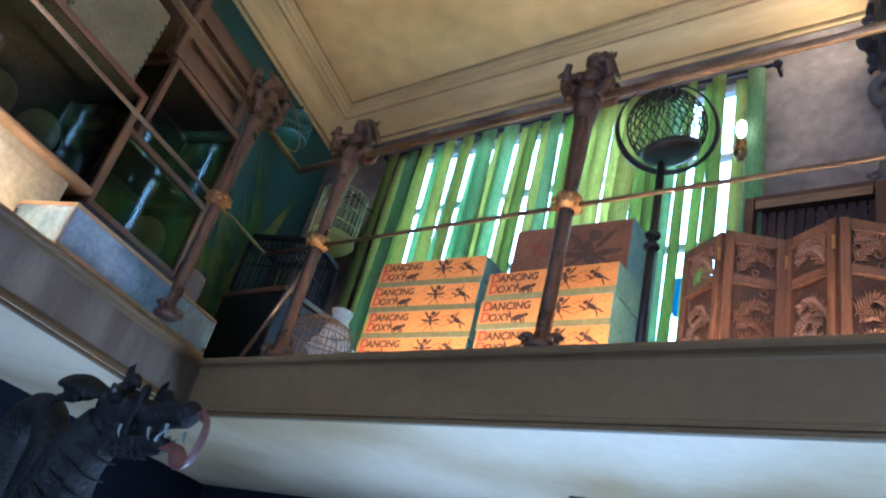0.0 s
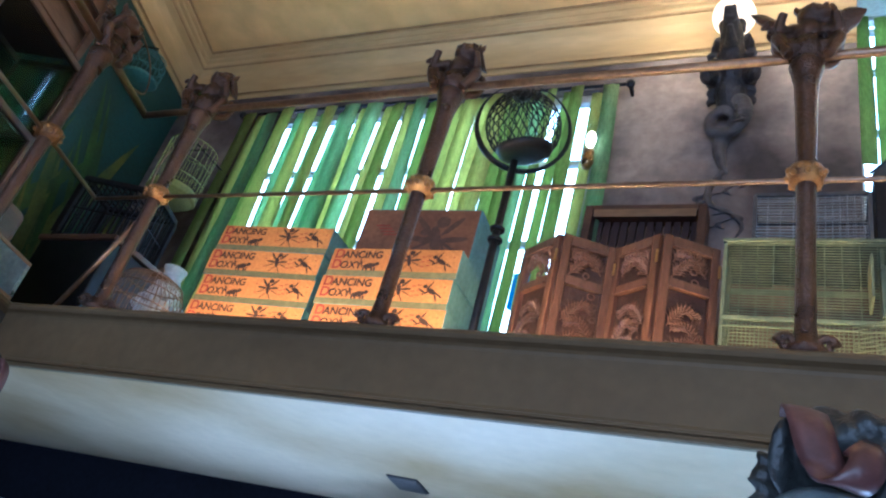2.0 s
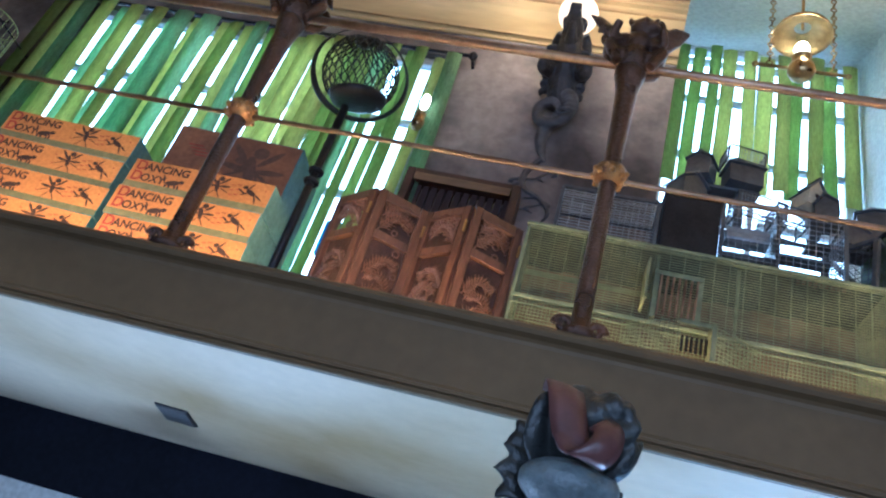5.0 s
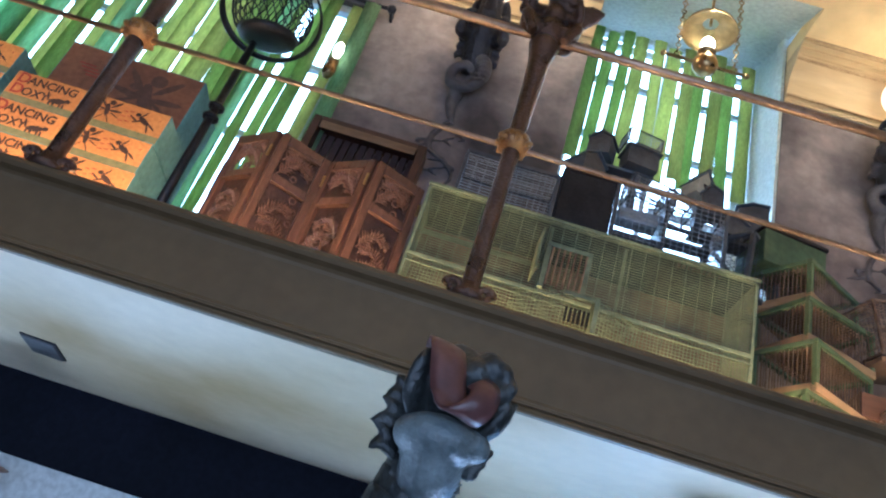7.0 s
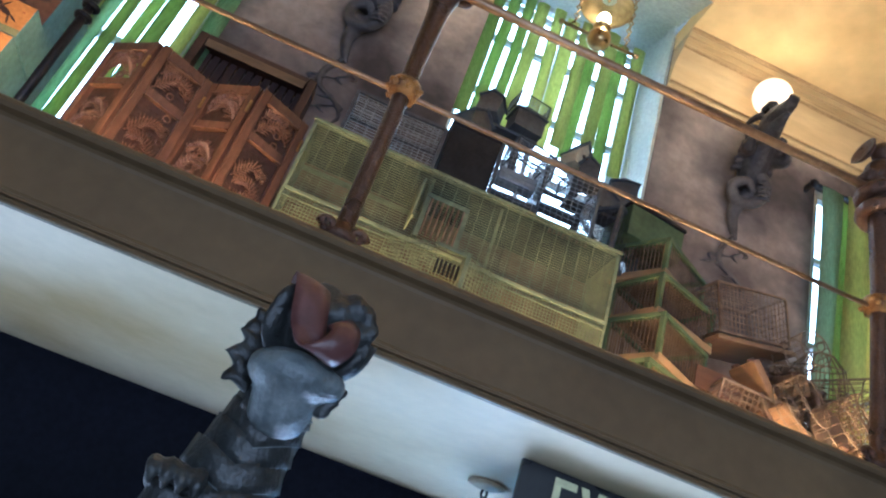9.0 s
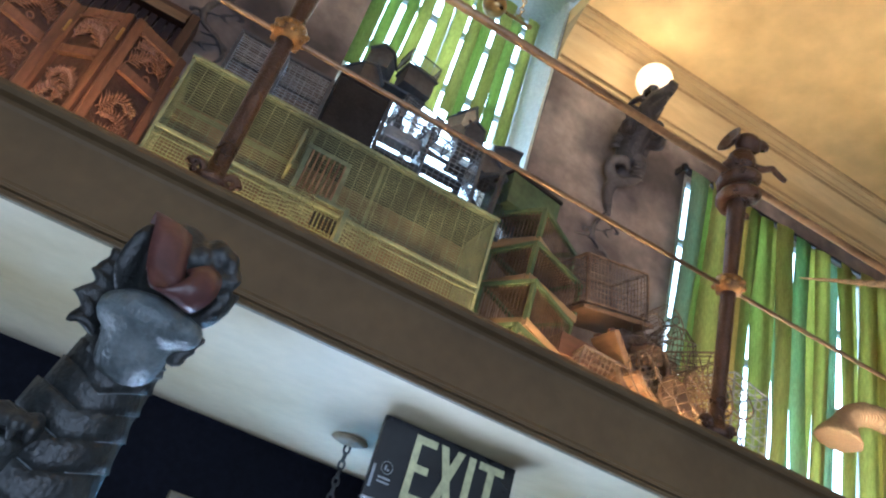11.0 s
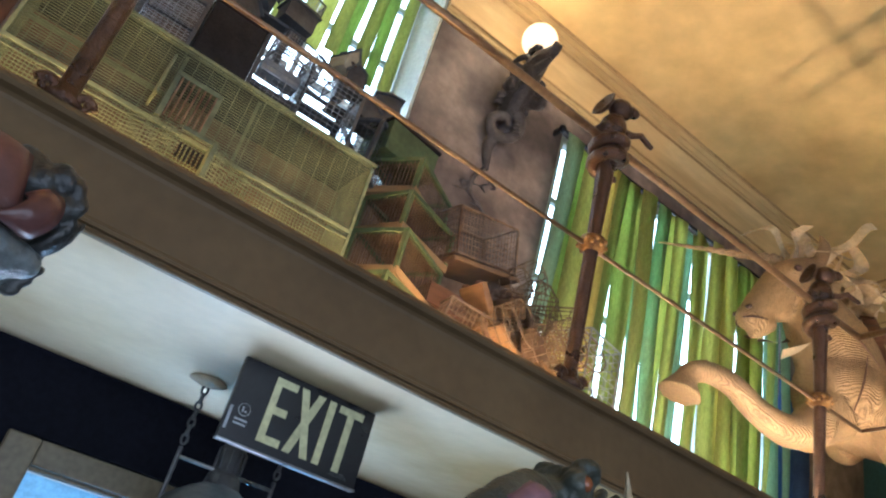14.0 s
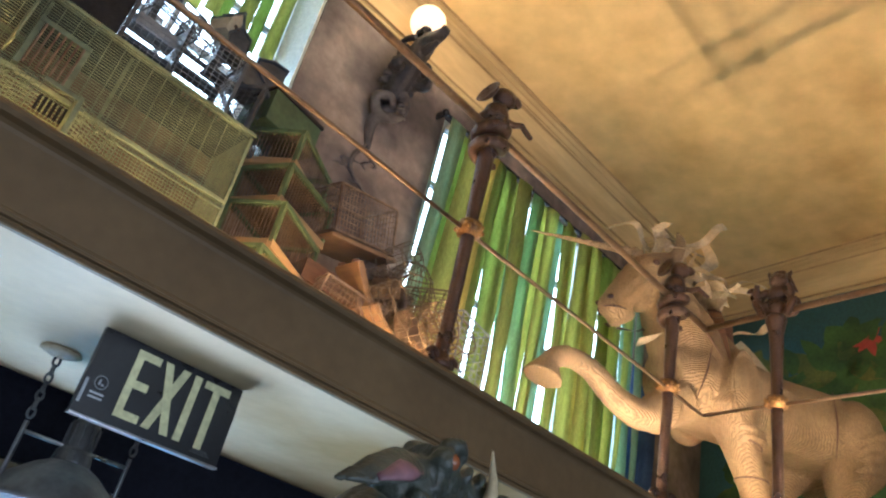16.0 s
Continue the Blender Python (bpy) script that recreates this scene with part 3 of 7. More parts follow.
def railing_post(place, turn, lean=0.0, snake=False, winged=False):
    """A bronze post: scrolled foot, tapered shaft, gilt collar, and a crouching imp or a coiled snake on top."""
    p = thing("railing_post", "aged bronze railing post topped by a snake-wrapped figure" if snake else "aged bronze railing post topped by a crouching imp figure", "railing post", "gallery railing posts")
    b = bmesh.new()
    lathe(b, [(0.0, 0), (0.036, 0), (0.038, 0.012), (0.026, 0.022), (0.020, 0.05), (0.019, 0.2), (0.020, 0.38), (0.022, 0.43), (0.020, 0.46), (0.023, 0.58), (0.027, 0.70), (0.034, 0.735), (0.040, 0.76), (0.030, 0.78), (0.0, 0.785)], seg=14)
    part("shaft", b, M_BRONZE, p, smooth=True)
    for s in (-1, 1):
        b = bmesh.new()
        pts = [(s * (0.034 + 0.017 * (1 - k / 34) * math.cos(k * 0.34)), -0.008, 0.022 + 0.017 * (1 - k / 34) * math.sin(k * 0.34)) for k in range(24)]
        tube(b, pts, taper([0.010, 0.006], 24), 7)
        part("foot_scroll", b, M_BRONZE, p, smooth=True)
    b = bmesh.new()
    lathe(b, [(0.020, 0.402), (0.033, 0.408), (0.039, 0.422), (0.040, 0.432), (0.036, 0.446), (0.021, 0.452)], seg=16)
    collar = part("collar", b, M_GILT, p, "gilt beaded collar", smooth=True)
    for k in range(16):
        a = 2 * math.pi * k / 16
        o = new("bead", BEAD)
        o.parent = collar
        o.location = (0.038 * math.cos(a), 0.038 * math.sin(a), 0.420 + 0.012 * (k % 2))
    b = bmesh.new()
    if snake:
        pts = [(0.036 * math.cos(k * 0.55), 0.036 * math.sin(k * 0.55), 0.70 + k * 0.0042) for k in range(30)]
        pts += [(0.05, -0.02, 0.835), (0.075, -0.025, 0.85), (0.098, -0.03, 0.835), (0.115, -0.03, 0.832)]
        tube(b, pts, taper([0.009, 0.017, 0.018, 0.018, 0.016, 0.012, 0.007], len(pts)), 8)
        ball(b, (0.0, 0, 0.83), 0.040, (0.9, 0.9, 1.2))
        ball(b, (0.008, -0.01, 0.895), 0.030, (1.15, 1, 0.9))
        ball(b, (0.036, -0.02, 0.902), 0.017, (1.5, 1, 0.8))
        limb(b, [(0.012, -0.01, 0.91), (0.015, 0, 0.928), (0.03, 0, 0.925)], [0.012, 0.008, 0.005])
    else:
        ball(b, (0, 0, 0.80), 0.038, (1.0, 0.9, 1.1))
        ball(b, (0.004, -0.004, 0.845), 0.032, (0.95, 0.9, 1.1))
        ball(b, (0.012, -0.008, 0.890), 0.030, (1.05, 1, 0.95))
        ball(b, (0.026, -0.026, 0.884), 0.015, (1.2, 1, 0.8))
        limb(b, [(0.0, 0, 0.905), (0.006, 0.004, 0.925), (0.03, 0, 0.93)], [0.020, 0.013, 0.006])
        for s in (-1, 1):
            limb(b, [(0.010 + 0.016 * s, -0.004, 0.905), (0.012 + 0.030 * s, 0.002, 0.922), (0.014 + 0.034 * s, 0.004, 0.938)], [0.010, 0.008, 0.002], 6, 4)
            ball(b, (0.020 + 0.012 * s, -0.036, 0.896), 0.006, u=8, v=6)
        limb(b, [(0.02, 0.02, 0.79), (0.05, 0.03, 0.80), (0.062, 0.028, 0.83), (0.050, 0.025, 0.85), (0.040, 0.024, 0.838)], [0.012, 0.010, 0.008, 0.007, 0.004], 7)
        for s in (-1, 1):
            limb(b, [(s * 0.022, -0.01, 0.855), (s * 0.052, -0.028, 0.835), (s * 0.046, -0.044, 0.865)], [0.013, 0.010, 0.009])
            limb(b, [(s * 0.024, 0, 0.80), (s * 0.055, -0.024, 0.815), (s * 0.034, -0.032, 0.762)], [0.018, 0.013, 0.011])
        if winged:
            for s in (-1, 1):
                limb(b, [(s * 0.02, 0, 0.83), (s * 0.055, -0.005, 0.868), (s * 0.085, -0.008, 0.892), (s * 0.108, -0.01, 0.905)], [0.022, 0.026, 0.020, 0.003], 8, flat=0.5)
                limb(b, [(s * 0.015, 0, 0.80), (s * 0.045, -0.01, 0.805), (s * 0.05, -0.01, 0.84)], [0.026, 0.022, 0.012], 8)
        limb(b, [(-0.03, 0, 0.84), (-0.066, -0.01, 0.865), (-0.085, -0.012, 0.858)], [0.014, 0.010, 0.004])
        limb(b, [(-0.06, -0.01, 0.862), (-0.068, -0.01, 0.835), (-0.05, -0.01, 0.82)], [0.010, 0.007, 0.004])
    grow = Matrix.Translation((0, 0, 0.765)) @ Matrix.Diagonal((1.22, 1.22, 1.24, 1)) @ Matrix.Translation((0, 0, -0.765))
    bmesh.ops.transform(b, matrix=grow, verts=b.verts[:])
    st = statue("finial_figure", b, M_BRONZE, "", "", 0.0036, p, 1)
    b = bmesh.new()
    lathe(b, [(0.0, 0.0), (0.012, 0.001), (0.026, 0.006), (0.037, 0.018), (0.034, 0.019), (0.02, 0.008), (0.0, 0.005)], seg=16)
    bmesh.ops.transform(b, matrix=grow @ Matrix.Translation((-0.022 if snake else 0.034, 0.006, 0.888)) @ Euler((0, radians(-75 if snake else 70), 0)).to_matrix().to_4x4(), verts=b.verts[:])
    part("dish", b, M_BRONZE, st, smooth=True)
    p.matrix_world = Matrix.Translation(place) @ Euler((0, radians(lean), radians(turn))).to_matrix().to_4x4()
    return p


PY = 1.385
POSTS = [(-1.885, PY, 25, 0.0, False), (-0.945, PY, 10, 0.0, False), (-0.018, PY, 5, 0.0, False), (1.277, PY, 0, 0.0, True), (2.418, PY, -20, 0.0, True)]
LC, RC = Vector((-2.155, PY)), Vector((2.685, PY))
for x, y, turn, lean, snake in POSTS:
    railing_post((x, y, NOSE), turn, lean, snake, x == -0.018)
for k in (0.32, 1.45, 2.6):
    q = LC + DL * k
    railing_post((q.x, q.y, NOSE), 105, 0, False)
for k in (0.31, 1.5):
    q = RC + DR * k
    railing_post((q.x, q.y, NOSE), -80, 0, False)
for nm, z, r, lab in (("top_rail", RAIL_Z, 0.0125, "slim copper tube handrail between bronze posts"), ("middle_rail", WIRE_Z, 0.0065, "thin copper rod rail between bronze posts")):
    t = thing("gallery_handrail", lab, "handrail", "gallery handrails")
    for a, c in ((LC + DL * 3.4, LC), (LC, RC), (RC, RC + DR * 3.4)):
        b = bmesh.new()
        tube(b, [(a.x, a.y, z), (c.x, c.y, z)], r, 10)
        part(nm, b, M_RAIL, t, smooth=True)
    for q in (LC, RC):
        b = bmesh.new()
        ball(b, (q.x, q.y, z), r * 1.04, u=10, v=8)
        part("elbow", b, M_RAIL, t, smooth=True)


# ---- blinds ----
def blind(name, x0, x1, z0, z1, y, n, seed, label, rod=True, mats=None, gap=1.0, bare=None, ragged=0.03, wave=1.0, jitter=0.13, thin=0.0):
    """Loose cloth strips of uneven width hung from a rod."""
    rnd = random.Random(seed)
    t = thing(name, label, "blind")
    if rod:
        b = bmesh.new()
        tube(b, [(x0 - 0.05, y, z1 + 0.012), (x1 + 0.05, y, z1 + 0.012)], 0.008, 8)
        for xx in (x0 - 0.05, x1 + 0.05):
            ball(b, (xx, y, z1 + 0.012), 0.02, u=8, v=6)
            block(b, (xx, y + 0.03, z1 + 0.012), (0.012, 0.06, 0.03))
        part("rod", b, M_BLACK, t)
    step = (x1 - x0) / n
    for i in range(n):
        xc = x0 + step * (i + 0.5) + rnd.uniform(-jitter, jitter) * step
        w = step * rnd.uniform(0.92, 1.24) * gap
        if bare and bare[0] < xc < bare[1]:
            w *= 0.66
        tw, sway, ph = rnd.uniform(-0.3, 0.3) * wave, rnd.uniform(-ragged, ragged), rnd.uniform(0, 6)
        yy = y + rnd.uniform(-0.012, 0.012) + (0.014 if i % 2 else -0.014)
        bot = z0 + rnd.uniform(0, 0.05)
        b = bmesh.new()
        rows = []
        for k in range(11):
            u = k / 10
            z = z1 - (z1 - bot) * u
            a = tw * (0.35 + 0.65 * u) + 0.12 * math.sin(ph + 3 * u)
            cx = xc + sway * u + 0.012 * wave * math.sin(ph + 5 * u)
            cy = yy + 0.010 * math.sin(ph * 2 + 4 * u)
            ca, sa = math.cos(a), math.sin(a)
            rows.append([b.verts.new((cx + ca * w * (1 - thin * u) * s, cy + sa * w * (1 - thin * u) * s - 0.006 * (1 - 4 * s * s), z)) for s in (-0.5, 0, 0.5)])
        for r0, r1 in zip(rows, rows[1:]):
            for k in range(2):
                b.faces.new((r0[k], r0[k + 1], r1[k + 1], r1[k]))
        o = part("strip", b, rnd.choice(mats or (M_GREEN, M_GREEN, M_LIME, M_PALE)), t, smooth=True)
        so = o.modifiers.new("thick", "SOLIDIFY")
        so.thickness = 0.0012
    return t


blind("strip_blind", -2.66, -0.72, 2.36, 3.985, 2.25, 31, 3, "green and lime cloth strip blind on an iron rod", bare=(-1.08, -0.80), wave=0.45, gap=1.12, jitter=0.14, mats=(M_GREEN, M_LIME, M_LIME, M_GREEN, M_PALE))
blind("strip_blind", 0.175, 1.025, 3.82, 4.68, 2.62, 11, 5, "green strip blind hanging in a deep window bay", rod=False, gap=0.74, ragged=0.006, wave=0.2, mats=(M_GREEN, M_LIME, M_LIME, M_GREEN))
blind("strip_blind", 1.80, 3.60, 2.36, 3.96, 2.25, 27, 12, "ragged lime and green cloth strip blind before a bright window", mats=(M_LIME, M_STRAW, M_LIME, M_GREEN, M_LIME, M_PALE, M_STRAW, M_SEA), ragged=0.05, gap=1.46, jitter=0.28, thin=0.22)
t = thing("blue_cloth", "dull blue cloth hanging beside the ragged strip blind", "cloth")
b = bmesh.new()
rows = [[b.verts.new((3.585 + 0.05 * k + 0.006 * math.sin(2.0 * j), 2.275 + 0.014 * math.sin(1.9 * k + 0.3 * j), 2.40 + 0.16 * j)) for k in range(6)] for j in range(8)]
for r0, r1 in zip(rows, rows[1:]):
    for k in range(5):
        b.faces.new((r0[k], r0[k + 1], r1[k + 1], r1[k]))
part("cloth_fall", b, M_CLOTH, t, smooth=True).modifiers.new("thick", "SOLIDIFY").thickness = 0.002
b = bmesh.new()
tube(b, [(3.58, 2.285, 3.525), (3.87, 2.285, 3.525)], 0.006, 8)
part("cloth_rod", b, M_BLACK, t)


# ---- boxes on the gallery ----
def letters(text, size, m, material, parent, name="lettering", bold=0.0):
    cu = bpy.data.curves.new(name, "FONT")
    cu.body, cu.size, cu.extrude, cu.offset = text, size, 0.0004, bold
    cu.align_x, cu.align_y = "LEFT", "CENTER"
    tmp = bpy.data.objects.new("tmp", cu)
    me = bpy.data.meshes.new_from_object(tmp)
    bpy.data.objects.remove(tmp)
    bpy.data.curves.remove(cu)
    me.name = name
    me.materials.clear()
    me.materials.append(material)
    me.transform(m)
    ob = new(name, me)
    ob.parent = parent
    return ob


def creature_print(bm, x, z, s, y, kind):
    """A small printed beast, as thin ink shapes."""
    def blob(cx, cz, rx, rz, a=0.0):
        vs = []
        for k in range(9):
            t = 2 * math.pi * k / 9
            px, pz = rx * math.cos(t), rz * math.sin(t)
            vs.append(bm.verts.new((x + s * (cx + px * math.cos(a) - pz * math.sin(a)), y, z + s * (cz + px * math.sin(a) + pz * math.cos(a)))))
        bm.faces.new(vs)
    if kind == "winged":
        blob(0, 0, 0.10, 0.30, 0.25)
        blob(0.06, 0.36, 0.13, 0.12)
        for a, dx, dz in ((0.8, 0.25, 0.28), (2.3, -0.25, 0.28), (0.1, 0.3, 0.02), (3.0, -0.3, 0.02)):
            blob(dx, dz, 0.26, 0.055, a)
        for a, dx, dz in ((-1.0, 0.18, -0.38), (-2.2, -0.16, -0.38), (-0.4, 0.34, -0.16), (3.6, -0.34, -0.16)):
            blob(dx, dz, 0.24, 0.022, a)
    elif kind == "leaping":
        blob(0, 0, 0.30, 0.13, -0.5)
        blob(-0.34, 0.24, 0.13, 0.11)
        for a, dx, dz in ((0.5, -0.26, -0.1), (-1.2, 0.28, -0.32), (-0.6, 0.42, -0.2), (1.0, -0.1, 0.3), (2.6, -0.46, 0.0)):
            blob(dx, dz, 0.24, 0.045, a)
    else:
        blob(0, 0, 0.36, 0.15, 0.2)
        blob(0.38, 0.12, 0.13, 0.11)
        for dx in (-0.28, -0.1, 0.18, 0.32):
            blob(dx, -0.2, 0.05, 0.16, 0.2)
        blob(-0.46, 0.14, 0.05, 0.26, 0.4)


BW, BH, BD = 0.42, 0.0955, 0.17


def card_box():
    """A flat orange toy box: printed front, olive lower band, teal ends."""
    t = thing("toy_box", "orange printed card toy box with dark lettering, teal ends", "box", "stacked toy boxes")
    part("carton", box_bm((0, BD / 2, BH / 2), (BW, BD, BH - 0.001), 0.0015), M_BOXT, t)
    part("front_print", box_bm((0, -0.0006, BH * 0.60), (BW - 0.003, 0.0012, BH * 0.78)), M_BOXO, t, "orange printed front")
    part("olive_band", box_bm((0, -0.0009, BH * 0.11), (BW - 0.003, 0.0018, BH * 0.19)), M_BOXG, t)
    up = Matrix(((1, 0, 0, 0), (0, 0, -1, 0), (0, 1, 0, 0), (0, 0, 0, 1)))
    at = lambda x, z: Matrix.Translation((x, -0.0018, z)) @ up
    letters("D", 0.044, at(-0.200, 0.0745), M_REDI, t, "red_initial", 0.0008)
    letters("ANCING", 0.034, at(-0.170, 0.0725), M_INK, t, "lettering", 0.0008)
    letters("D", 0.044, at(-0.200, 0.0385), M_REDI, t, "red_initial", 0.0008)
    letters("OXY", 0.034, at(-0.170, 0.0365), M_INK, t, "lettering", 0.0008)
    for x, z, s, k in ((-0.072, 0.036, 0.062, "crawling"), (0.052, 0.058, 0.070, "winged"), (0.152, 0.056, 0.060, "leaping")):
        b = bmesh.new()
        creature_print(b, x, z, s, -0.0016, k)
        part("creature_print", b, M_INK, t)
    marks = [(0.097 + 0.016 * j, 0.038 + 0.016 * k + 0.004 * j, 0.012, 0.002) for k in range(3) for j in (0, 1)]
    for x, z, w, h in marks + [(0.008, 0.07, 0.004, 0.003), (0.012, 0.04, 0.004, 0.003), (0.190, 0.07, 0.004, 0.003)]:
        part("print_mark", box_bm((x, -0.0016, z), (w, 0.0006, h)), M_REDI, t)
    return t


first = card_box()
places = [(-1.562, 1.605, k, 3.0 + 0.6 * (k % 2), 0.004 * (k % 3)) for k in range(5)] + [(-1.089, 1.583, k, 1.0 - 0.5 * (k % 2), 0.005 * (k % 2)) for k in range(4)]
for i, (x, y, k, turn, dx) in enumerate(places):
    m = pose(x + dx, y, DECK + BH * k, 0, 0, turn)
    if i == 0:
        first.matrix_world = m
    else:
        copy_thing(first, m)

for k in (0, 1):
    t = thing("toy_crate", "large russet card crate printed with a dark winged insect", "box", "large toy crates")
    part("carton", box_bm((0, 0.11, 0.17), (0.42, 0.22, 0.339), 0.003), M_BOXT, t)
    part("front_print", box_bm((0, -0.001, 0.17), (0.412, 0.002, 0.33)), M_BOXR, t, "russet printed front")
    b = bmesh.new()
    creature_print(b, 0.075, 0.215, 0.20, -0.0026, "winged")
    creature_print(b, 0.075, 0.215, 0.13, -0.0028, "leaping")
    part("insect_print", b, M_FADE, t, "faded insect print")
    b = bmesh.new()
    for j in range(4):
        block(b, (-0.13 + 0.012 * j, -0.0026, 0.27 - 0.012 * j), (0.05, 0.0006, 0.004))
    part("small_print", b, M_REDI, t)
    t.matrix_world = pose(-1.165, 1.79, DECK + 0.34 * k, 0, 0, 2)


# ---- basket cage on a stand ----
def basket_cage():
    t = thing("basket_cage", "black iron globe cage in a crescent ring on a stand", "bird cage")
    c = Vector((-0.866, 1.75, 3.318))
    b = bmesh.new()
    tube(b, [(-0.862, 1.75, DECK), (-0.866, 1.75, 2.70), (-0.868, 1.75, 3.17)], [0.013, 0.013, 0.012], 10)
    for z in (2.86, 2.90):
        ring(b, (-0.866, 1.75, z), 0.016, 0.009, seg=12)
    for k in range(3):
        a = 2.1 * k
        limb(b, [(-0.862, 1.75, DECK + 0.06), (-0.862 + 0.08 * math.cos(a), 1.75 + 0.08 * math.sin(a), DECK + 0.05), (-0.862 + 0.13 * math.cos(a), 1.75 + 0.13 * math.sin(a), DECK + 0.008)], [0.012, 0.010, 0.008], 6)
    part("stand", b, M_BLACK, t, smooth=True)
    b = bmesh.new()
    tilt = Euler((radians(12), radians(-14), radians(20))).to_matrix()
    pts = [c + tilt @ Vector((0.156 * math.cos(a), 0.0, 0.163 * math.sin(a))) for a in np.linspace(radians(-250), radians(70), 40)]
    tube(b, pts, taper([0.003, 0.011, 0.016, 0.012, 0.009, 0.014, 0.011, 0.003], 40), 6, flat=0.45)
    ball(b, c + Vector((0.0, 0, 0.163)), 0.013, u=8, v=6)
    part("crescent_ring", b, M_BLACK, t, smooth=True)
    b = bmesh.new()
    R, z0 = 0.126, -0.088
    for s in (-1, 1):
        for k in range(26):
            a0 = 2 * math.pi * k / 26
            pts = []
            for j in range(9):
                ph = math.asin(z0 / R) + (radians(76) - math.asin(z0 / R)) * j / 8
                a = a0 + s * 1.15 * j / 8
                pts.append(c + tilt @ Vector((R * math.cos(ph) * math.cos(a), R * math.cos(ph) * math.sin(a), R * math.sin(ph))))
            tube(b, pts, 0.0021, 4, cap=False)
    tagged(part("wire_globe", b, M_BLACK, t), kind="stuff")
    b = bmesh.new()
    lathe(b, [(0.0, z0 - 0.022), (0.06, z0 - 0.020), (0.088, z0 - 0.012), (0.095, z0 + 0.004), (0.089, z0 + 0.006), (0.0, z0 - 0.006)], seg=28)
    bmesh.ops.transform(b, matrix=Matrix.Translation(c) @ tilt.to_4x4(), verts=b.verts[:])
    part("tray", b, M_BLACK, t, smooth=True)
    b = bmesh.new()
    lathe(b, [(0.0, 0.130), (0.030, 0.128), (0.035, 0.121), (0.028, 0.108), (0.010, 0.102), (0.0, 0.10)], seg=18)
    bmesh.ops.transform(b, matrix=Matrix.Translation(c) @ tilt.to_4x4(), verts=b.verts[:])
    part("cap", b, M_BLACK, t, smooth=True)


basket_cage()


def oil_lamp(name, c, label, hung=False):
    t = thing(name, label, "oil lamp")
    x, y, z = c
    b = bmesh.new()
    lathe(b, [(0.0, -0.055), (0.015, -0.055), (0.025, -0.03), (0.026, -0.012), (0.020, 0.004), (0.018, 0.015), (0.022, 0.018), (0.022, 0.026), (0.0, 0.026)], c, 18)
    part("font", b, M_BRASS, t, smooth=True)
    b = bmesh.new()
    lathe(b, [(0.018, 0.026), (0.030, 0.06), (0.030, 0.10), (0.016, 0.15), (0.014, 0.185)], c, 18)
    p = part("chimney", b, M_GLASS, t, smooth=True)
    p.visible_shadow = False
    b = bmesh.new()
    ball(b, (x, y, z + 0.088), 0.019, (1, 1, 2.1))
    part("flame", b, M_FLAME, t, "bright lit flame", smooth=True)
    return t


oil_lamp("oil_lamp", (-0.775, 2.195, 3.56), "lit brass oil lamp with glass chimney beside the blind")


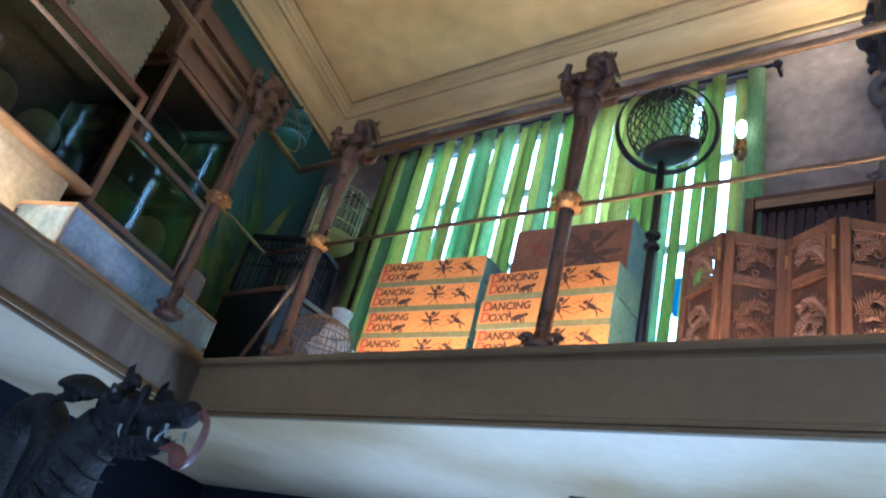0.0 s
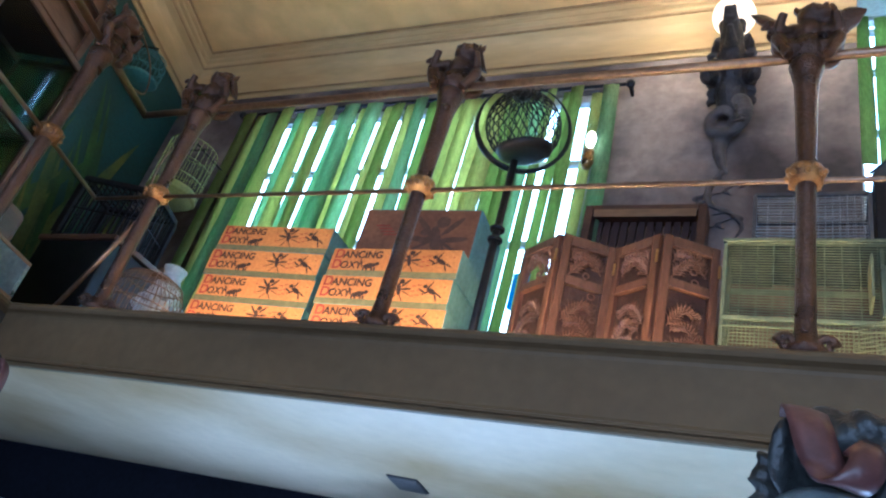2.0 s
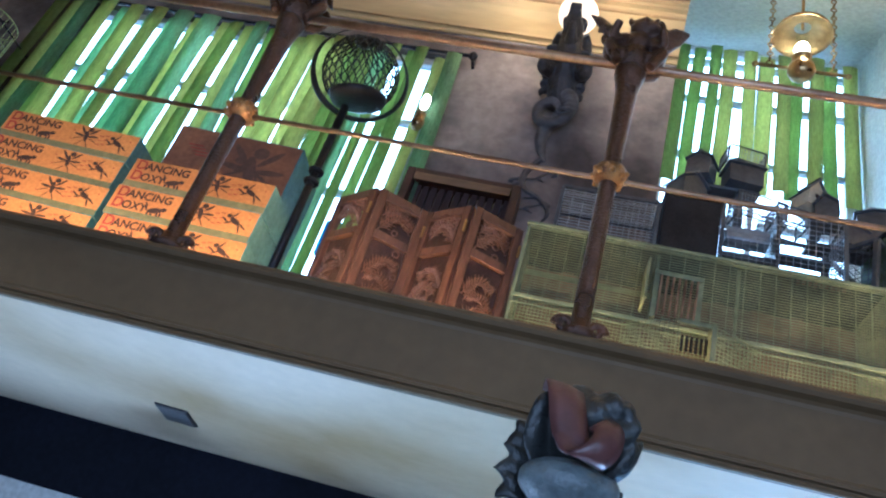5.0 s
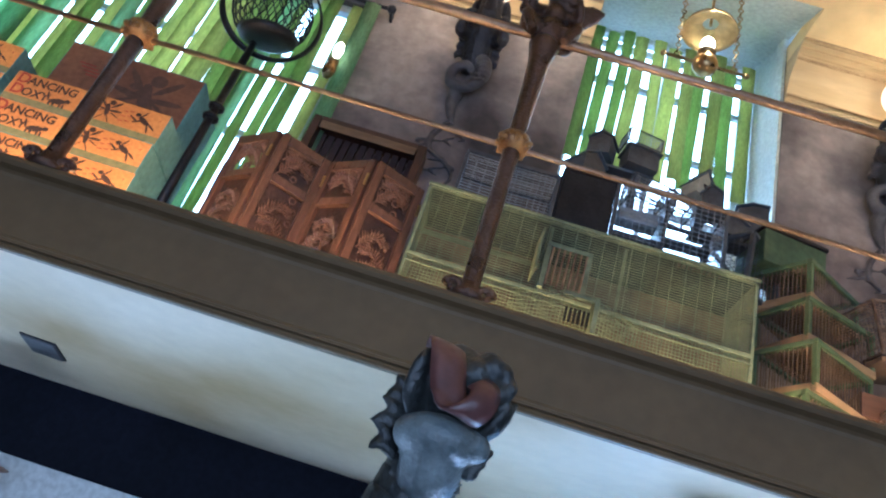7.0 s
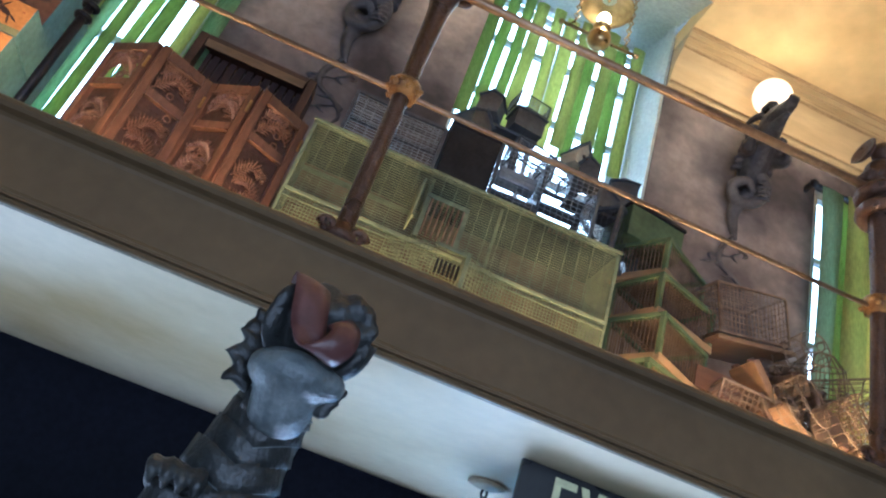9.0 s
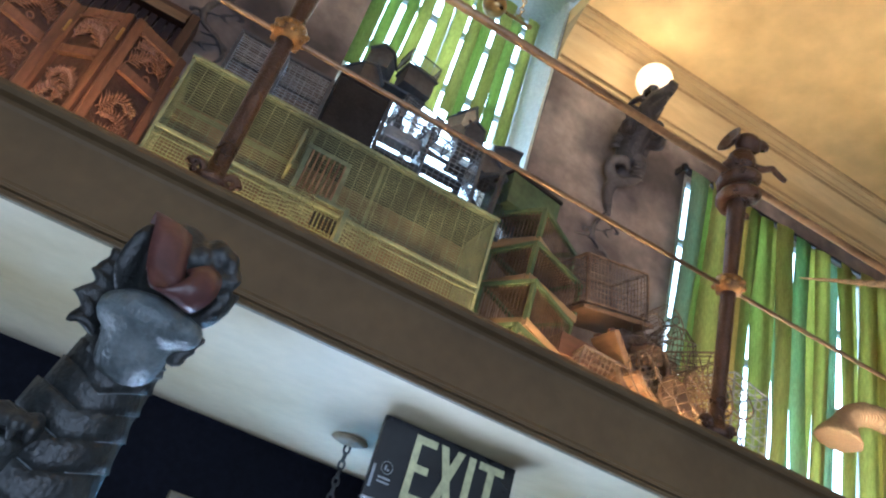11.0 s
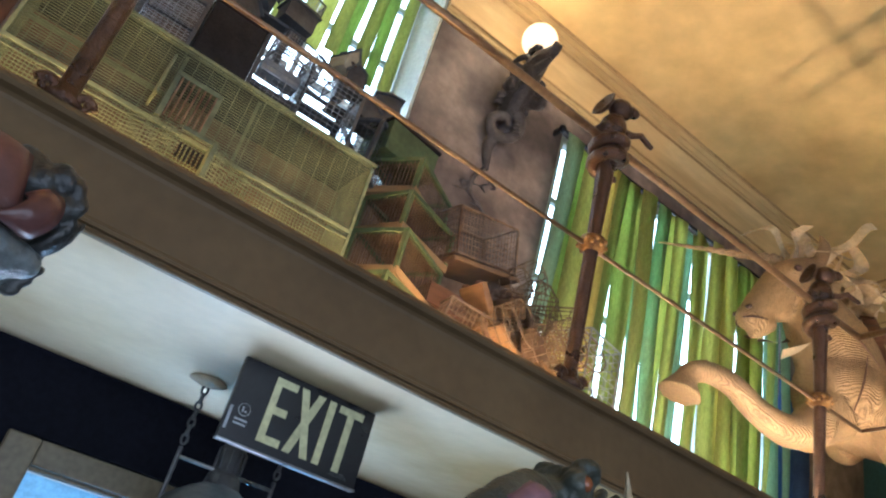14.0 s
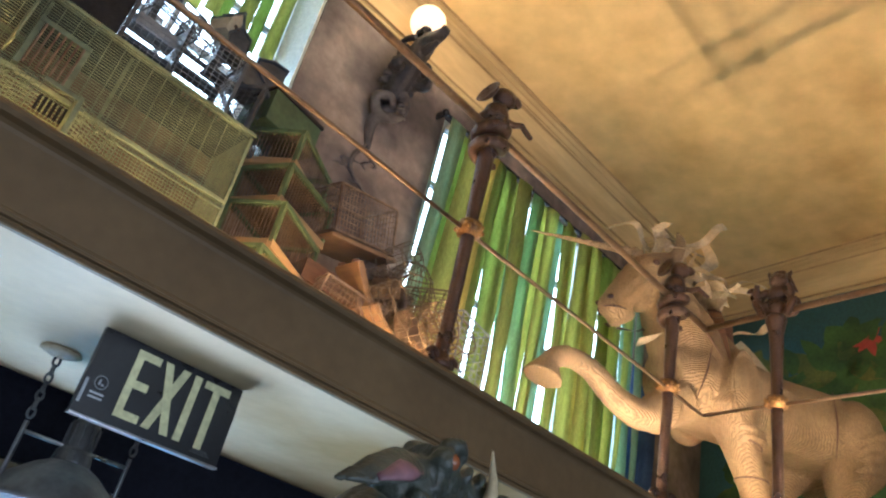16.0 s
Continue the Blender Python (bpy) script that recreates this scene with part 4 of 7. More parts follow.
# ---- carved folding screen ----
def folding_screen():
    t = thing("folding_screen", "small carved teak folding screen with pierced leaf panels", "folding screen")
    nodes = [(-0.755, 1.75), (-0.622, 1.662), (-0.488, 1.742), (-0.352, 1.662), (-0.216, 1.745)]
    H, RAIL = 0.492, 0.352
    for k in range(4):
        a, c = Vector((*nodes[k], 0)), Vector((*nodes[k + 1], 0))
        d = (c - a)
        w, ang = d.length - 0.004, math.atan2(d.y, d.x)
        m = Matrix.Translation((a.x, a.y, DECK)) @ Euler((0, 0, ang)).to_matrix().to_4x4()
        for xx in (0.012, w - 0.012):
            part("stile", box_bm((xx, 0, H / 2), (0.023, 0.020, H), 0.003), M_CARV, t).matrix_world = m
        for zz, hh in ((0.02, 0.04), (RAIL, 0.026), (H - 0.016, 0.032)):
            part("cross_rail", box_bm((w / 2, 0, zz), (w - 0.048, 0.018, hh), 0.003), M_CARV, t).matrix_world = m
            if zz > 0.1:
                part("moulding", box_bm((w / 2, -0.012, zz - hh / 2 - 0.003), (w - 0.048, 0.010, 0.005), 0.0015), M_CARV, t).matrix_world = m
        rnd = random.Random(40 + k)
        for z0, z1 in ((0.042, RAIL - 0.018), (RAIL + 0.018, H - 0.034)):
            b = bmesh.new()
            cx, hw = w / 2, w / 2 - 0.024
            # an arching fern spray from a lower corner, with leaflets on both sides
            fronds = 5 if z0 < 0.1 else 3
            for f in range(fronds):
                e = 1 if (f + k) % 2 else -1
                x0, zs = cx - e * hw * 0.85, z0 + (z1 - z0) * (0.02 + 0.78 * f / fronds)
                bow = curve_pts([(x0, 0, zs), (x0 + e * hw * 0.7, -0.004, zs + 0.05), (x0 + e * hw * 1.55, -0.002, zs + rnd.uniform(0.035, 0.055))], 7)
                tube(b, bow, 0.0026, 5)
                for j in range(1, len(bow) - 1):
                    q, way = bow[j], (bow[j + 1] - bow[j - 1]).normalized()
                    for g in (-1, 1):
                        out = Vector((-way.z, 0, way.x)) * g
                        ln = rnd.uniform(0.017, 0.026) * (1.1 - 0.5 * j / len(bow))
                        tip = q + out * ln + way * ln * 0.75 + Vector((0, rnd.uniform(-0.006, 0.001), 0))
                        tip = Vector((min(max(tip.x, 0.022), w - 0.022), tip.y, min(max(tip.z, z0 - 0.004), z1 + 0.004)))
                        tube(b, [q, q.lerp(tip, 0.5) + Vector((0, -0.005, 0)), tip], [0.0025, 0.0046, 0.0008], 5, flat=0.6)
            for j in range(7 if z0 < 0.1 else 4):
                px, pz = cx + rnd.uniform(-0.8, 0.8) * hw, z0 + (z1 - z0) * rnd.random()
                ring(b, (px, -0.003, pz), rnd.uniform(0.006, 0.010), 0.0024, "y", 9, 4)
            o = part("carved_panel", b, M_CARV, t, "pierced leaf carving")
            o.matrix_world = m
            # dark sheet that stands in for the shade within the pierced carving
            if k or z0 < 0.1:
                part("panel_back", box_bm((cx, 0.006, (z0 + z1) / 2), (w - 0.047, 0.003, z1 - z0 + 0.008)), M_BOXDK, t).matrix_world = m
        for zz in (0.1, 0.42):
            b = bmesh.new()
            tube(b, [(w - 0.001, -0.012, zz - 0.018), (w - 0.001, -0.012, zz + 0.018)], 0.004, 6)
            part("hinge", b, M_BRASS, t).matrix_world = m


folding_screen()

t = thing("wooden_tray_crate", "dark wooden slatted tray crate leaning against the wall", "crate")
m = pose(-0.53, 2.20, 2.78, -4, 0, 0)
b = bmesh.new()
for x in (-0.2, 0.2):
    block(b, (x, 0, 0.27), (0.03, 0.09, 0.54), 0.004)
for z in (0.015, 0.525):
    block(b, (0, 0, z), (0.368, 0.09, 0.03), 0.004)
part("frame", b, M_BOXDK, t).matrix_world = m
for k in range(12):
    part("slat", box_bm((-0.17 + 0.031 * k, 0.02, 0.27), (0.024, 0.008, 0.478), 0.001), M_INK, t).matrix_world = m
part("rush_edge", box_bm((0, -0.045, 0.50), (0.36, 0.004, 0.035), 0.001), M_TRAPW, t).matrix_world = m
part("foot", box_bm((0, 0, -0.225), (0.36, 0.08, 0.449), 0.004), M_WOOD, t).matrix_world = m


# ---- the large green hutch and the cages on it ----
def wire_box(t, m, w, d, h, n, r, wire, frame_r=0.0, frame_mat=None, sides="fblrt", name="wire_panel"):
    """A cage of crossed wires; n wires a metre. Sides: front, back, left, right, top, under."""
    def cnt(v, k):
        return max(2, round(v * k))
    nx = n if not hasattr(n, "__len__") else n[0]
    nz = n if not hasattr(n, "__len__") else n[1]
    quads = {"f": ((-w / 2, -d / 2, 0), (w, 0, 0), (0, 0, h), w, h), "b": ((-w / 2, d / 2, 0), (w, 0, 0), (0, 0, h), w, h),
             "l": ((-w / 2, -d / 2, 0), (0, d, 0), (0, 0, h), d, h), "r": ((w / 2, -d / 2, 0), (0, d, 0), (0, 0, h), d, h),
             "t": ((-w / 2, -d / 2, h), (w, 0, 0), (0, d, 0), w, d), "u": ((-w / 2, -d / 2, 0), (w, 0, 0), (0, d, 0), w, d)}
    for s in sides:
        o, u, v, lu, lv = quads[s]
        b = bmesh.new()
        mesh_panel(b, o, u, v, cnt(lu, nx), cnt(lv, nz), r)
        tagged(part(name, b, wire, t), kind="stuff").matrix_world = m
    if frame_r:
        for a, c in (((0, 0), (1, 0)), ((1, 0), (1, 1)), ((1, 1), (0, 1)), ((0, 1), (0, 0))):
            for zz in (0, h):
                p0 = Vector(((a[0] - 0.5) * w, (a[1] - 0.5) * d, zz))
                p1 = Vector(((c[0] - 0.5) * w, (c[1] - 0.5) * d, zz))
                mid, sz = (p0 + p1) / 2, (p1 - p0)
                s = (max(abs(sz.x), frame_r * 2), max(abs(sz.y), frame_r * 2), frame_r * 2)
                part("frame_bar", box_bm(mid, s, frame_r * 0.3), frame_mat, t).matrix_world = m
            p0 = Vector(((a[0] - 0.5) * w, (a[1] - 0.5) * d, h / 2))
            part("corner_bar", box_bm(p0, (frame_r * 2.1, frame_r * 2.1, h - frame_r * 2), frame_r * 0.3), frame_mat, t).matrix_world = m


t = thing("rabbit_hutch", "long faded green wire-mesh hutch with a small open door", "animal cage")
HW, HD, HH = 0.91, 0.34, 0.495
hm = pose(0.255, 1.875, DECK, 0, 0, 0)
LEDGE = 0.272
wire_box(t, hm, HW, HD, HH, (70, 118), 0.0012, M_GCAGE, 0.0045, M_GCAGE, "lr")
for z0, z1, nx, nz, r in ((0.0, LEDGE, 105, 105, 0.0013), (LEDGE, HH, 26, 128, 0.0015)):
    b = bmesh.new()
    mesh_panel(b, (-HW / 2, -HD / 2, z0), (HW, 0, 0), (0, 0, z1 - z0), round(HW * nx), round((z1 - z0) * nz), r)
    tagged(part("front_mesh", b, M_GCAGE, t), kind="stuff").matrix_world = hm
part("lower_rail", box_bm((0, -HD / 2 - 0.004, LEDGE), (HW, 0.010, 0.012), 0.002), M_GCAGE, t).matrix_world = hm
part("ledge_lip", box_bm((0, -HD / 2 - 0.006, LEDGE - 0.022), (HW, 0.005, 0.005), 0.001), M_GCAGE, t).matrix_world = hm
part("upper_rail", box_bm((-0.275, -HD / 2 + 0.012, 0.355), (0.33, 0.006, 0.012), 0.002), M_GCAGE, t).matrix_world = hm
part("top_board", box_bm((0, 0, HH + 0.004), (HW + 0.012, HD + 0.01, 0.012), 0.002), M_BOARD, t).matrix_world = hm
part("top_lip", box_bm((0, -HD / 2 - 0.009, HH + 0.003), (HW + 0.014, 0.006, 0.010), 0.002), M_GCAGE, t).matrix_world = hm
for x in (-0.105, 0.10):
    part("divider_post", box_bm((x, -HD / 2 + 0.010, (LEDGE + HH) / 2), (0.008, 0.008, HH - LEDGE - 0.02), 0.001), M_GCAGE, t).matrix_world = hm
for k in range(26):
    part("back_plank", box_bm((-HW / 2 + 0.0175 + 0.035 * k, 0.02 + 0.003 * (k % 3), 0.245), (0.0346, 0.010, 0.475), 0.0012), M_PLANK, t).matrix_world = hm
# open hatch in the middle of the front
b = bmesh.new()
for x in (-0.105, 0.005):
    block(b, (x, -HD / 2 - 0.012, 0.345), (0.014, 0.016, 0.125), 0.002)
block(b, (-0.05, -HD / 2 - 0.012, 0.415), (0.124, 0.016, 0.014), 0.002)
hatch = part("hatch_frame", b, M_GCAGE, t)
hatch.matrix_world = hm
for k in range(7):
    b = bmesh.new()
    tube(b, [(-0.095 + 0.015 * k, -HD / 2 - 0.022, 0.29), (-0.093 + 0.015 * k, -HD / 2 - 0.022, 0.405)], 0.003, 5)
    part("hatch_bar", b, M_WIRE, hatch)
part("hatch_door", box_bm((-0.135, -HD / 2 - 0.05, 0.35), (0.006, 0.085, 0.115), 0.002), M_GCAGE, t).matrix_world = hm
# wire wing leaning out at the front
for x0, x1, s in ((-0.17, -0.045, -1), (0.035, 0.16, 1)):
    b = bmesh.new()
    mesh_panel(b, (x0, -HD / 2 - (0.01 if s < 0 else 0.07), 0.16), (x1 - x0, -0.06 if s < 0 else 0.06, 0), (0, 0, 0.10), 12, 9, 0.0014)
    part("wing_mesh", b, M_GCAGE, t).matrix_world = hm
b = bmesh.new()
block(b, (-0.005, -HD / 2 - 0.075, 0.255), (0.085, 0.008, 0.012), 0.002)
block(b, (0.035, -HD / 2 - 0.06, 0.21), (0.012, 0.05, 0.10), 0.002)
part("wing_frame", b, M_GCAGE, t).matrix_world = hm
b = bmesh.new()
for k in range(6):
    tube(b, [(-0.035 + 0.011 * k, -HD / 2 - 0.078, 0.175), (-0.035 + 0.011 * k, -HD / 2 - 0.078, 0.215)], 0.0035, 5)
part("comb_bars", b, M_BLACK, t).matrix_world = hm

TOP = DECK + HH + 0.011


def bird_cage_box(label, m, w, d, h, n, wire, frame_mat, fr=0.005, sides="fblrt", cat="bird cage", r=0.0012):
    t = thing("wire_cage", label, cat, "wire cages on the hutch")
    wire_box(t, m, w, d, h, n, r, wire, fr, frame_mat, sides)
    part("cage_floor", box_bm((0, 0, 0.006), (w - 0.01, d - 0.01, 0.006), 0.001), frame_mat, t).matrix_world = m
    return t


bird_cage_box("low grey barred wire cage on the green hutch", pose(-0.075, 1.80, TOP, 0, 0, 1), 0.125, 0.13, 0.165, (30, 95), M_GREYW, M_OXIDE)
bird_cage_box("low grey barred wire cage on the green hutch", pose(0.068, 1.80, TOP, 0, 0, -2), 0.135, 0.13, 0.165, (60, 95), M_GREYW, M_OXIDE)
t = thing("black_case", "plain matt black case on the green hutch", "case")
part("case_body", box_bm((0.222, 1.80, TOP + 0.1), (0.155, 0.14, 0.20), 0.006), M_BLACK, t)
part("lid", box_bm((0.222, 1.80, TOP + 0.206), (0.159, 0.144, 0.010), 0.003), M_BLACK, t)
t = bird_cage_box("dark-framed two-bay wire cage on the green hutch", pose(0.465, 1.80, TOP, 0, 0, -1), 0.315, 0.14, 0.21, (55, 62), M_GREYW, M_OXIDE, 0.005, "flr", r=0.0011)
for x in (-0.01,):
    part("divider", box_bm((x, 0, 0.105), (0.012, 0.13, 0.2), 0.002), M_OXIDE, t).matrix_world = pose(0.465, 1.80, TOP, 0, 0, -1)
part("perch_board", box_bm((0.07, 0.0, 0.10), (0.14, 0.045, 0.012), 0.003), M_OXIDE, t).matrix_world = pose(0.465, 1.80, TOP, 0, 0, -1)
part("perch_board", box_bm((-0.08, 0.0, 0.075), (0.13, 0.045, 0.012), 0.003), M_OXIDE, t).matrix_world = pose(0.465, 1.80, TOP, 0, 0, -1)
part("egg_tray", box_bm((-0.08, 0.0, 0.145), (0.12, 0.05, 0.045), 0.006), M_GREYW, t).matrix_world = pose(0.465, 1.80, TOP, 0, 0, -1)
bird_cage_box("black braced wire cage turned sideways", pose(0.715, 1.86, TOP, 0, 6, 38), 0.16, 0.15, 0.19, 55, M_OXIDE, M_OXIDE, 0.0065, r=0.0009)
b = bmesh.new()
for k in range(9):
    block(b, (0.50 + 0.014 * k, 1.715, TOP - 0.012 + 0.002 * (k % 3)), (0.007, 0.012, 0.03), 0.001, None)
tagged(part("wooden_comb", b, M_WOOD), "dark wooden toothed strip along the hutch edge", "wooden strip")


def bird_house(m, w, d, h, roof, material, label, hole=True):
    t = thing("bird_house", label, "bird house", "bird houses before the window")
    b = bmesh.new()
    vs = [(-w / 2, 0), (w / 2, 0), (w / 2, h), (0, h + roof), (-w / 2, h)]
    a = [b.verts.new((x, -d / 2, z)) for x, z in vs]
    c = [b.verts.new((x, d / 2, z)) for x, z in vs]
    b.faces.new(a)
    b.faces.new(c[::-1])
    for k in range(5):
        b.faces.new((a[k], a[(k + 1) % 5], c[(k + 1) % 5], c[k]))
    part("body", b, material, t).matrix_world = m
    ln, an = math.hypot(w / 2, roof) + 0.014, math.degrees(math.atan2(roof, w / 2))
    for s in (-1, 1):
        rm = m @ Matrix.Translation((s * w / 4, 0, h + roof / 2 + 0.005)) @ Euler((0, radians(s * an), 0)).to_matrix().to_4x4()
        part("roof_board", box_bm((0, 0, 0), (ln, d + 0.014, 0.005), 0.001), M_OXIDE, t).matrix_world = rm
    if hole:
        b = bmesh.new()
        tube(b, [(0, -d / 2 - 0.002, h * 0.75), (0, -d / 2 + 0.001, h * 0.75)], w * 0.13, 12)
        part("entrance_hole", b, M_INK, t).matrix_world = m
        b = bmesh.new()
        tube(b, [(0, -d / 2 - 0.02, h * 0.45), (0, -d / 2 + 0.002, h * 0.45)], 0.003, 6)
        part("perch", b, M_WOOD, t).matrix_world = m
    return t


SH = TOP + 0.225
# x, y, height, turn, lean, width, depth, wall, gable, paint, entrance
HOUSES = ((0.210, 1.82, SH, 34, 0, 0.090, 0.080, 0.080, 0.032, M_OXIDE, False), (0.245, 1.83, SH + 0.128, -28, 4, 0.072, 0.065, 0.058, 0.022, M_OXIDE, False),
          (0.368, 1.83, SH + 0.118, 8, 0, 0.100, 0.075, 0.062, 0.004, M_OXIDE, False), (0.552, 1.83, SH + 0.080, 26, 6, 0.058, 0.070, 0.050, 0.046, M_BEIGE, True),
          (0.606, 1.81, SH + 0.018, -22, -5, 0.058, 0.060, 0.066, 0.030, M_OXIDE, False), (0.668, 1.85, SH - 0.020, 14, 8, 0.074, 0.070, 0.062, 0.010, M_OXIDE, False),
          (0.752, 1.86, SH + 0.014, -16, -6, 0.086, 0.080, 0.096, 0.010, M_OXIDE, False))
for x, y, z, turn, lean, w, d, h, roof, m, hole in HOUSES:
    bird_house(pose(x, y, z, 0, lean, turn), w, d, h, roof, m, "small bird house with a pale front and round entrance" if hole else "small weathered grey wooden bird house stacked on cages", hole)
for x, y, z, sx, sy, sz in ((0.225, 1.84, SH - 0.008, 0.13, 0.05, 0.014), (0.365, 1.84, SH + 0.040, 0.022, 0.03, 0.155), (0.300, 1.85, SH + 0.112, 0.24, 0.05, 0.010), (0.575, 1.84, SH + 0.030, 0.030, 0.04, 0.084), (0.69, 1.86, SH - 0.028, 0.26, 0.06, 0.012)):
    tagged(part("wooden_block", box_bm((x, y, z), (sx, sy, sz), 0.002), M_OXIDE), "dark wooden block propping the bird houses", "wooden block", "blocks under the bird houses")
for x, z, w, h in ((0.365, SH + 0.205, 0.11, 0.050), (0.415, SH - 0.004, 0.14, 0.085), (0.50, SH + 0.006, 0.09, 0.055)):
    t = thing("wire_basket", "small grey wire basket among bird houses", "wire basket", "wire baskets")
    wire_box(t, pose(x, 1.84, z, 0, 3, 8), w, 0.08, h, 105, 0.001, M_GREYW, 0.002, M_OXIDE, "fblr")


# ---- stack of sage green cages, each turned on the one below ----
def rack_cage(m, w, d, h, label):
    t = thing("barred_cage", label, "animal cage", "stack of barred cages")
    F = 0.014
    for x in (-w / 2, w / 2):
        for y in (-d / 2, d / 2):
            part("corner_post", box_bm((x, y, h / 2), (F, F, h - 0.03), 0.002), M_GFRAME, t).matrix_world = m
    for z, hh in ((0.012, 0.024), (h - 0.007, 0.014)):
        for y in (-d / 2, d / 2):
            part("rail", box_bm((0, y, z), (w + F, F + 0.002, hh), 0.002), M_MIDW if z < 0.02 else M_GFRAME, t).matrix_world = m
        for x in (-w / 2, w / 2):
            part("side_rail", box_bm((x, 0, z), (F + 0.002, d - F - 0.003, hh), 0.002), M_MIDW if z < 0.02 else M_GFRAME, t).matrix_world = m
    part("tray", box_bm((0, 0, 0.027), (w - 0.014, d - 0.014, 0.005), 0.001), M_MIDW, t).matrix_world = m
    b = bmesh.new()
    for k in range(round(w / 0.0125)):
        x = -w / 2 + 0.012 + 0.0125 * k
        for y in (-d / 2, d / 2):
            tube(b, [(x, y, 0.024), (x, y, h - 0.012)], 0.0016, 4, cap=False)
        tube(b, [(x, -d / 2, h - 0.005), (x, d / 2, h - 0.005)], 0.0016, 4, cap=False)
    for k in range(round(d / 0.0125) - 1):
        y = -d / 2 + 0.012 + 0.0125 * k
        for x in (-w / 2, w / 2):
            tube(b, [(x, y, 0.024), (x, y, h - 0.012)], 0.0016, 4, cap=False)
        tube(b, [(-w / 2, y, h - 0.005), (w / 2, y, h - 0.005)], 0.0012, 4, cap=False)
    tagged(part("bars", b, M_WIRE, t), kind="stuff").matrix_world = m
    return t


z = DECK
for k, (x, y, turn, h) in enumerate(((0.895, 1.77, 24, 0.20), (0.905, 1.78, 30, 0.145), (0.915, 1.80, 22, 0.135), (0.90, 1.83, 33, 0.13))):
    rack_cage(pose(x, y, z, 0, 0, turn), 0.235, 0.17, h, "sage green framed barred cage with a wooden tray")
    z += h + 0.002
b = bmesh.new()
block(b, (0, 0, 0.055), (0.20, 0.14, 0.11), 0.004)
t = thing("wooden_box", "dark wooden box on the crooked cage stack", "box")
part("box_body", b, M_GFRAME, t).matrix_world = pose(0.83, 1.84, z, 0, 0, 10)
part("lid", box_bm((0, 0, 0.117), (0.21, 0.15, 0.012), 0.003), M_BLACK, t).matrix_world = pose(0.83, 1.84, z, 0, 0, 10)


# ---- heap of small cages and traps ----
def round_cage(m, r, h, n, wire, label, dome=True, name="round_cage", cat="bird cage", base=None, group=""):
    t = thing(name, label, cat, group)
    b = bmesh.new()
    for k in range(n):
        a = 2 * math.pi * k / n
        pts = [(r * math.cos(a), r * math.sin(a), 0), (r * math.cos(a), r * math.sin(a), h * 0.6)]
        if dome:
            pts += [(r * 0.85 * math.cos(a), r * 0.85 * math.sin(a), h * 0.82), (r * 0.45 * math.cos(a), r * 0.45 * math.sin(a), h * 0.96), (0, 0, h)]
        else:
            pts += [(r * math.cos(a), r * math.sin(a), h)]
        tube(b, pts, 0.0013, 4, cap=False)
    tagged(part("bars", b, wire, t), kind="stuff").matrix_world = m
    for z, rr in ((0.0, r), (h * 0.3, r), (h * 0.6, r)) + (((h * 0.82, r * 0.85),) if dome else ((h, r),)):
        b = bmesh.new()
        ring(b, (0, 0, z), rr, 0.0022, seg=24, minor=5)
        part("hoop", b, wire, t).matrix_world = m
    b = bmesh.new()
    lathe(b, [(0, -0.012), (r * 0.95, -0.012), (r * 1.03, 0), (r, 0.004), (0, -0.004)], seg=24)
    part("base_tray", b, base or wire, t, smooth=True).matrix_world = m
    if dome:
        b = bmesh.new()
        ring(b, (0, 0, h + 0.014), 0.014, 0.002, "y", 14, 5)
        part("hanging_ring", b, wire, t).matrix_world = m
    return t


HEAP = "heap of old cages and traps"
for x, y, z, w, d, h in ((1.17, 1.86, DECK, 0.30, 0.22, 0.30), (1.40, 1.84, DECK, 0.24, 0.20, 0.17)):
    t = thing("wooden_crate", "dark wooden crate under a heap of traps", "crate", "crates under the heap")
    part("crate_body", box_bm((x, y, z + h / 2), (w, d, h), 0.005), M_WOOD, t)
    for k in range(4):
        part("slat", box_bm((x, y - d / 2 - 0.005, z + h * (k + 0.5) / 4), (w + 0.01, 0.008, h / 4 - 0.008), 0.002), M_WOOD, t)
for x, y, z, rx, ry, rz, w, d, h, lab in ((1.165, 1.80, DECK + 0.435, 2, -13, 6, 0.25, 0.16, 0.15, "rusty flat-topped wire trap tilted on the heap"), (1.33, 1.84, DECK + 0.19, 0, 10, -25, 0.19, 0.14, 0.19, "rusty wire trap lying askew in the heap"),
                                          (1.43, 1.74, DECK + 0.19, 10, 26, 15, 0.17, 0.13, 0.12, "rusty wire trap leaning on others"), (1.14, 1.70, DECK + 0.10, 6, 8, -12, 0.20, 0.10, 0.13, "rusty barred wire cage low in the heap")):
    t = thing("wire_trap", lab, "animal trap", HEAP)
    wire_box(t, pose(x, y, z, rx, ry, rz), w, d, h, (70, 55), 0.0012, M_WIRE, 0.0035, M_WIRE, "fblrtu")
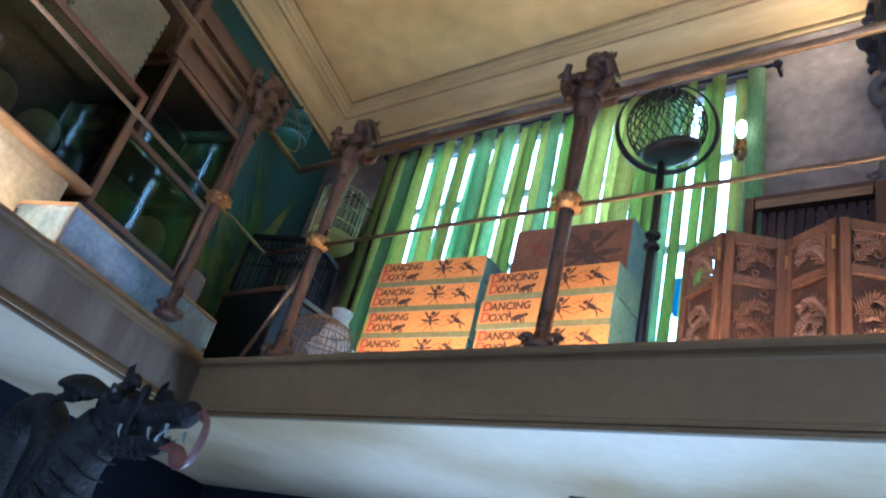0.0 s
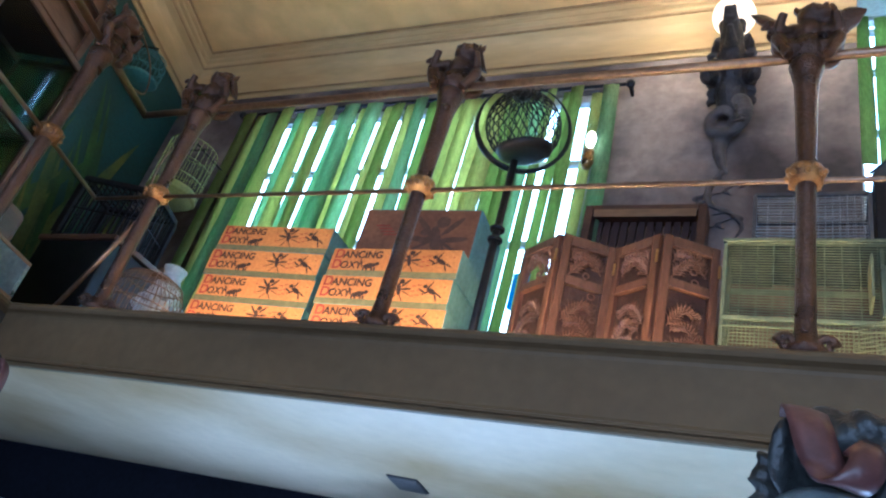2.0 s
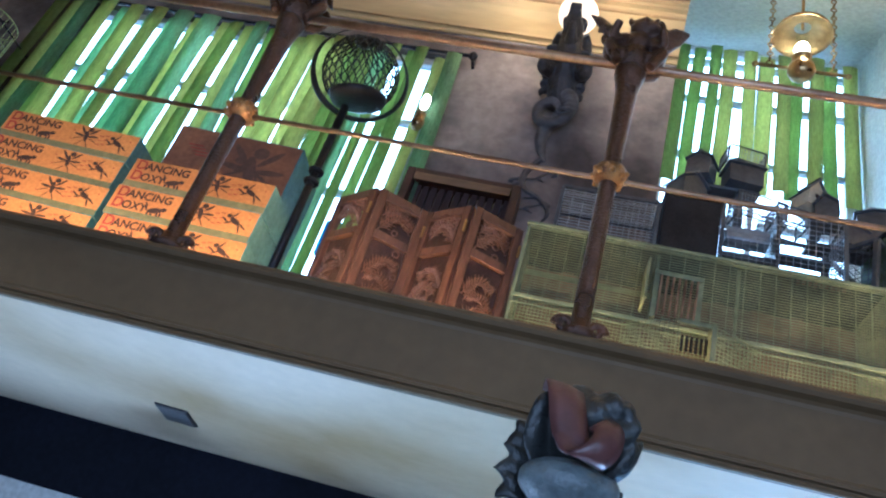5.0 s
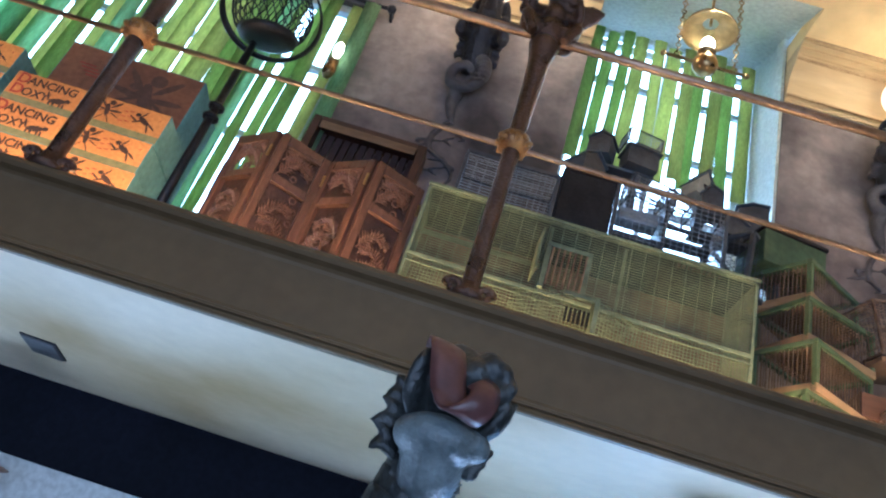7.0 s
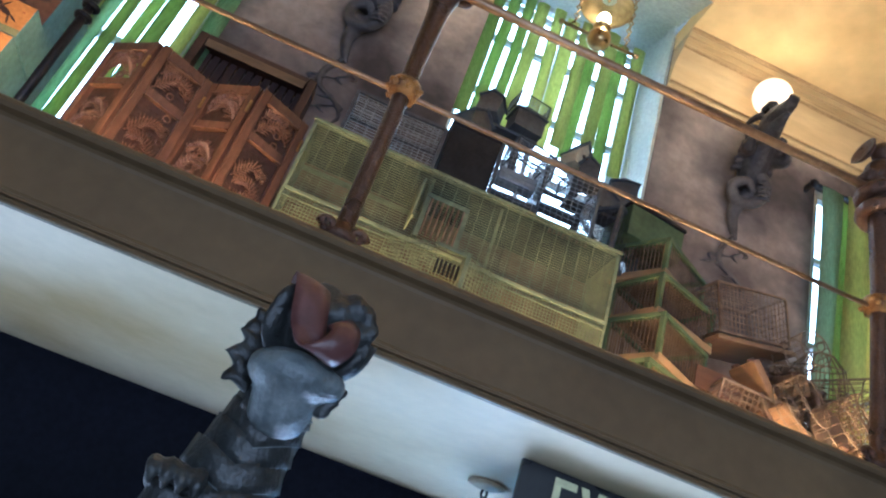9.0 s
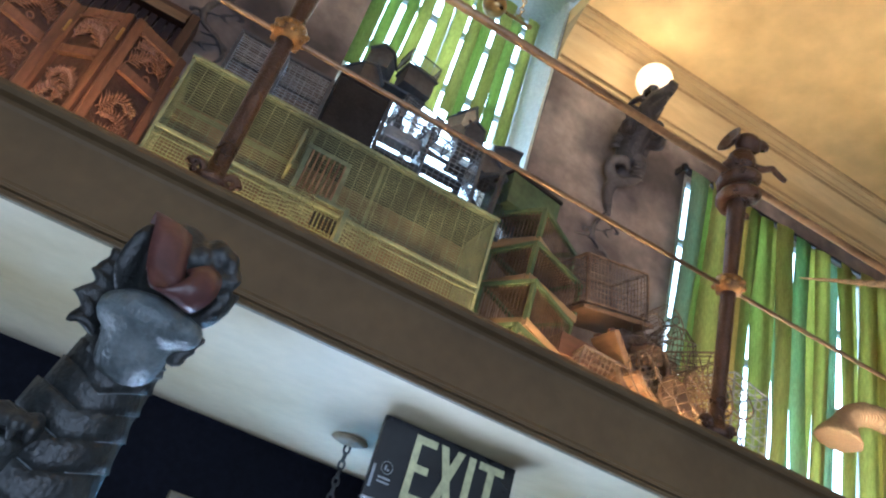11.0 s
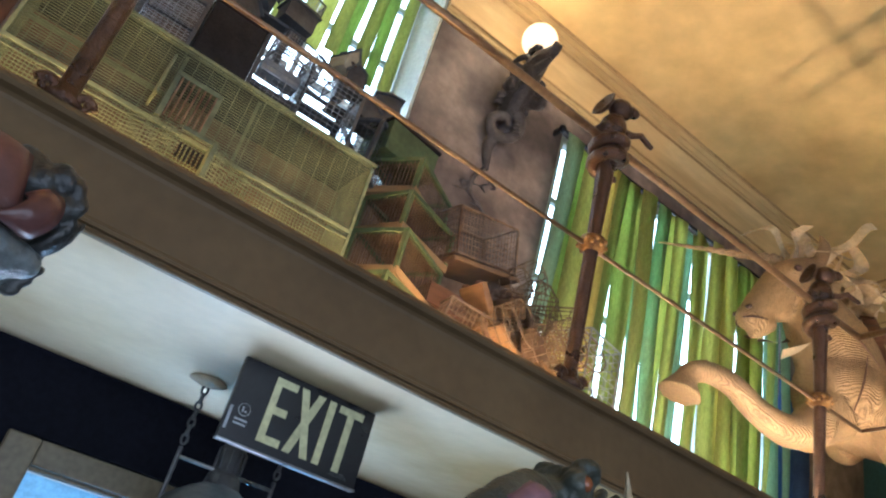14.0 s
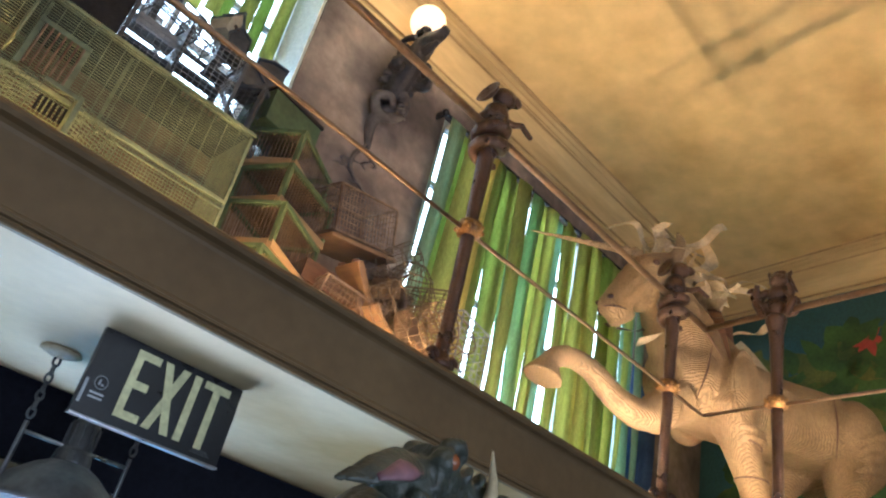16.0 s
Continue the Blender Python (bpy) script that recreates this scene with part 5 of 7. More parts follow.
for x, y, z, rx, ry, rz, s in ((1.185, 1.69, DECK + 0.23, 8, -36, -10, (0.02, 0.13, 0.22)), (1.30, 1.72, DECK + 0.335, 0, -24, 20, (0.08, 0.06, 0.06)), (1.44, 1.68, DECK + 0.15, 4, 22, 10, (0.16, 0.10, 0.014)), (1.24, 1.64, DECK + 0.15, 0, 34, 5, (0.17, 0.1, 0.02)), (1.37, 1.63, DECK + 0.07, 0, 8, 25, (0.16, 0.09, 0.12)),
                               (1.17, 1.80, DECK + 0.418, 2, -13, 6, (0.28, 0.17, 0.014))):
    t = thing("wooden_board", "worn honey-coloured wooden board in the heap", "wooden board", HEAP)
    part("plank", box_bm((0, 0, 0), s, 0.004), M_TRAPW, t).matrix_world = pose(x, y, z, rx, ry, rz)
    for e in (-1, 1):
        part("batten", box_bm((0, e * s[1] * 0.3, s[2] / 2 + 0.004), (s[0] * 0.9, 0.012, 0.008), 0.001), M_WOOD, t).matrix_world = pose(x, y, z, rx, ry, rz)
round_cage(pose(1.345, 1.62, DECK + 0.19, 80, 20, 10), 0.072, 0.13, 18, M_WIRE, "rusty round wire cage lying on its side", False, group=HEAP)
round_cage(pose(1.46, 1.83, DECK + 0.23, 16, -10, 0), 0.085, 0.29, 20, M_WIRE, "rusty domed wire bird cage in the heap", True, group=HEAP)
round_cage(pose(1.30, 1.80, DECK + 0.42, 80, 40, 0), 0.055, 0.15, 16, M_WIRE, "rusty wire tube trap", False, group=HEAP)
for x, y, z, rx, ry, rz, r, h in ((1.22, 1.66, DECK + 0.20, 70, -20, 30, 0.075, 0.10), (1.50, 1.70, DECK + 0.20, 60, 30, -20, 0.080, 0.14), (1.40, 1.76, DECK + 0.33, 75, 10, 60, 0.070, 0.16), (1.28, 1.74, DECK + 0.28, 40, -40, 0, 0.060, 0.09)):
    round_cage(pose(x, y, z, rx, ry, rz), r, h, 20, M_WIRE, "rusty round wire cage tipped over in the heap", False, group=HEAP)
t = thing("wire_cage", "grey open wire cage with a dark water pot", "bird cage", HEAP)
wire_box(t, pose(1.60, 1.70, DECK + 0.085, 0, 0, 14), 0.19, 0.16, 0.27, (28, 34), 0.0016, M_GREYW, 0.0025, M_GREYW, "flrt")
b = bmesh.new()
lathe(b, [(0, 0), (0.022, 0), (0.03, 0.02), (0.028, 0.05), (0.0, 0.052)], (1.55, 1.68, DECK + 0.26), 14)
part("water_pot", b, M_BLACK, t, smooth=True)
b = bmesh.new()
ring(b, (1.62, 1.68, DECK + 0.18), 0.035, 0.004, "y", 18, 6)
part("swing_ring", b, M_GREYW, t)
tagged(part("wooden_plinth", box_bm((1.60, 1.70, DECK + 0.042), (0.30, 0.22, 0.083), 0.004), M_MIDW), "low honey wood plinth under a wire cage", "plinth")


# ---- hanging oil lamp in the window bay ----
def hanging_lamp():
    t = thing("hanging_oil_lamp", "brass hanging oil lamp with glass chimney and round reflector shade", "oil lamp")
    x, y, z = 0.575, 2.0, 3.87
    b = bmesh.new()
    lathe(b, [(0, 0), (0.02, 0.0), (0.04, 0.018), (0.048, 0.04), (0.044, 0.062), (0.026, 0.078), (0.026, 0.10), (0.034, 0.104), (0.034, 0.112), (0, 0.112)], (x, y, z), 20)
    part("font", b, M_BRASS, t, smooth=True)
    b = bmesh.new()
    lathe(b, [(0.026, 0.112), (0.034, 0.145), (0.028, 0.175), (0.021, 0.215), (0.021, 0.265)], (x, y, z), 18)
    c = part("chimney", b, M_GLASS, t, smooth=True)
    c.visible_shadow = False
    b = bmesh.new()
    ball(b, (x, y, z + 0.15), 0.027, (1, 1, 1.4))
    part("flame", b, M_FLAME, t, "bright lit flame", smooth=True)
    b = bmesh.new()
    lathe(b, [(0.03, 0.275), (0.06, 0.270), (0.098, 0.245), (0.106, 0.225), (0.103, 0.224), (0.094, 0.240), (0.058, 0.262), (0.03, 0.267)], (x, y, z), 28)
    part("reflector_shade", b, M_BRASS, t, "round brass reflector", smooth=True)
    b = bmesh.new()
    tube(b, [(x - 0.16, y, z + 0.045), (x + 0.16, y, z + 0.045)], 0.007, 8)
    for s in (-1, 1):
        ball(b, (x + 0.16 * s, y, z + 0.045), 0.012, u=8, v=6)
    part("cross_bar", b, M_BRASS, t, smooth=True)
    for s in (-1, 1):
        b = bmesh.new()
        n = 26
        for k in range(n):
            cc = Vector((x + 0.11 * s, y, z + 0.06 + 0.024 * k))
            ring(b, cc, 0.010, 0.0026, "x" if k % 2 else "y", 10, 4)
        part("chain", b, M_BRASS, t)
    b = bmesh.new()
    tube(b, [(x, y, z + 0.262), (x, y, z + 0.66)], 0.006, 8)
    lathe(b, [(0, 0.66), (0.05, 0.655), (0.055, 0.64), (0.0, 0.635)], (x, y, z), 16)
    part("stem", b, M_BRASS, t)


hanging_lamp()
bulb("oil_lamp_light", (0.575, 1.93, 4.04), 1.5, (1.0, 0.78, 0.45), 0.03)


# ---- dragon brackets with globes ----
def dragon_bracket(x):
    t = thing("dragon_wall_lamp", "dark sculpted dragon wall bracket carrying a lit opal globe", "wall lamp", "dragon wall lamps")
    p = lambda out, side, z: (x + side, WALL_Y - out, z)
    b = bmesh.new()
    # chest, neck and long head that reaches out under the globe
    limb(b, [p(0.03, 0, 3.80), p(0.07, 0, 3.88), p(0.115, 0, 3.96), p(0.15, 0, 4.03), p(0.18, 0, 4.07)], [0.046, 0.058, 0.058, 0.050, 0.044], 14)
    limb(b, [p(0.15, 0, 4.05), p(0.20, 0, 4.078), p(0.255, 0, 4.082), p(0.30, 0, 4.086)], [0.044, 0.044, 0.032, 0.025], 12)
    limb(b, [p(0.18, 0, 4.030), p(0.235, 0, 4.030), p(0.28, 0, 4.042)], [0.030, 0.020, 0.011], 10)
    ball(b, p(0.305, 0, 4.096), 0.021, (1.2, 0.8, 0.9))
    for e in (-1, 1):
        ball(b, p(0.308, 0.014 * e, 4.106), 0.010)
        ball(b, p(0.215, 0.030 * e, 4.112), 0.015)
        limb(b, [p(0.24, 0.030 * e, 4.112), p(0.205, 0.040 * e, 4.128), p(0.165, 0.042 * e, 4.118)], [0.008, 0.014, 0.006], 6)
        limb(b, [p(0.17, 0.045 * e, 4.09), p(0.13, 0.062 * e, 4.085), p(0.10, 0.070 * e, 4.06), p(0.085, 0.060 * e, 4.03)], [0.026, 0.024, 0.018, 0.005], 8, flat=0.6)
        limb(b, [p(0.285, 0.016 * e, 4.072), p(0.288, 0.016 * e, 4.050)], [0.006, 0.002], 5, 3)
        # fore leg with spread claws
        limb(b, [p(0.10, 0.05 * e, 3.94), p(0.155, 0.085 * e, 3.905), p(0.175, 0.080 * e, 3.935), p(0.195, 0.078 * e, 3.925)], [0.038, 0.028, 0.018, 0.014], 8)
        for k in range(4):
            limb(b, [p(0.19, 0.076 * e, 3.925), p(0.210, 0.060 * e + 0.012 * k, 3.935 - 0.004 * k), p(0.222, 0.056 * e + 0.014 * k, 3.915)], [0.009, 0.008, 0.002], 5, 3)
        for k in range(6):
            limb(b, [p(0.06 + 0.018 * k, 0.058 * e, 3.87 + 0.03 * k), p(0.055 + 0.02 * k, 0.082 * e, 3.862 + 0.03 * k), p(0.045 + 0.02 * k, 0.080 * e, 3.845 + 0.03 * k)], [0.018, 0.014, 0.004], 6, 3)
    for k in range(7):
        limb(b, [p(0.05 + 0.022 * k, 0, 3.93 + 0.026 * k), p(0.035 + 0.022 * k, 0, 3.955 + 0.026 * k)], [0.020, 0.004], 6, 3)
    statue("dragon_body", b, M_STONE, "", "", 0.0042, t)
    b = bmesh.new()
    # coiled belly of paler plaster against the wall
    limb(b, [p(0.06, -0.02, 3.86), p(0.085, 0.045, 3.82), p(0.080, 0.050, 3.745), p(0.060, 0.0, 3.70), p(0.050, -0.060, 3.715), p(0.055, -0.070, 3.775), p(0.075, -0.02, 3.80), p(0.07, 0.015, 3.765)], [0.036, 0.032, 0.026, 0.024, 0.024, 0.022, 0.020, 0.012], 12)
    limb(b, [p(0.04, 0.03, 3.84), p(0.03, 0.02, 3.77), p(0.02, -0.02, 3.71)], [0.030, 0.034, 0.020], 10)
    limb(b, [p(0.03, -0.02, 3.72), p(0.02, -0.035, 3.65), p(0.014, -0.02, 3.58), p(0.010, 0.0, 3.54)], [0.034, 0.026, 0.018, 0.006], 10)
    for k in range(5):
        limb(b, [p(0.10, 0.075, 3.81 - 0.022 * k), p(0.118, 0.045, 3.80 - 0.022 * k), p(0.105, 0.01, 3.785 - 0.02 * k)], [0.004, 0.008, 0.004], 6, 4)
    statue("coiled_belly", b, M_COIL, "grey plaster coil", "", 0.0048, t)
    b = bmesh.new()
    limb(b, [p(0.010, -0.01, 3.56), p(0.008, -0.06, 3.47), p(0.006, -0.05, 3.40), p(0.006, 0.02, 3.36), p(0.006, 0.06, 3.30), p(0.004, 0.03, 3.24)], [0.012, 0.015, 0.014, 0.013, 0.010, 0.004], 8, flat=0.7)
    for k in range(9):
        a = 1.3 * k
        limb(b, [p(0.004, -0.03 + 0.06 * math.sin(a), 3.52 - 0.03 * k), p(0.008, -0.03 + 0.09 * math.cos(a), 3.49 - 0.03 * k), p(0.004, -0.05 + 0.10 * math.sin(a + 1), 3.47 - 0.03 * k)], [0.005, 0.010, 0.004], 6, flat=0.7)
    statue("dragon_tail", b, M_COIL, "", "", 0.005, t)
    b = bmesh.new()
    ball(b, p(0.16, 0.0, 4.225), 0.083, u=28, v=18)
    g = part("globe", b, M_GLOBE, t, "glowing opal glass globe", smooth=True)
    g.visible_shadow = False
    b = bmesh.new()
    lathe(b, [(0.0, 0), (0.036, 0), (0.042, 0.012), (0.034, 0.02), (0, 0.02)], p(0.16, 0, 4.136), 18)
    part("globe_holder", b, M_DARKH, t, smooth=True)


dragon_bracket(-0.27)
dragon_bracket(1.44)


# ---- carved unicorn ----
def unicorn():
    t = thing("unicorn_figure", "life-like pale carved wooden unicorn rearing, with paper ribbon mane", "unicorn statue")
    A, N, P = Vector((-0.93, 0.37, 0)), Vector((0.37, 0.93, 0)), Vector((3.1, 1.45, 0))
    W = lambda a, n, z: P + A * a + N * n + Vector((0, 0, z))
    b = bmesh.new()
    # trunk, neck, head
    limb(b, [W(-0.66, 0, 2.98), W(-0.50, 0, 3.00), W(-0.20, 0, 2.99), W(0.10, 0, 2.99), W(0.30, 0, 2.99), W(0.40, 0, 2.97)], [0.14, 0.20, 0.185, 0.20, 0.19, 0.13], 18)
    limb(b, [W(0.18, 0, 3.05), W(0.30, 0, 3.18), W(0.40, 0, 3.32), W(0.45, 0, 3.46)], [0.20, 0.165, 0.125, 0.095], 16)
    limb(b, [W(0.40, 0, 3.50), W(0.52, 0, 3.42), W(0.62, 0, 3.29), W(0.675, 0, 3.21)], [0.085, 0.098, 0.076, 0.062], 14)
    ball(b, W(0.685, 0, 3.20), 0.060, (1, 1, 1))
    ball(b, W(0.640, 0, 3.19), 0.058, (1, 0.95, 1))
    ball(b, W(0.56, 0, 3.29), 0.066, (1, 0.85, 1))
    ball(b, W(0.50, 0, 3.36), 0.085, (1, 0.8, 1))
    limb(b, [W(0.60, 0, 3.21), W(0.66, 0, 3.15), W(0.685, 0, 3.14)], [0.045, 0.038, 0.028], 10)
    for s in (-1, 1):
        limb(b, [W(0.42, 0.06 * s, 3.52), W(0.41, 0.085 * s, 3.60), W(0.44, 0.085 * s, 3.66)], [0.032, 0.028, 0.004], 8)
        ball(b, W(0.545, 0.075 * s, 3.43), 0.026)
        ball(b, W(0.13, 0.145 * s, 2.96), 0.135, (1, 0.72, 1.3))
        ball(b, W(-0.58, 0.12 * s, 2.96), 0.16, (1, 0.8, 1.3))
    # legs: near fore leg stands, far fore leg is raised
    limb(b, [W(0.16, -0.13, 2.92), W(0.09, -0.13, 2.75), W(0.02, -0.13, 2.60), W(0.0, -0.13, 2.46), W(-0.01, -0.13, DECK + 0.03)], [0.115, 0.075, 0.06, 0.045, 0.055], 12)
    limb(b, [W(0.34, -0.05, 2.88), W(0.50, -0.05, 2.76), W(0.64, -0.05, 2.775), W(0.78, -0.05, 2.855), W(0.885, -0.05, 2.875)], [0.105, 0.068, 0.053, 0.046, 0.042], 12)
    limb(b, [W(0.885, -0.05, 2.875), W(0.945, -0.05, 2.85), W(0.97, -0.05, 2.81), W(0.985, -0.05, 2.765), W(0.99, -0.05, 2.745)], [0.046, 0.041, 0.046, 0.074, 0.084], 16)
    for s, d in ((-1, 0.0), (1, 0.12)):
        limb(b, [W(-0.58 + d, 0.13 * s, 2.90), W(-0.50 + d, 0.13 * s, 2.72), W(-0.60 + d, 0.13 * s, 2.56), W(-0.58 + d, 0.13 * s, DECK + 0.03)], [0.15, 0.085, 0.05, 0.055], 12)
    # carved bands on the thigh and upper legs
    for k in range(5):
        limb(b, [W(-0.70 + 0.03 * k, -0.235, 3.02 - 0.055 * k), W(-0.58 + 0.03 * k, -0.262, 2.985 - 0.055 * k), W(-0.47 + 0.02 * k, -0.235, 2.93 - 0.05 * k)], [0.008, 0.019, 0.008], 6)
    for k in range(2):
        c = W(0.10 - 0.02 * k, -0.13, 2.80 - 0.03 * k)
        ring(b, c, 0.098 - 0.008 * k, 0.010, "z", 20, 6)
    ring(b, W(0.44, -0.05, 2.80), 0.090, 0.013, "x", 20, 6)
    for s in (-1, 1):
        ring(b, W(0.13, 0.20 * s, 2.97), 0.125, 0.010, "y", 24, 6, Matrix.Diagonal((1, 1, 1.25)))
    statue("carved_body", b, M_PALEW, "", "", 0.009, t)
    for c, r, tilt in ((W(0.085, -0.13, 2.745), 0.078, 8), (W(0.03, -0.13, 2.62), 0.064, 0), (W(-0.52, -0.13, 2.70), 0.084, -20), (W(-0.58, -0.13, 2.585), 0.056, 0)):
        b = bmesh.new()
        ring(b, c, r, 0.004, "z", 22, 5, Euler((0, radians(tilt), 0)).to_matrix())
        part("carved_seam", b, M_WOOD, t)
    for n0, n1 in (((0.30, -0.185, 3.10), (0.34, -0.150, 2.86)), ((-0.36, -0.200, 3.12), (-0.40, -0.170, 2.84)), ((0.44, -0.095, 3.32), (0.24, -0.192, 3.06))):
        a0, a1 = W(*n0), W(*n1)
        b = bmesh.new()
        limb(b, [a0, a0.lerp(a1, 0.5) - N * 0.016, a1], [0.002, 0.005, 0.002], 5)
        part("carved_seam", b, M_WOOD, t)
    b = bmesh.new()
    base, tip = W(0.56, 0, 3.52), W(1.12, 0, 3.385)
    for k in range(2):
        pts = [base.lerp(tip, j / 40) + Vector((0, 0, 1)) * (0.010 * (1 - j / 40) * math.sin(j * 0.9 + k * math.pi)) + N * (0.010 * (1 - j / 40) * math.cos(j * 0.9 + k * math.pi)) for j in range(41)]
        tube(b, pts, taper([0.017, 0.003], 41), 6)
    part("spiral_horn", b, M_PALEW, t, "twisted pale horn", smooth=True)
    for s in (-1, 1):
        b = bmesh.new()
        ball(b, W(0.548, 0.104 * s, 3.435), 0.015, (1.4, 1, 0.8), u=10, v=8)
        part("eye", b, M_INK, t, smooth=True)
    for s in (-1, 1):
        b = bmesh.new()
        ball(b, W(0.722, 0.042 * s, 3.215), 0.013, (1, 1.2, 0.8), u=8, v=6)
        part("nostril", b, M_INK, t)
        b = bmesh.new()
        limb(b, [W(0.735, 0.022 * s, 3.172), W(0.70, 0.058 * s, 3.172), W(0.645, 0.060 * s, 3.178)], [0.003, 0.005, 0.002], 6, 4)
        part("mouth_line", b, M_INK, t)
    rnd = random.Random(8)
    for k in range(46):
        u = rnd.random()
        a0, z0 = 0.52 - 0.48 * u, 3.56 - 0.30 * u ** 1.3
        p = W(a0, rnd.uniform(-0.09, 0.05), z0 - 0.01)
        up = 1 if k % 3 else -0.6
        ln = rnd.uniform(0.18, 0.42) * (1.0 if up > 0 else 0.9)
        dirv = (A * rnd.uniform(-0.7, 0.55) + N * rnd.uniform(-0.55, 0.2) + Vector((0, 0, up * rnd.uniform(0.3, 1.0)))).normalized()
        side = dirv.cross(Vector((rnd.uniform(-1, 1), rnd.uniform(-1, 1), rnd.uniform(-1, 1)))).normalized()
        nrm = dirv.cross(side)
        w, ph, curl = rnd.uniform(0.016, 0.038), rnd.uniform(0, 6), rnd.uniform(0.03, 0.065)
        b = bmesh.new()
        rows = []
        for j in range(13):
            v = j / 12
            c = p + dirv * ln * v + nrm * curl * 1.3 * math.sin(ph + 7.5 * v) * v + Vector((0, 0, -0.14)) * v * v
            sd = (side + nrm * 0.7 * math.sin(ph + 4 * v)).normalized()
            rows.append((b.verts.new(c - sd * w * (1 - 0.2 * v)), b.verts.new(c + sd * w * (1 - 0.2 * v))))
        for r0, r1 in zip(rows, rows[1:]):
            b.faces.new((r0[0], r0[1], r1[1], r1[0]))
        part("mane_ribbon", b, M_RIB if k % 9 else M_WOOD, t, smooth=True)


unicorn()


# ---- west gallery: tanks, tins and trunks ----
NL = Vector((-0.955, -0.297))
LM = Matrix(((DL.x, NL.x, 0, LC.x), (DL.y, NL.y, 0, LC.y), (0, 0, 1, 0), (0, 0, 0, 1)))  # along the arm, away from the rail, up


def tank(s0, s1, o0, o1, z0, z1, label, wood, rim=0.018, glass=None, group="glass tanks", posts=None):
    t = thing("glass_tank", label, "terrarium", group)
    glass = glass or M_TINT
    for s in (s0, s1):
        for o in (o0, o1):
            part("corner_post", box_bm((s, o, (z0 + z1) / 2), (rim, rim, z1 - z0 - 2 * rim), 0.002), posts or wood, t).matrix_world = LM
    for z in (z0 + rim / 2, z1 - rim / 2):
        for o in (o0, o1):
            part("rail", box_bm(((s0 + s1) / 2, o, z), (s1 - s0 + rim, rim * 1.02, rim), 0.002), wood, t).matrix_world = LM
        for s in (s0, s1):
            part("side_rail", box_bm((s, (o0 + o1) / 2, z), (rim * 1.02, o1 - o0 - rim * 1.03, rim), 0.002), wood, t).matrix_world = LM
    for s in (s0, s1):
        part("side_pane", box_bm((s, (o0 + o1) / 2, (z0 + z1) / 2), (0.004, o1 - o0 - rim, z1 - z0 - 2 * rim)), glass, t).matrix_world = LM
    part("front_pane", box_bm(((s0 + s1) / 2, o0, (z0 + z1) / 2), (s1 - s0 - rim, 0.004, z1 - z0 - 2 * rim)), glass, t).matrix_world = LM
    part("back_board", box_bm(((s0 + s1) / 2, o1 + 0.004, (z0 + z1) / 2), (s1 - s0 - rim, 0.006, z1 - z0 - 2 * rim)), M_BOARD, t).matrix_world = LM
    part("floor_board", box_bm(((s0 + s1) / 2, (o0 + o1) / 2, z0 + 0.004), (s1 - s0 - rim, o1 - o0 - rim, 0.008)), wood, t).matrix_world = LM
    return t


def egg(s, o, z, r):
    b = bmesh.new()
    ball(b, (0, 0, 0), r, (1, 1, 1.12), u=20, v=14)
    tagged(part("speckled_egg", b, M_EGG, None, smooth=True), "large ochre egg in a glass tank", "egg", "large eggs").matrix_world = LM @ Matrix.Translation((s, o, z))


tank(0.0, 0.70, 0.09, 0.30, DECK + 0.03, 2.495, "low glass tank with painted blue-white glare and a honey wood rim", M_MIDW, 0.012, M_FROST, posts=M_STEEL)
tagged(part("tank_plinth", box_bm((0.35, 0.195, DECK + 0.015), (0.70, 0.20, 0.03), 0.003), M_WOOD), "dark plinth under glass tanks", "plinth").matrix_world = LM
tank(0.0, 0.47, 0.36, 0.66, 2.645, 2.965, "brown wood framed glass tank holding an egg", M_WOOD, 0.022)
tagged(part("cabinet_base", box_bm((0.22, 0.50, 2.485), (0.56, 0.32, 0.31), 0.006), M_BLACK), "black cabinet base under a glass tank", "cabinet").matrix_world = LM
tank(-0.11, 0.35, 0.46, 0.74, 2.985, 3.40, "tall dark wood framed glass tank with an egg", M_WOOD, 0.024)
tank(0.50, 1.15, 0.33, 0.66, 2.66, 3.075, "wide brown framed glass case with two eggs", M_WOOD, 0.02)
t = thing("display_cabinet", "cream panelled cabinet with a honey wood top", "cabinet")
part("cabinet_body", box_bm((0.87, 0.50, 2.485), (0.57, 0.36, 0.31), 0.006), M_BEIGE, t).matrix_world = LM
part("cabinet_top", box_bm((0.86, 0.49, 2.648), (0.66, 0.42, 0.016), 0.004), M_MIDW, t).matrix_world = LM
b = bmesh.new()
for k in (0, 1):
    block(b, (0.73 + 0.27 * k, 0.318, 2.485), (0.22, 0.01, 0.24), 0.004)
part("raised_panel", b, M_BEIGE, t).matrix_world = LM
for s, o, z, r in ((0.11, 0.46, 2.745, 0.075), (0.29, 0.56, 3.09, 0.075), (0.69, 0.44, 2.755, 0.068), (0.86, 0.46, 2.76, 0.072)):
    egg(s, o, z, r)
t = thing("tin_trunk", "dented khaki painted tin trunk with riveted edges", "trunk")
part("trunk_body", box_bm((0.68, 0.54, 3.27), (0.34, 0.28, 0.37), 0.012), M_KHAKI, t).matrix_world = LM
part("base_rail", box_bm((0.68, 0.54, 3.087), (0.36, 0.30, 0.018), 0.004), M_MIDW, t).matrix_world = LM
b = bmesh.new()
for k in range(9):
    for s in (0.52, 0.84):
        ball(b, (s, 0.398, 3.12 + 0.035 * k), 0.006, u=6, v=4)
part("rivets", b, M_OXIDE, t).matrix_world = LM
t = thing("tin_trunk", "cream tin trunk with rounded lid edges", "trunk")
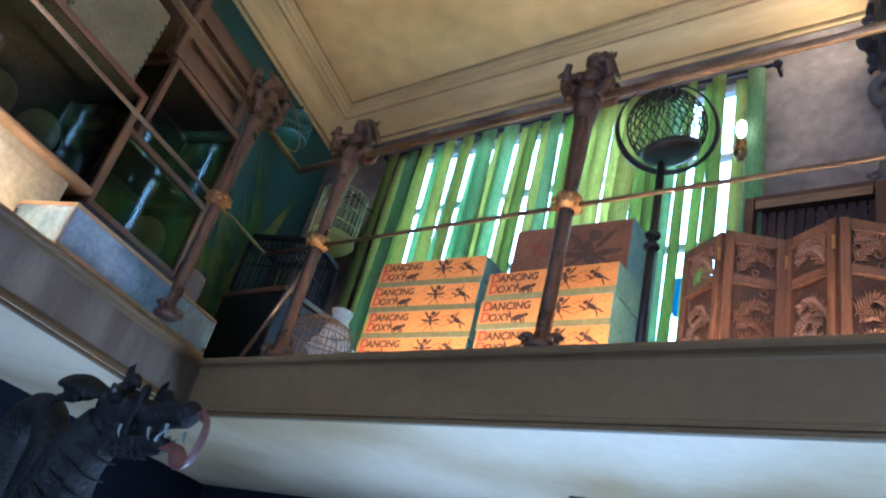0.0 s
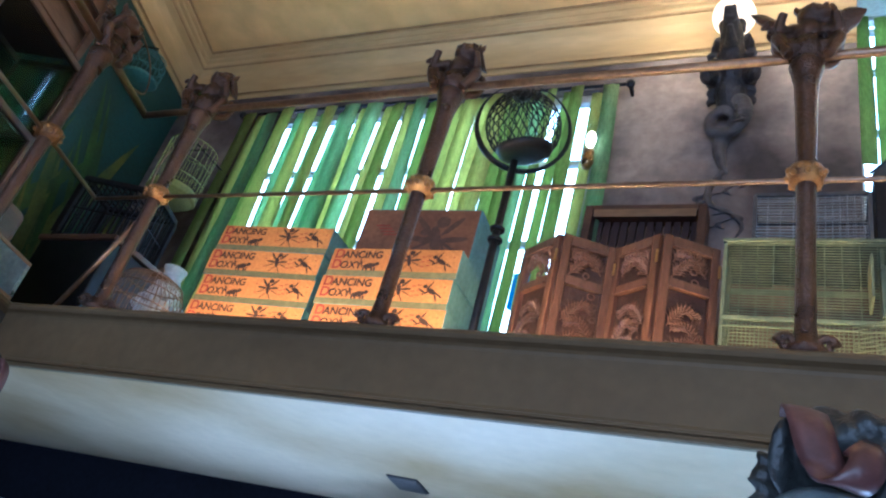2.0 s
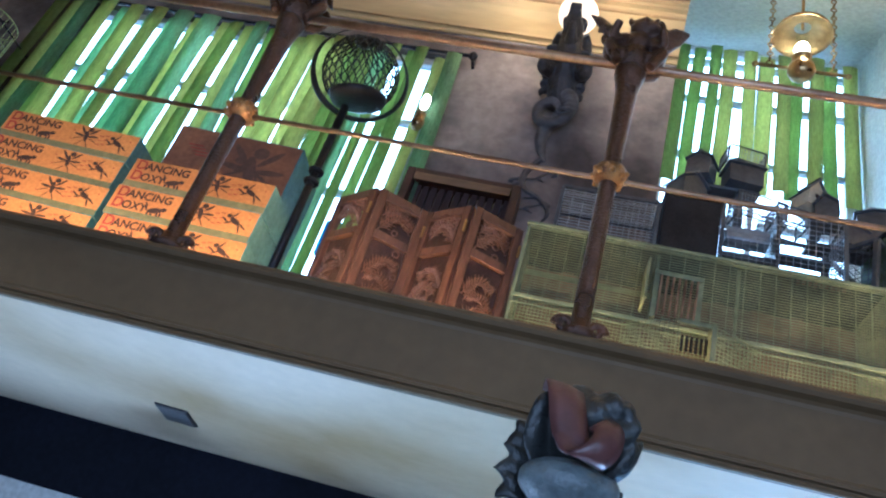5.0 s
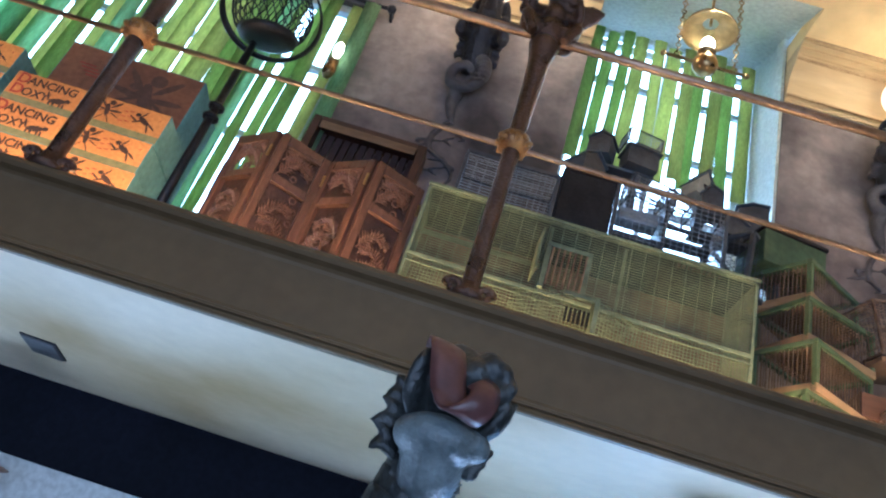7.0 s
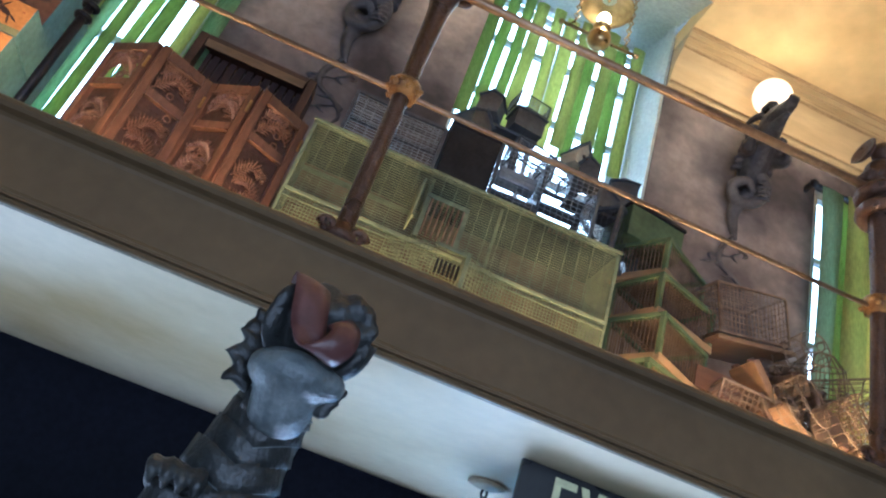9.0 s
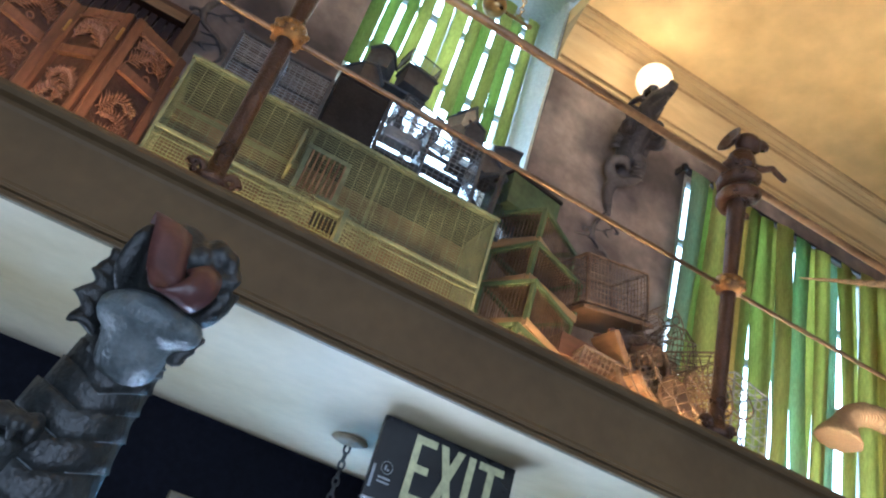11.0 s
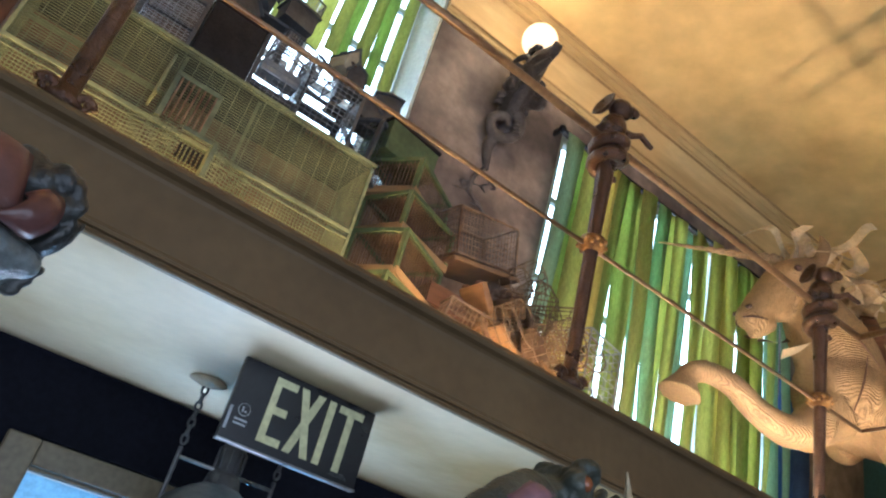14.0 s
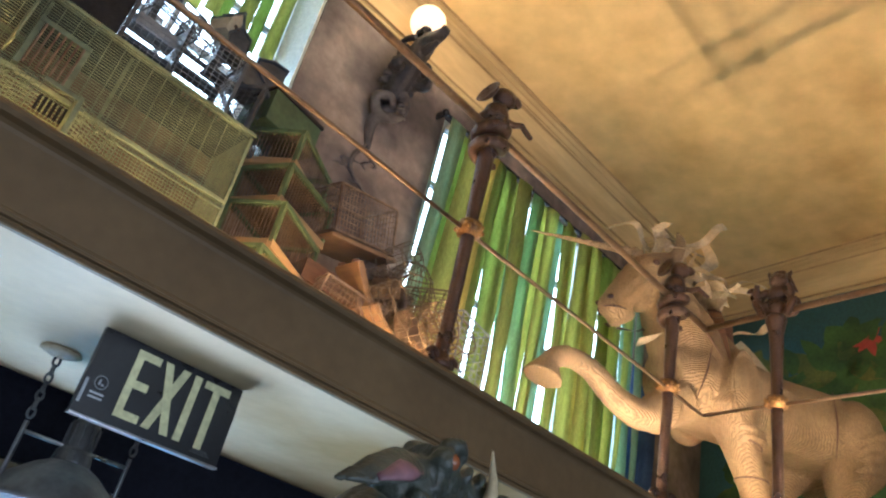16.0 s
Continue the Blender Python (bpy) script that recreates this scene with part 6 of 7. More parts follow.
part("trunk_body", box_bm((1.02, 0.52, 3.25), (0.30, 0.30, 0.33), 0.02), M_KHAKI, t).matrix_world = LM
part("base_rail", box_bm((1.02, 0.52, 3.083), (0.32, 0.32, 0.012), 0.003), M_MIDW, t).matrix_world = LM
t = thing("slatted_crate", "dark slatted wooden crate on a glass tank", "crate")
for k in range(6):
    part("slat", box_bm((0.16, 0.47, 3.44 + 0.055 * k), (0.46, 0.012, 0.038), 0.002), M_WOOD, t).matrix_world = LM @ Matrix.Translation((0, 0.02 * (k % 2), 0))
part("crate_back", box_bm((0.16, 0.62, 3.575), (0.46, 0.25, 0.34), 0.004), M_WOOD, t).matrix_world = LM
for s in (-0.05, 0.37):
    part("batten", box_bm((s, 0.455, 3.575), (0.035, 0.014, 0.34), 0.002), M_WOOD, t).matrix_world = LM
# leather case with straps beside the low tank
t = thing("leather_case", "worn brown leather case with dark straps", "case")
part("case_body", box_bm((-0.07, 0.42, 2.60), (0.13, 0.22, 0.25), 0.03, None), M_WOOD, t).matrix_world = LM
part("case_stand", box_bm((-0.07, 0.42, 2.40), (0.12, 0.2, 0.139), 0.004), M_BLACK, t).matrix_world = LM
for o in (0.36, 0.48):
    part("strap", box_bm((-0.07, o, 2.60), (0.138, 0.02, 0.258), 0.028), M_BLACK, t).matrix_world = LM

# hanging aqua bowl with a wire dome
c = LM @ Vector((-0.66, 0.67, 3.86))
t = round_cage(Matrix.Translation(c), 0.085, 0.17, 22, M_AQUA, "hanging aqua enamel bowl cage with a fine wire dome", True, "hanging_cage", "bird cage", M_AQUA)
b = bmesh.new()
tube(b, [c + Vector((0, 0, 0.195)), c + Vector((0, 0, 0.215)), c + Vector((-0.115, -0.036, 0.215))], 0.004, 6)
part("wall_arm", b, M_BLACK, t)
# lime bird cage
c = Vector((-2.645, 2.03, 3.29))
t = round_cage(pose(c.x, c.y, c.z, 0, 0, 0), 0.115, 0.27, 26, M_MINT, "hanging mint green wire bird cage with a lime tray", False, "hanging_cage", "bird cage", M_LIME)
b = bmesh.new()
tube(b, [c + Vector((0, 0, 0.27)), c + Vector((0, 0, 0.31)), c + Vector((0, 0.285, 0.31))], 0.004, 6)
mesh_panel(b, c + Vector((-0.09, 0, 0.27)), (0.18, 0, 0), (0, 0.001, 0), 1, 1, 0.003)
part("wall_arm", b, M_BLACK, t)
b = bmesh.new()
lathe(b, [(0, -0.05), (0.07, -0.045), (0.108, -0.01), (0.112, 0.03), (0.108, 0.03), (0, -0.03)], c, 24)
part("seed_bowl", b, M_LIME, t, "translucent lime bowl", smooth=True)
# dark cage on a chest in the corner
t = thing("wooden_chest", "black-stained wooden chest in the corner", "chest")
part("chest_body", box_bm((-2.72, 1.98, 2.60), (0.42, 0.40, 0.54), 0.008), M_BLACK, t)
part("chest_lid", box_bm((-2.72, 1.98, 2.883), (0.45, 0.42, 0.025), 0.006), M_WOOD, t)
t = thing("barred_cage", "dark barred wooden bird cage on a black chest", "bird cage")
wire_box(t, pose(-2.76, 1.95, 2.897, 0, 0, 20), 0.34, 0.24, 0.30, (34, 4), 0.004, M_BLACK, 0.012, M_BLACK)
round_cage(pose(-1.985, 1.62, DECK + 0.10), 0.115, 0.19, 34, M_TRAPW, "low domed brown wicker cage on a stand by the railing", True)
tagged(part("cage_stand", box_bm((-1.985, 1.62, DECK + 0.043), (0.2, 0.2, 0.085), 0.004), M_WOOD), "dark wooden stand under a domed cage", "stand")
b = bmesh.new()
lathe(b, [(0, 0), (0.05, 0), (0.075, 0.06), (0.08, 0.14), (0.05, 0.22), (0.035, 0.26), (0.045, 0.30), (0.04, 0.30), (0.0, 0.26)], (-2.16, 1.83, DECK + 0.14), 20)
for k in range(9):
    a = 0.7 * k
    ball(b, (-2.16 + 0.075 * math.cos(a), 1.83 + 0.075 * math.sin(a), DECK + 0.26 + 0.02 * (k % 3)), 0.022, u=8, v=6)
tagged(part("white_jar", b, M_WHITE, None, smooth=True), "white glazed jar with knobbly relief", "jar")
tagged(part("jar_stand", box_bm((-2.16, 1.83, DECK + 0.069), (0.2, 0.2, 0.138), 0.004), M_BLACK), "black stand under a white jar", "stand")
b = bmesh.new()
tube(b, [(-2.12, 1.42, DECK + 0.02), (-1.90, 1.40, WIRE_Z - 0.03)], 0.008, 8)
tagged(part("brace_rod", b, M_RAIL, None, smooth=True), "slanting copper brace rod at the corner post", "brace")
b = bmesh.new()
limb(b, [LM @ Vector((0.30, 0.0, 3.27)), LM @ Vector((0.20, 0.02, 3.34)), LM @ Vector((0.08, 0.02, 3.30)), LM @ Vector((0.05, 0.01, 3.20)), LM @ Vector((0.16, 0.01, 3.15))], [0.003, 0.003, 0.003, 0.003, 0.003], 6)
limb(b, [(-1.89, 1.40, 2.76), (-1.98, 1.42, 2.84), (-2.02, 1.44, 2.98), (-2.01, 1.46, 3.06)], [0.004, 0.004, 0.004, 0.004], 6)
tagged(part("loose_cable", b, M_RAIL, None, smooth=True), "loose curling copper wire on a railing post", "cable")


# ---- painted foliage on the side walls ----
def painted_leaf(bm, m, s, z, ln, w, a, bend=0.0):
    rows = []
    for k in range(7):
        u = k / 6
        cs, cz = s + ln * u * math.cos(a) + bend * u * u * math.sin(a), z + ln * u * math.sin(a) - abs(bend) * u * u
        ww = w * math.sin(math.pi * min(0.08 + 0.92 * u, 1)) * 0.5 + 0.001
        rows.append([bm.verts.new(m @ Vector((cs + e * ww * math.sin(a), 0, cz - e * ww * math.cos(a)))) for e in (-1, 1)])
    for r0, r1 in zip(rows, rows[1:]):
        bm.faces.new((r0[0], r0[1], r1[1], r1[0]))


WM = Matrix(((DL.x, -NL.x, 0, WL.x + 0.955 * 0.003), (DL.y, -NL.y, 0, WL.y + 0.297 * 0.003), (0, 0, 1, 0), (0, 0, 0, 1)))
EN = Vector((-0.989, 0.148))
EM = Matrix(((DR.x, EN.x, 0, WR.x + EN.x * 0.003), (DR.y, EN.y, 0, WR.y + EN.y * 0.003), (0, 0, 1, 0), (0, 0, 0, 1)))
rnd = random.Random(21)
for j, (m, mt, n, spec) in enumerate(((WM, M_LEAF, 60, "frond"), (WM, M_FERN, 60, "frond"), (EM, M_LEAF, 420, "leaf"), (EM, M_FERN, 170, "leaf"), (EM, M_REDF, 60, "flower"))):
    b = bmesh.new()
    for k in range(n):
        lift = Matrix.Translation((0, 0.0005 * ((k + 7 * j) % 12), 0))
        if spec == "frond":
            painted_leaf(b, m @ lift, rnd.uniform(0.05, 2.2), rnd.uniform(2.3, 2.9), rnd.uniform(0.5, 1.15), rnd.uniform(0.04, 0.09), rnd.uniform(1.1, 2.0), rnd.uniform(-0.15, 0.15))
        elif spec == "leaf":
            s = rnd.uniform(0.2, 1.9)
            painted_leaf(b, m @ lift, s, rnd.uniform(2.5, 3.95 - 0.25 * abs(math.sin(3 * s))), rnd.uniform(0.15, 0.32), rnd.uniform(0.08, 0.15), rnd.uniform(-0.6, 3.7), rnd.uniform(-0.05, 0.05))
        else:
            q = k // 6
            s0, z0 = (1.08, 3.84) if q == 0 else (0.9 + 0.27 * q, 3.15 + 0.2 * ((q * 5) % 4))
            painted_leaf(b, m @ lift, s0, z0, 0.10, 0.05, 2 * math.pi * (k % 6) / 6 + 0.2 * q, 0.02)
    tagged(part("painted_flowers" if spec == "flower" else "painted_leaves", b, mt), "flat painted foliage of the wall mural", "mural", kind="stuff")


# ---- under the gallery ----
def pillar(x, y, z):
    t = thing("carved_pillar", "dark carved pillar carrying a sculpted beast", "pillar", "carved pillars")
    b = bmesh.new()
    lathe(b, [(0, 0), (0.13, 0), (0.13, 0.08), (0.10, 0.12), (0.075, 0.2), (0.07, z - 0.1), (0.09, z - 0.03), (0.09, z), (0, z)], (x, y, 0), 20)
    part("column", b, M_DARKH, t, smooth=True)


def beast_front(x, y):
    """A bust that looks out into the room and up: plated neck, wide throat painted pale as if lit from below,
    rolled-out ribbon of a tongue.
    """
    t = thing("beast_bust", "blue-grey sculpted dragon bust with plated neck and rolled-out red tongue", "beast sculpture", "beast busts")
    h = lambda a, out, up: (x + a, y - 0.08 - out, 2.007 + up)
    axis = curve_pts([(x - 0.075, y + 0.16, 1.38), (x - 0.060, y + 0.115, 1.56), (x - 0.040, y + 0.07, 1.74), (x - 0.012, y + 0.035, 1.88), (x + 0.004, y + 0.0, 1.965)], 5)
    girth = taper([0.150, 0.128, 0.096, 0.066, 0.056], len(axis))
    b = bmesh.new()
    tube(b, axis, girth, 20)
    # skull behind the throat, cheeks, lips
    ball(b, h(0.0, -0.085, 0.035), 0.075, (1.15, 1.0, 0.9))
    limb(b, [h(0.0, -0.06, 0.05), h(0.0, 0.0, 0.075), h(0.01, 0.045, 0.095)], [0.070, 0.058, 0.030], 14)
    limb(b, [h(-0.030, -0.02, -0.005), h(-0.050, 0.02, 0.030), h(-0.046, 0.035, 0.075), h(-0.034, 0.03, 0.105)], [0.016, 0.023, 0.020, 0.006], 10, flat=0.5)
    limb(b, [h(0.050, -0.02, -0.010), h(0.076, 0.012, 0.012), h(0.090, 0.018, 0.038), h(0.106, 0.008, 0.062)], [0.020, 0.027, 0.026, 0.004], 10, flat=0.5)
    for k in range(3):
        limb(b, [h(0.052, -0.03, -0.012 - 0.016 * k), h(0.076 - 0.004 * k, -0.012, -0.020 - 0.017 * k), h(0.090 - 0.008 * k, -0.014, -0.012 - 0.022 * k)], [0.020, 0.017, 0.005], 8, 4, flat=0.7)
    # knuckled snout curls
    for a, up, r in ((0.026, 0.092, 0.016), (0.046, 0.108, 0.016), (0.066, 0.098, 0.016), (0.078, 0.078, 0.015), (0.062, 0.066, 0.017), (0.040, 0.070, 0.016)):
        limb(b, [h(a * 0.8, -0.03, up - 0.02), h(a, 0.025, up), h(a + 0.008, 0.045, up - 0.012), h(a + 0.006, 0.040, up - 0.028)], [r, r, r * 0.8, r * 0.4], 8, 4)
    # ragged frills at the left of the jaw
    for k in range(6):
        up = -0.050 + 0.021 * k
        limb(b, [h(-0.052, -0.05, up), h(-0.078, -0.035, up + 0.006), h(-0.104 + 0.006 * abs(k - 2), -0.03, up + (0.012 if k % 2 else -0.010))], [0.018, 0.016, 0.004], 8, 4, flat=0.6)
    # arm and curled claws at the left of the chest
    limb(b, [(x - 0.19, y + 0.05, 1.46), (x - 0.15, y + 0.02, 1.60), (x - 0.105, y - 0.005, 1.71), (x - 0.085, y - 0.03, 1.79)], [0.060, 0.050, 0.036, 0.030], 12)
    for k in range(4):
        a = x - 0.118 + 0.021 * k
        limb(b, [(a, y - 0.02, 1.785), (a - 0.004, y - 0.055, 1.808 + 0.004 * (k % 2)), (a - 0.002, y - 0.075, 1.795), (a, y - 0.070, 1.775)], [0.013, 0.012, 0.010, 0.004], 8, 4)
    # folded wing and shoulder
    limb(b, [(x - 0.30, y + 0.14, 1.40), (x - 0.27, y + 0.10, 1.52), (x - 0.21, y + 0.08, 1.60)], [0.07, 0.06, 0.03], 12, flat=0.5)
    limb(b, [(x + 0.11, y + 0.10, 1.42), (x + 0.10, y + 0.05, 1.56), (x + 0.085, y + 0.035, 1.66)], [0.045, 0.038, 0.012], 10, flat=0.6)
    statue("bust_body", b, M_SLATE, "", "", 0.0042, t)
    # overlapping belly plates, each proud at its paler lower rim
    n = len(axis)
    for k in range(11):
        f = 2.0 + k * (n - 3.6) / 11
        i0 = int(f)
        c = axis[i0].lerp(axis[i0 + 1], f - i0)
        r = girth[i0] + (girth[i0 + 1] - girth[i0]) * (f - i0)
        dz = 0.060 - 0.0025 * k
        b = bmesh.new()
        rows = []
        for u in range(4):
            row = []
            for q in range(13):
                a = radians(-66 + 11 * q)
                rr = (r * (1 - 0.07 * u / 3)) + 0.005 * (1 - u / 3)
                dip = 0.030 * (1 - abs(math.sin(a)) * 1.15)
                row.append(b.verts.new((c.x + rr * math.sin(a), c.y - rr * math.cos(a) - 0.016 * u / 3, c.z - dip + dz * u / 3)))
            rows.append(row)
        rim = [v.co.copy() for v in rows[0]]
        for r0, r1 in zip(rows, rows[1:]):
            for q in range(12):
                b.faces.new((r0[q], r0[q + 1], r1[q + 1], r1[q]))
        plate = part("neck_plate", b, M_SLATE, t, smooth=True)
        plate.modifiers.new("thick", "SOLIDIFY").thickness = 0.004
        b = bmesh.new()
        tube(b, rim, taper([0.001, 0.0024, 0.0028, 0.0024, 0.001], 13), 5)
        part("plate_rim", b, M_EDGE, plate, smooth=True)
    # wide throat with folds
    b = bmesh.new()
    ball(b, h(0.004, 0.0, -0.026), 0.058, (1.22, 0.95, 0.66))
    ball(b, h(0.052, 0.006, -0.022), 0.030, (1.1, 1, 0.85))
    limb(b, [h(0.004, -0.015, -0.035), h(0.006, -0.03, -0.058), h(0.004, -0.055, -0.080)], [0.053, 0.050, 0.046], 16)
    statue("throat", b, M_CHIN, "blue-grey folded throat, painted pale as if lit from below", "", 0.0042, t)
    for k in range(7):
        b = bmesh.new()
        up = -0.034 - 0.0105 * k
        limb(b, [h(-0.056 + 0.002 * k, -0.035 - 0.004 * k, up + 0.020), h(-0.02, 0.026 - 0.008 * k, up + 0.002), h(0.03, 0.024 - 0.008 * k, up + 0.002), h(0.058, -0.03 - 0.004 * k, up + 0.022)], [0.002, 0.0048, 0.0048, 0.002], 8, 5)
        part("throat_fold", b, M_CHIN, t, smooth=True)
    # ribbon tongue: out of the mouth, down over the lip and curled up to its tip
    b = bmesh.new()
    way = curve_pts([h(-0.026, 0.010, 0.112), h(-0.024, 0.042, 0.114), h(-0.016, 0.066, 0.082), h(-0.006, 0.072, 0.040), h(0.008, 0.074, 0.006), h(0.026, 0.082, -0.002), h(0.044, 0.086, 0.016), h(0.048, 0.080, 0.040), h(0.036, 0.072, 0.050)], 6)
    rows = []
    for q, v in enumerate(way):
        u = q / (len(way) - 1)
        w = 0.030 * (1 - 0.35 * max(u - 0.6, 0) / 0.4)
        side = Vector((0.96, 0.05, -0.12)) if u < 0.45 else Vector((0.96 - 1.1 * (u - 0.45), 0.25, -0.25 + 1.2 * (u - 0.45))).normalized()
        rows.append([b.verts.new(v + side * w * e + Vector((0, 0.006 * e * e, 0))) for e in (-1, -0.5, 0, 0.5, 1)])
    for r0, r1 in zip(rows, rows[1:]):
        for q in range(4):
            b.faces.new((r0[q], r0[q + 1], r1[q + 1], r1[q]))
    part("tongue", b, M_TONGUE, t, "dull red rolled tongue", smooth=True).modifiers.new("thick", "SOLIDIFY").thickness = 0.006


def beast_side(x, y, z, f, s, hide, label, tusk=False, eye=None):
    """A long-snouted beast head in profile that faces f (+1: +x), scaled by s."""
    t = thing("beast_bust", label, "beast sculpture", "beast busts")
    p = lambda a, n, h: (x + f * a * s, y + n * s, z + h * s)
    b = bmesh.new()
    if tusk:
        limb(b, [p(-0.75, 0.1, -1.05), p(-0.60, 0.05, -0.74), p(-0.40, 0, -0.46), p(-0.12, 0, -0.15)], [0.24 * s, 0.21 * s, 0.18 * s, 0.13 * s], 16)
        ball(b, p(-0.02, 0, -0.015), 0.125 * s, (1.1, 0.9, 0.95))
    else:
        limb(b, [p(-0.50, 0.1, -0.80), p(-0.42, 0.05, -0.48), p(-0.30, 0, -0.22), p(-0.14, 0, -0.03)], [0.21 * s, 0.175 * s, 0.145 * s, 0.12 * s], 16)
        ball(b, p(-0.06, 0, 0.035), 0.130 * s, (1.15, 0.85, 0.9))
    limb(b, [p(0.0, 0, 0.03), p(0.20, 0, 0.02), p(0.36, 0, 0.025), p(0.46, 0, 0.03)], [0.13 * s, 0.085 * s, 0.07 * s, 0.075 * s] if tusk else [0.10 * s, 0.068 * s, 0.055 * s, 0.058 * s], 14)
    ball(b, p(0.47, 0, 0.045), (0.07 if tusk else 0.055) * s, (0.8, 1, 0.95))
    limb(b, [p(-0.02, 0, -0.08), p(0.16, 0, -0.105), p(0.34, 0, -0.11), p(0.40, 0, -0.095)], [0.085 * s, 0.06 * s, 0.042 * s, 0.025 * s], 12)
    for e in (-1, 1):
        limb(b, [p(-0.08, 0.09 * e, 0.04), p(-0.18, 0.14 * e, 0.01), p(-0.30, 0.15 * e, -0.05), p(-0.43, 0.13 * e, -0.115)] if tusk and e < 0 else [p(-0.03, 0.08, 0.02), p(-0.08, 0.13, -0.04), p(-0.12, 0.15, -0.10), p(-0.14, 0.15, -0.14)] if tusk else [p(-0.10, 0.10 * e, 0.08), p(-0.26, 0.15 * e, 0.12), p(-0.40, 0.16 * e, 0.13), p(-0.47, 0.15 * e, 0.10)], [0.05 * s, 0.075 * s, 0.06 * s, 0.012 * s], 10, flat=0.4)
        ball(b, p(0.02, 0.105 * e, 0.085), 0.05 * s)
        limb(b, [p(0.02, 0.09 * e, 0.14), p(0.09, 0.10 * e, 0.16), p(0.14, 0.09 * e, 0.12)], [0.03 * s, 0.032 * s, 0.012 * s], 8)
    for k in range(0 if tusk else 4):
        limb(b, [p(-0.20 - 0.06 * k, 0, 0.12 - 0.05 * k - 0.012 * k * k), p(-0.27 - 0.06 * k, 0, 0.19 - 0.05 * k - 0.012 * k * k)], [0.045 * s, 0.008 * s], 8, 4)
    if not tusk:
        limb(b, [p(-0.66, 0.04, -0.62), p(-0.62, 0.03, -0.30), p(-0.72, 0.02, -0.05), p(-0.92, 0.02, 0.04), p(-1.10, 0.02, -0.12), p(-1.12, 0.02, -0.45)], [0.10 * s, 0.095 * s, 0.095 * s, 0.095 * s, 0.10 * s, 0.11 * s], 14)
    if not tusk:
        for e in (-1, 1):
            limb(b, [p(0.06, 0.08 * e, 0.12), p(0.02, 0.10 * e, 0.20), p(0.05, 0.10 * e, 0.25)], [0.030 * s, 0.022 * s, 0.004 * s], 8)
            limb(b, [p(0.16, 0.07 * e, 0.05), p(0.20, 0.085 * e, 0.12), p(0.18, 0.085 * e, -0.10)], [0.022 * s, 0.026 * s, 0.014 * s], 8)
            for k in range(3):
                limb(b, [p(-0.16 - 0.07 * k, 0.13 * e, 0.05), p(-0.24 - 0.08 * k, 0.16 * e, 0.10 - 0.03 * k), p(-0.34 - 0.06 * k, 0.17 * e, 0.06 - 0.05 * k)], [0.04 * s, 0.035 * s, 0.005 * s], 8, flat=0.6)
        for k in range(6):
            limb(b, [p(0.02 + 0.06 * k, -0.07, -0.15), p(0.03 + 0.06 * k, -0.05, -0.19), p(0.05 + 0.06 * k, -0.03, -0.17)], [0.012 * s, 0.014 * s, 0.004 * s], 6, 4)
    else:
        for k in range(4):
            limb(b, [p(0.10 + 0.07 * k, -0.085, 0.07), p(0.12 + 0.07 * k, -0.07, 0.11), p(0.15 + 0.07 * k, 0.02, 0.10)], [0.014 * s, 0.020 * s, 0.010 * s], 8, 4)
        limb(b, [p(-0.10, -0.12, -0.06), p(0.0, -0.13, -0.10), p(0.10, -0.11, -0.12)], [0.03 * s, 0.045 * s, 0.02 * s], 8)
    statue("bust_body", b, hide, "", "", 0.005, t)
    for k in range(7):
        u = k / 6
        cx, ch = (-0.62 + 0.44 * u, -0.78 + 0.55 * u) if tusk else (-0.45 + 0.27 * u, -0.60 + 0.48 * u)
        r = (0.222 - 0.07 * u) if tusk else (0.186 - 0.055 * u)
        b = bmesh.new()
        rim = [p(cx + 0.80 * r * math.cos(a), 0.03 - r * math.sin(a), ch - 0.60 * r * math.cos(a)) for a in (radians(-25 + 13 * q) for q in range(11))]
        tube(b, rim, taper([0.004 * s, 0.010 * s, 0.012 * s, 0.004 * s], 11), 6)
        part("neck_ridge", b, hide, t, smooth=True)
    for a, n, h, ln in ((0.30, 0.055, -0.05, -0.055), (0.41, 0.05, -0.03, -0.055), (0.36, 0.04, -0.105, 0.045), (0.10, 0.075, -0.05, -0.06)):
        for e in (-1, 1):
            b = bmesh.new()
            limb(b, [p(a, n * e, h), p(a + 0.01, n * e, h + ln * 0.6), p(a + 0.03, n * e, h + ln)], [0.010 * s, 0.007 * s, 0.0015 * s], 6, 4)
            part("fang", b, M_BONE if tusk else M_CHIN, t, smooth=True)
    for e in (-1, 1):
        b = bmesh.new()
        ball(b, p(0.035, 0.13 * e, 0.088), 0.030 * s, u=12, v=8)
        part("eye", b, eye or M_EYE, t, "dull dark eye" if eye else "amber slit eye", smooth=True)
        b = bmesh.new()
        limb(b, [p(-0.12, 0.15 * e, 0.01), p(-0.21, 0.180 * e, -0.02), p(-0.31, 0.185 * e, -0.075)] if tusk and e < 0 else [p(-0.05, 0.12, 0.0), p(-0.09, 0.165, -0.05), p(-0.12, 0.185, -0.10)] if tusk else [p(-0.14, 0.125 * e, 0.085), p(-0.26, 0.185 * e, 0.105), p(-0.37, 0.195 * e, 0.115)], [0.022 * s, 0.044 * s, 0.014 * s], 10, flat=0.45)
        part("ear_lining", b, M_PINK if tusk else hide, t, "dusky pink inner ear" if tusk else "", smooth=True)
        if tusk:
            b = bmesh.new()
            limb(b, [p(0.22, 0.09 * e, -0.08), p(0.27, 0.12 * e, 0.04), p(0.24, 0.12 * e, 0.20)], [0.032 * s, 0.026 * s, 0.003 * s], 8)
            part("tusk", b, M_BONE, t, "pale curved tusk", smooth=True)
    b = bmesh.new()
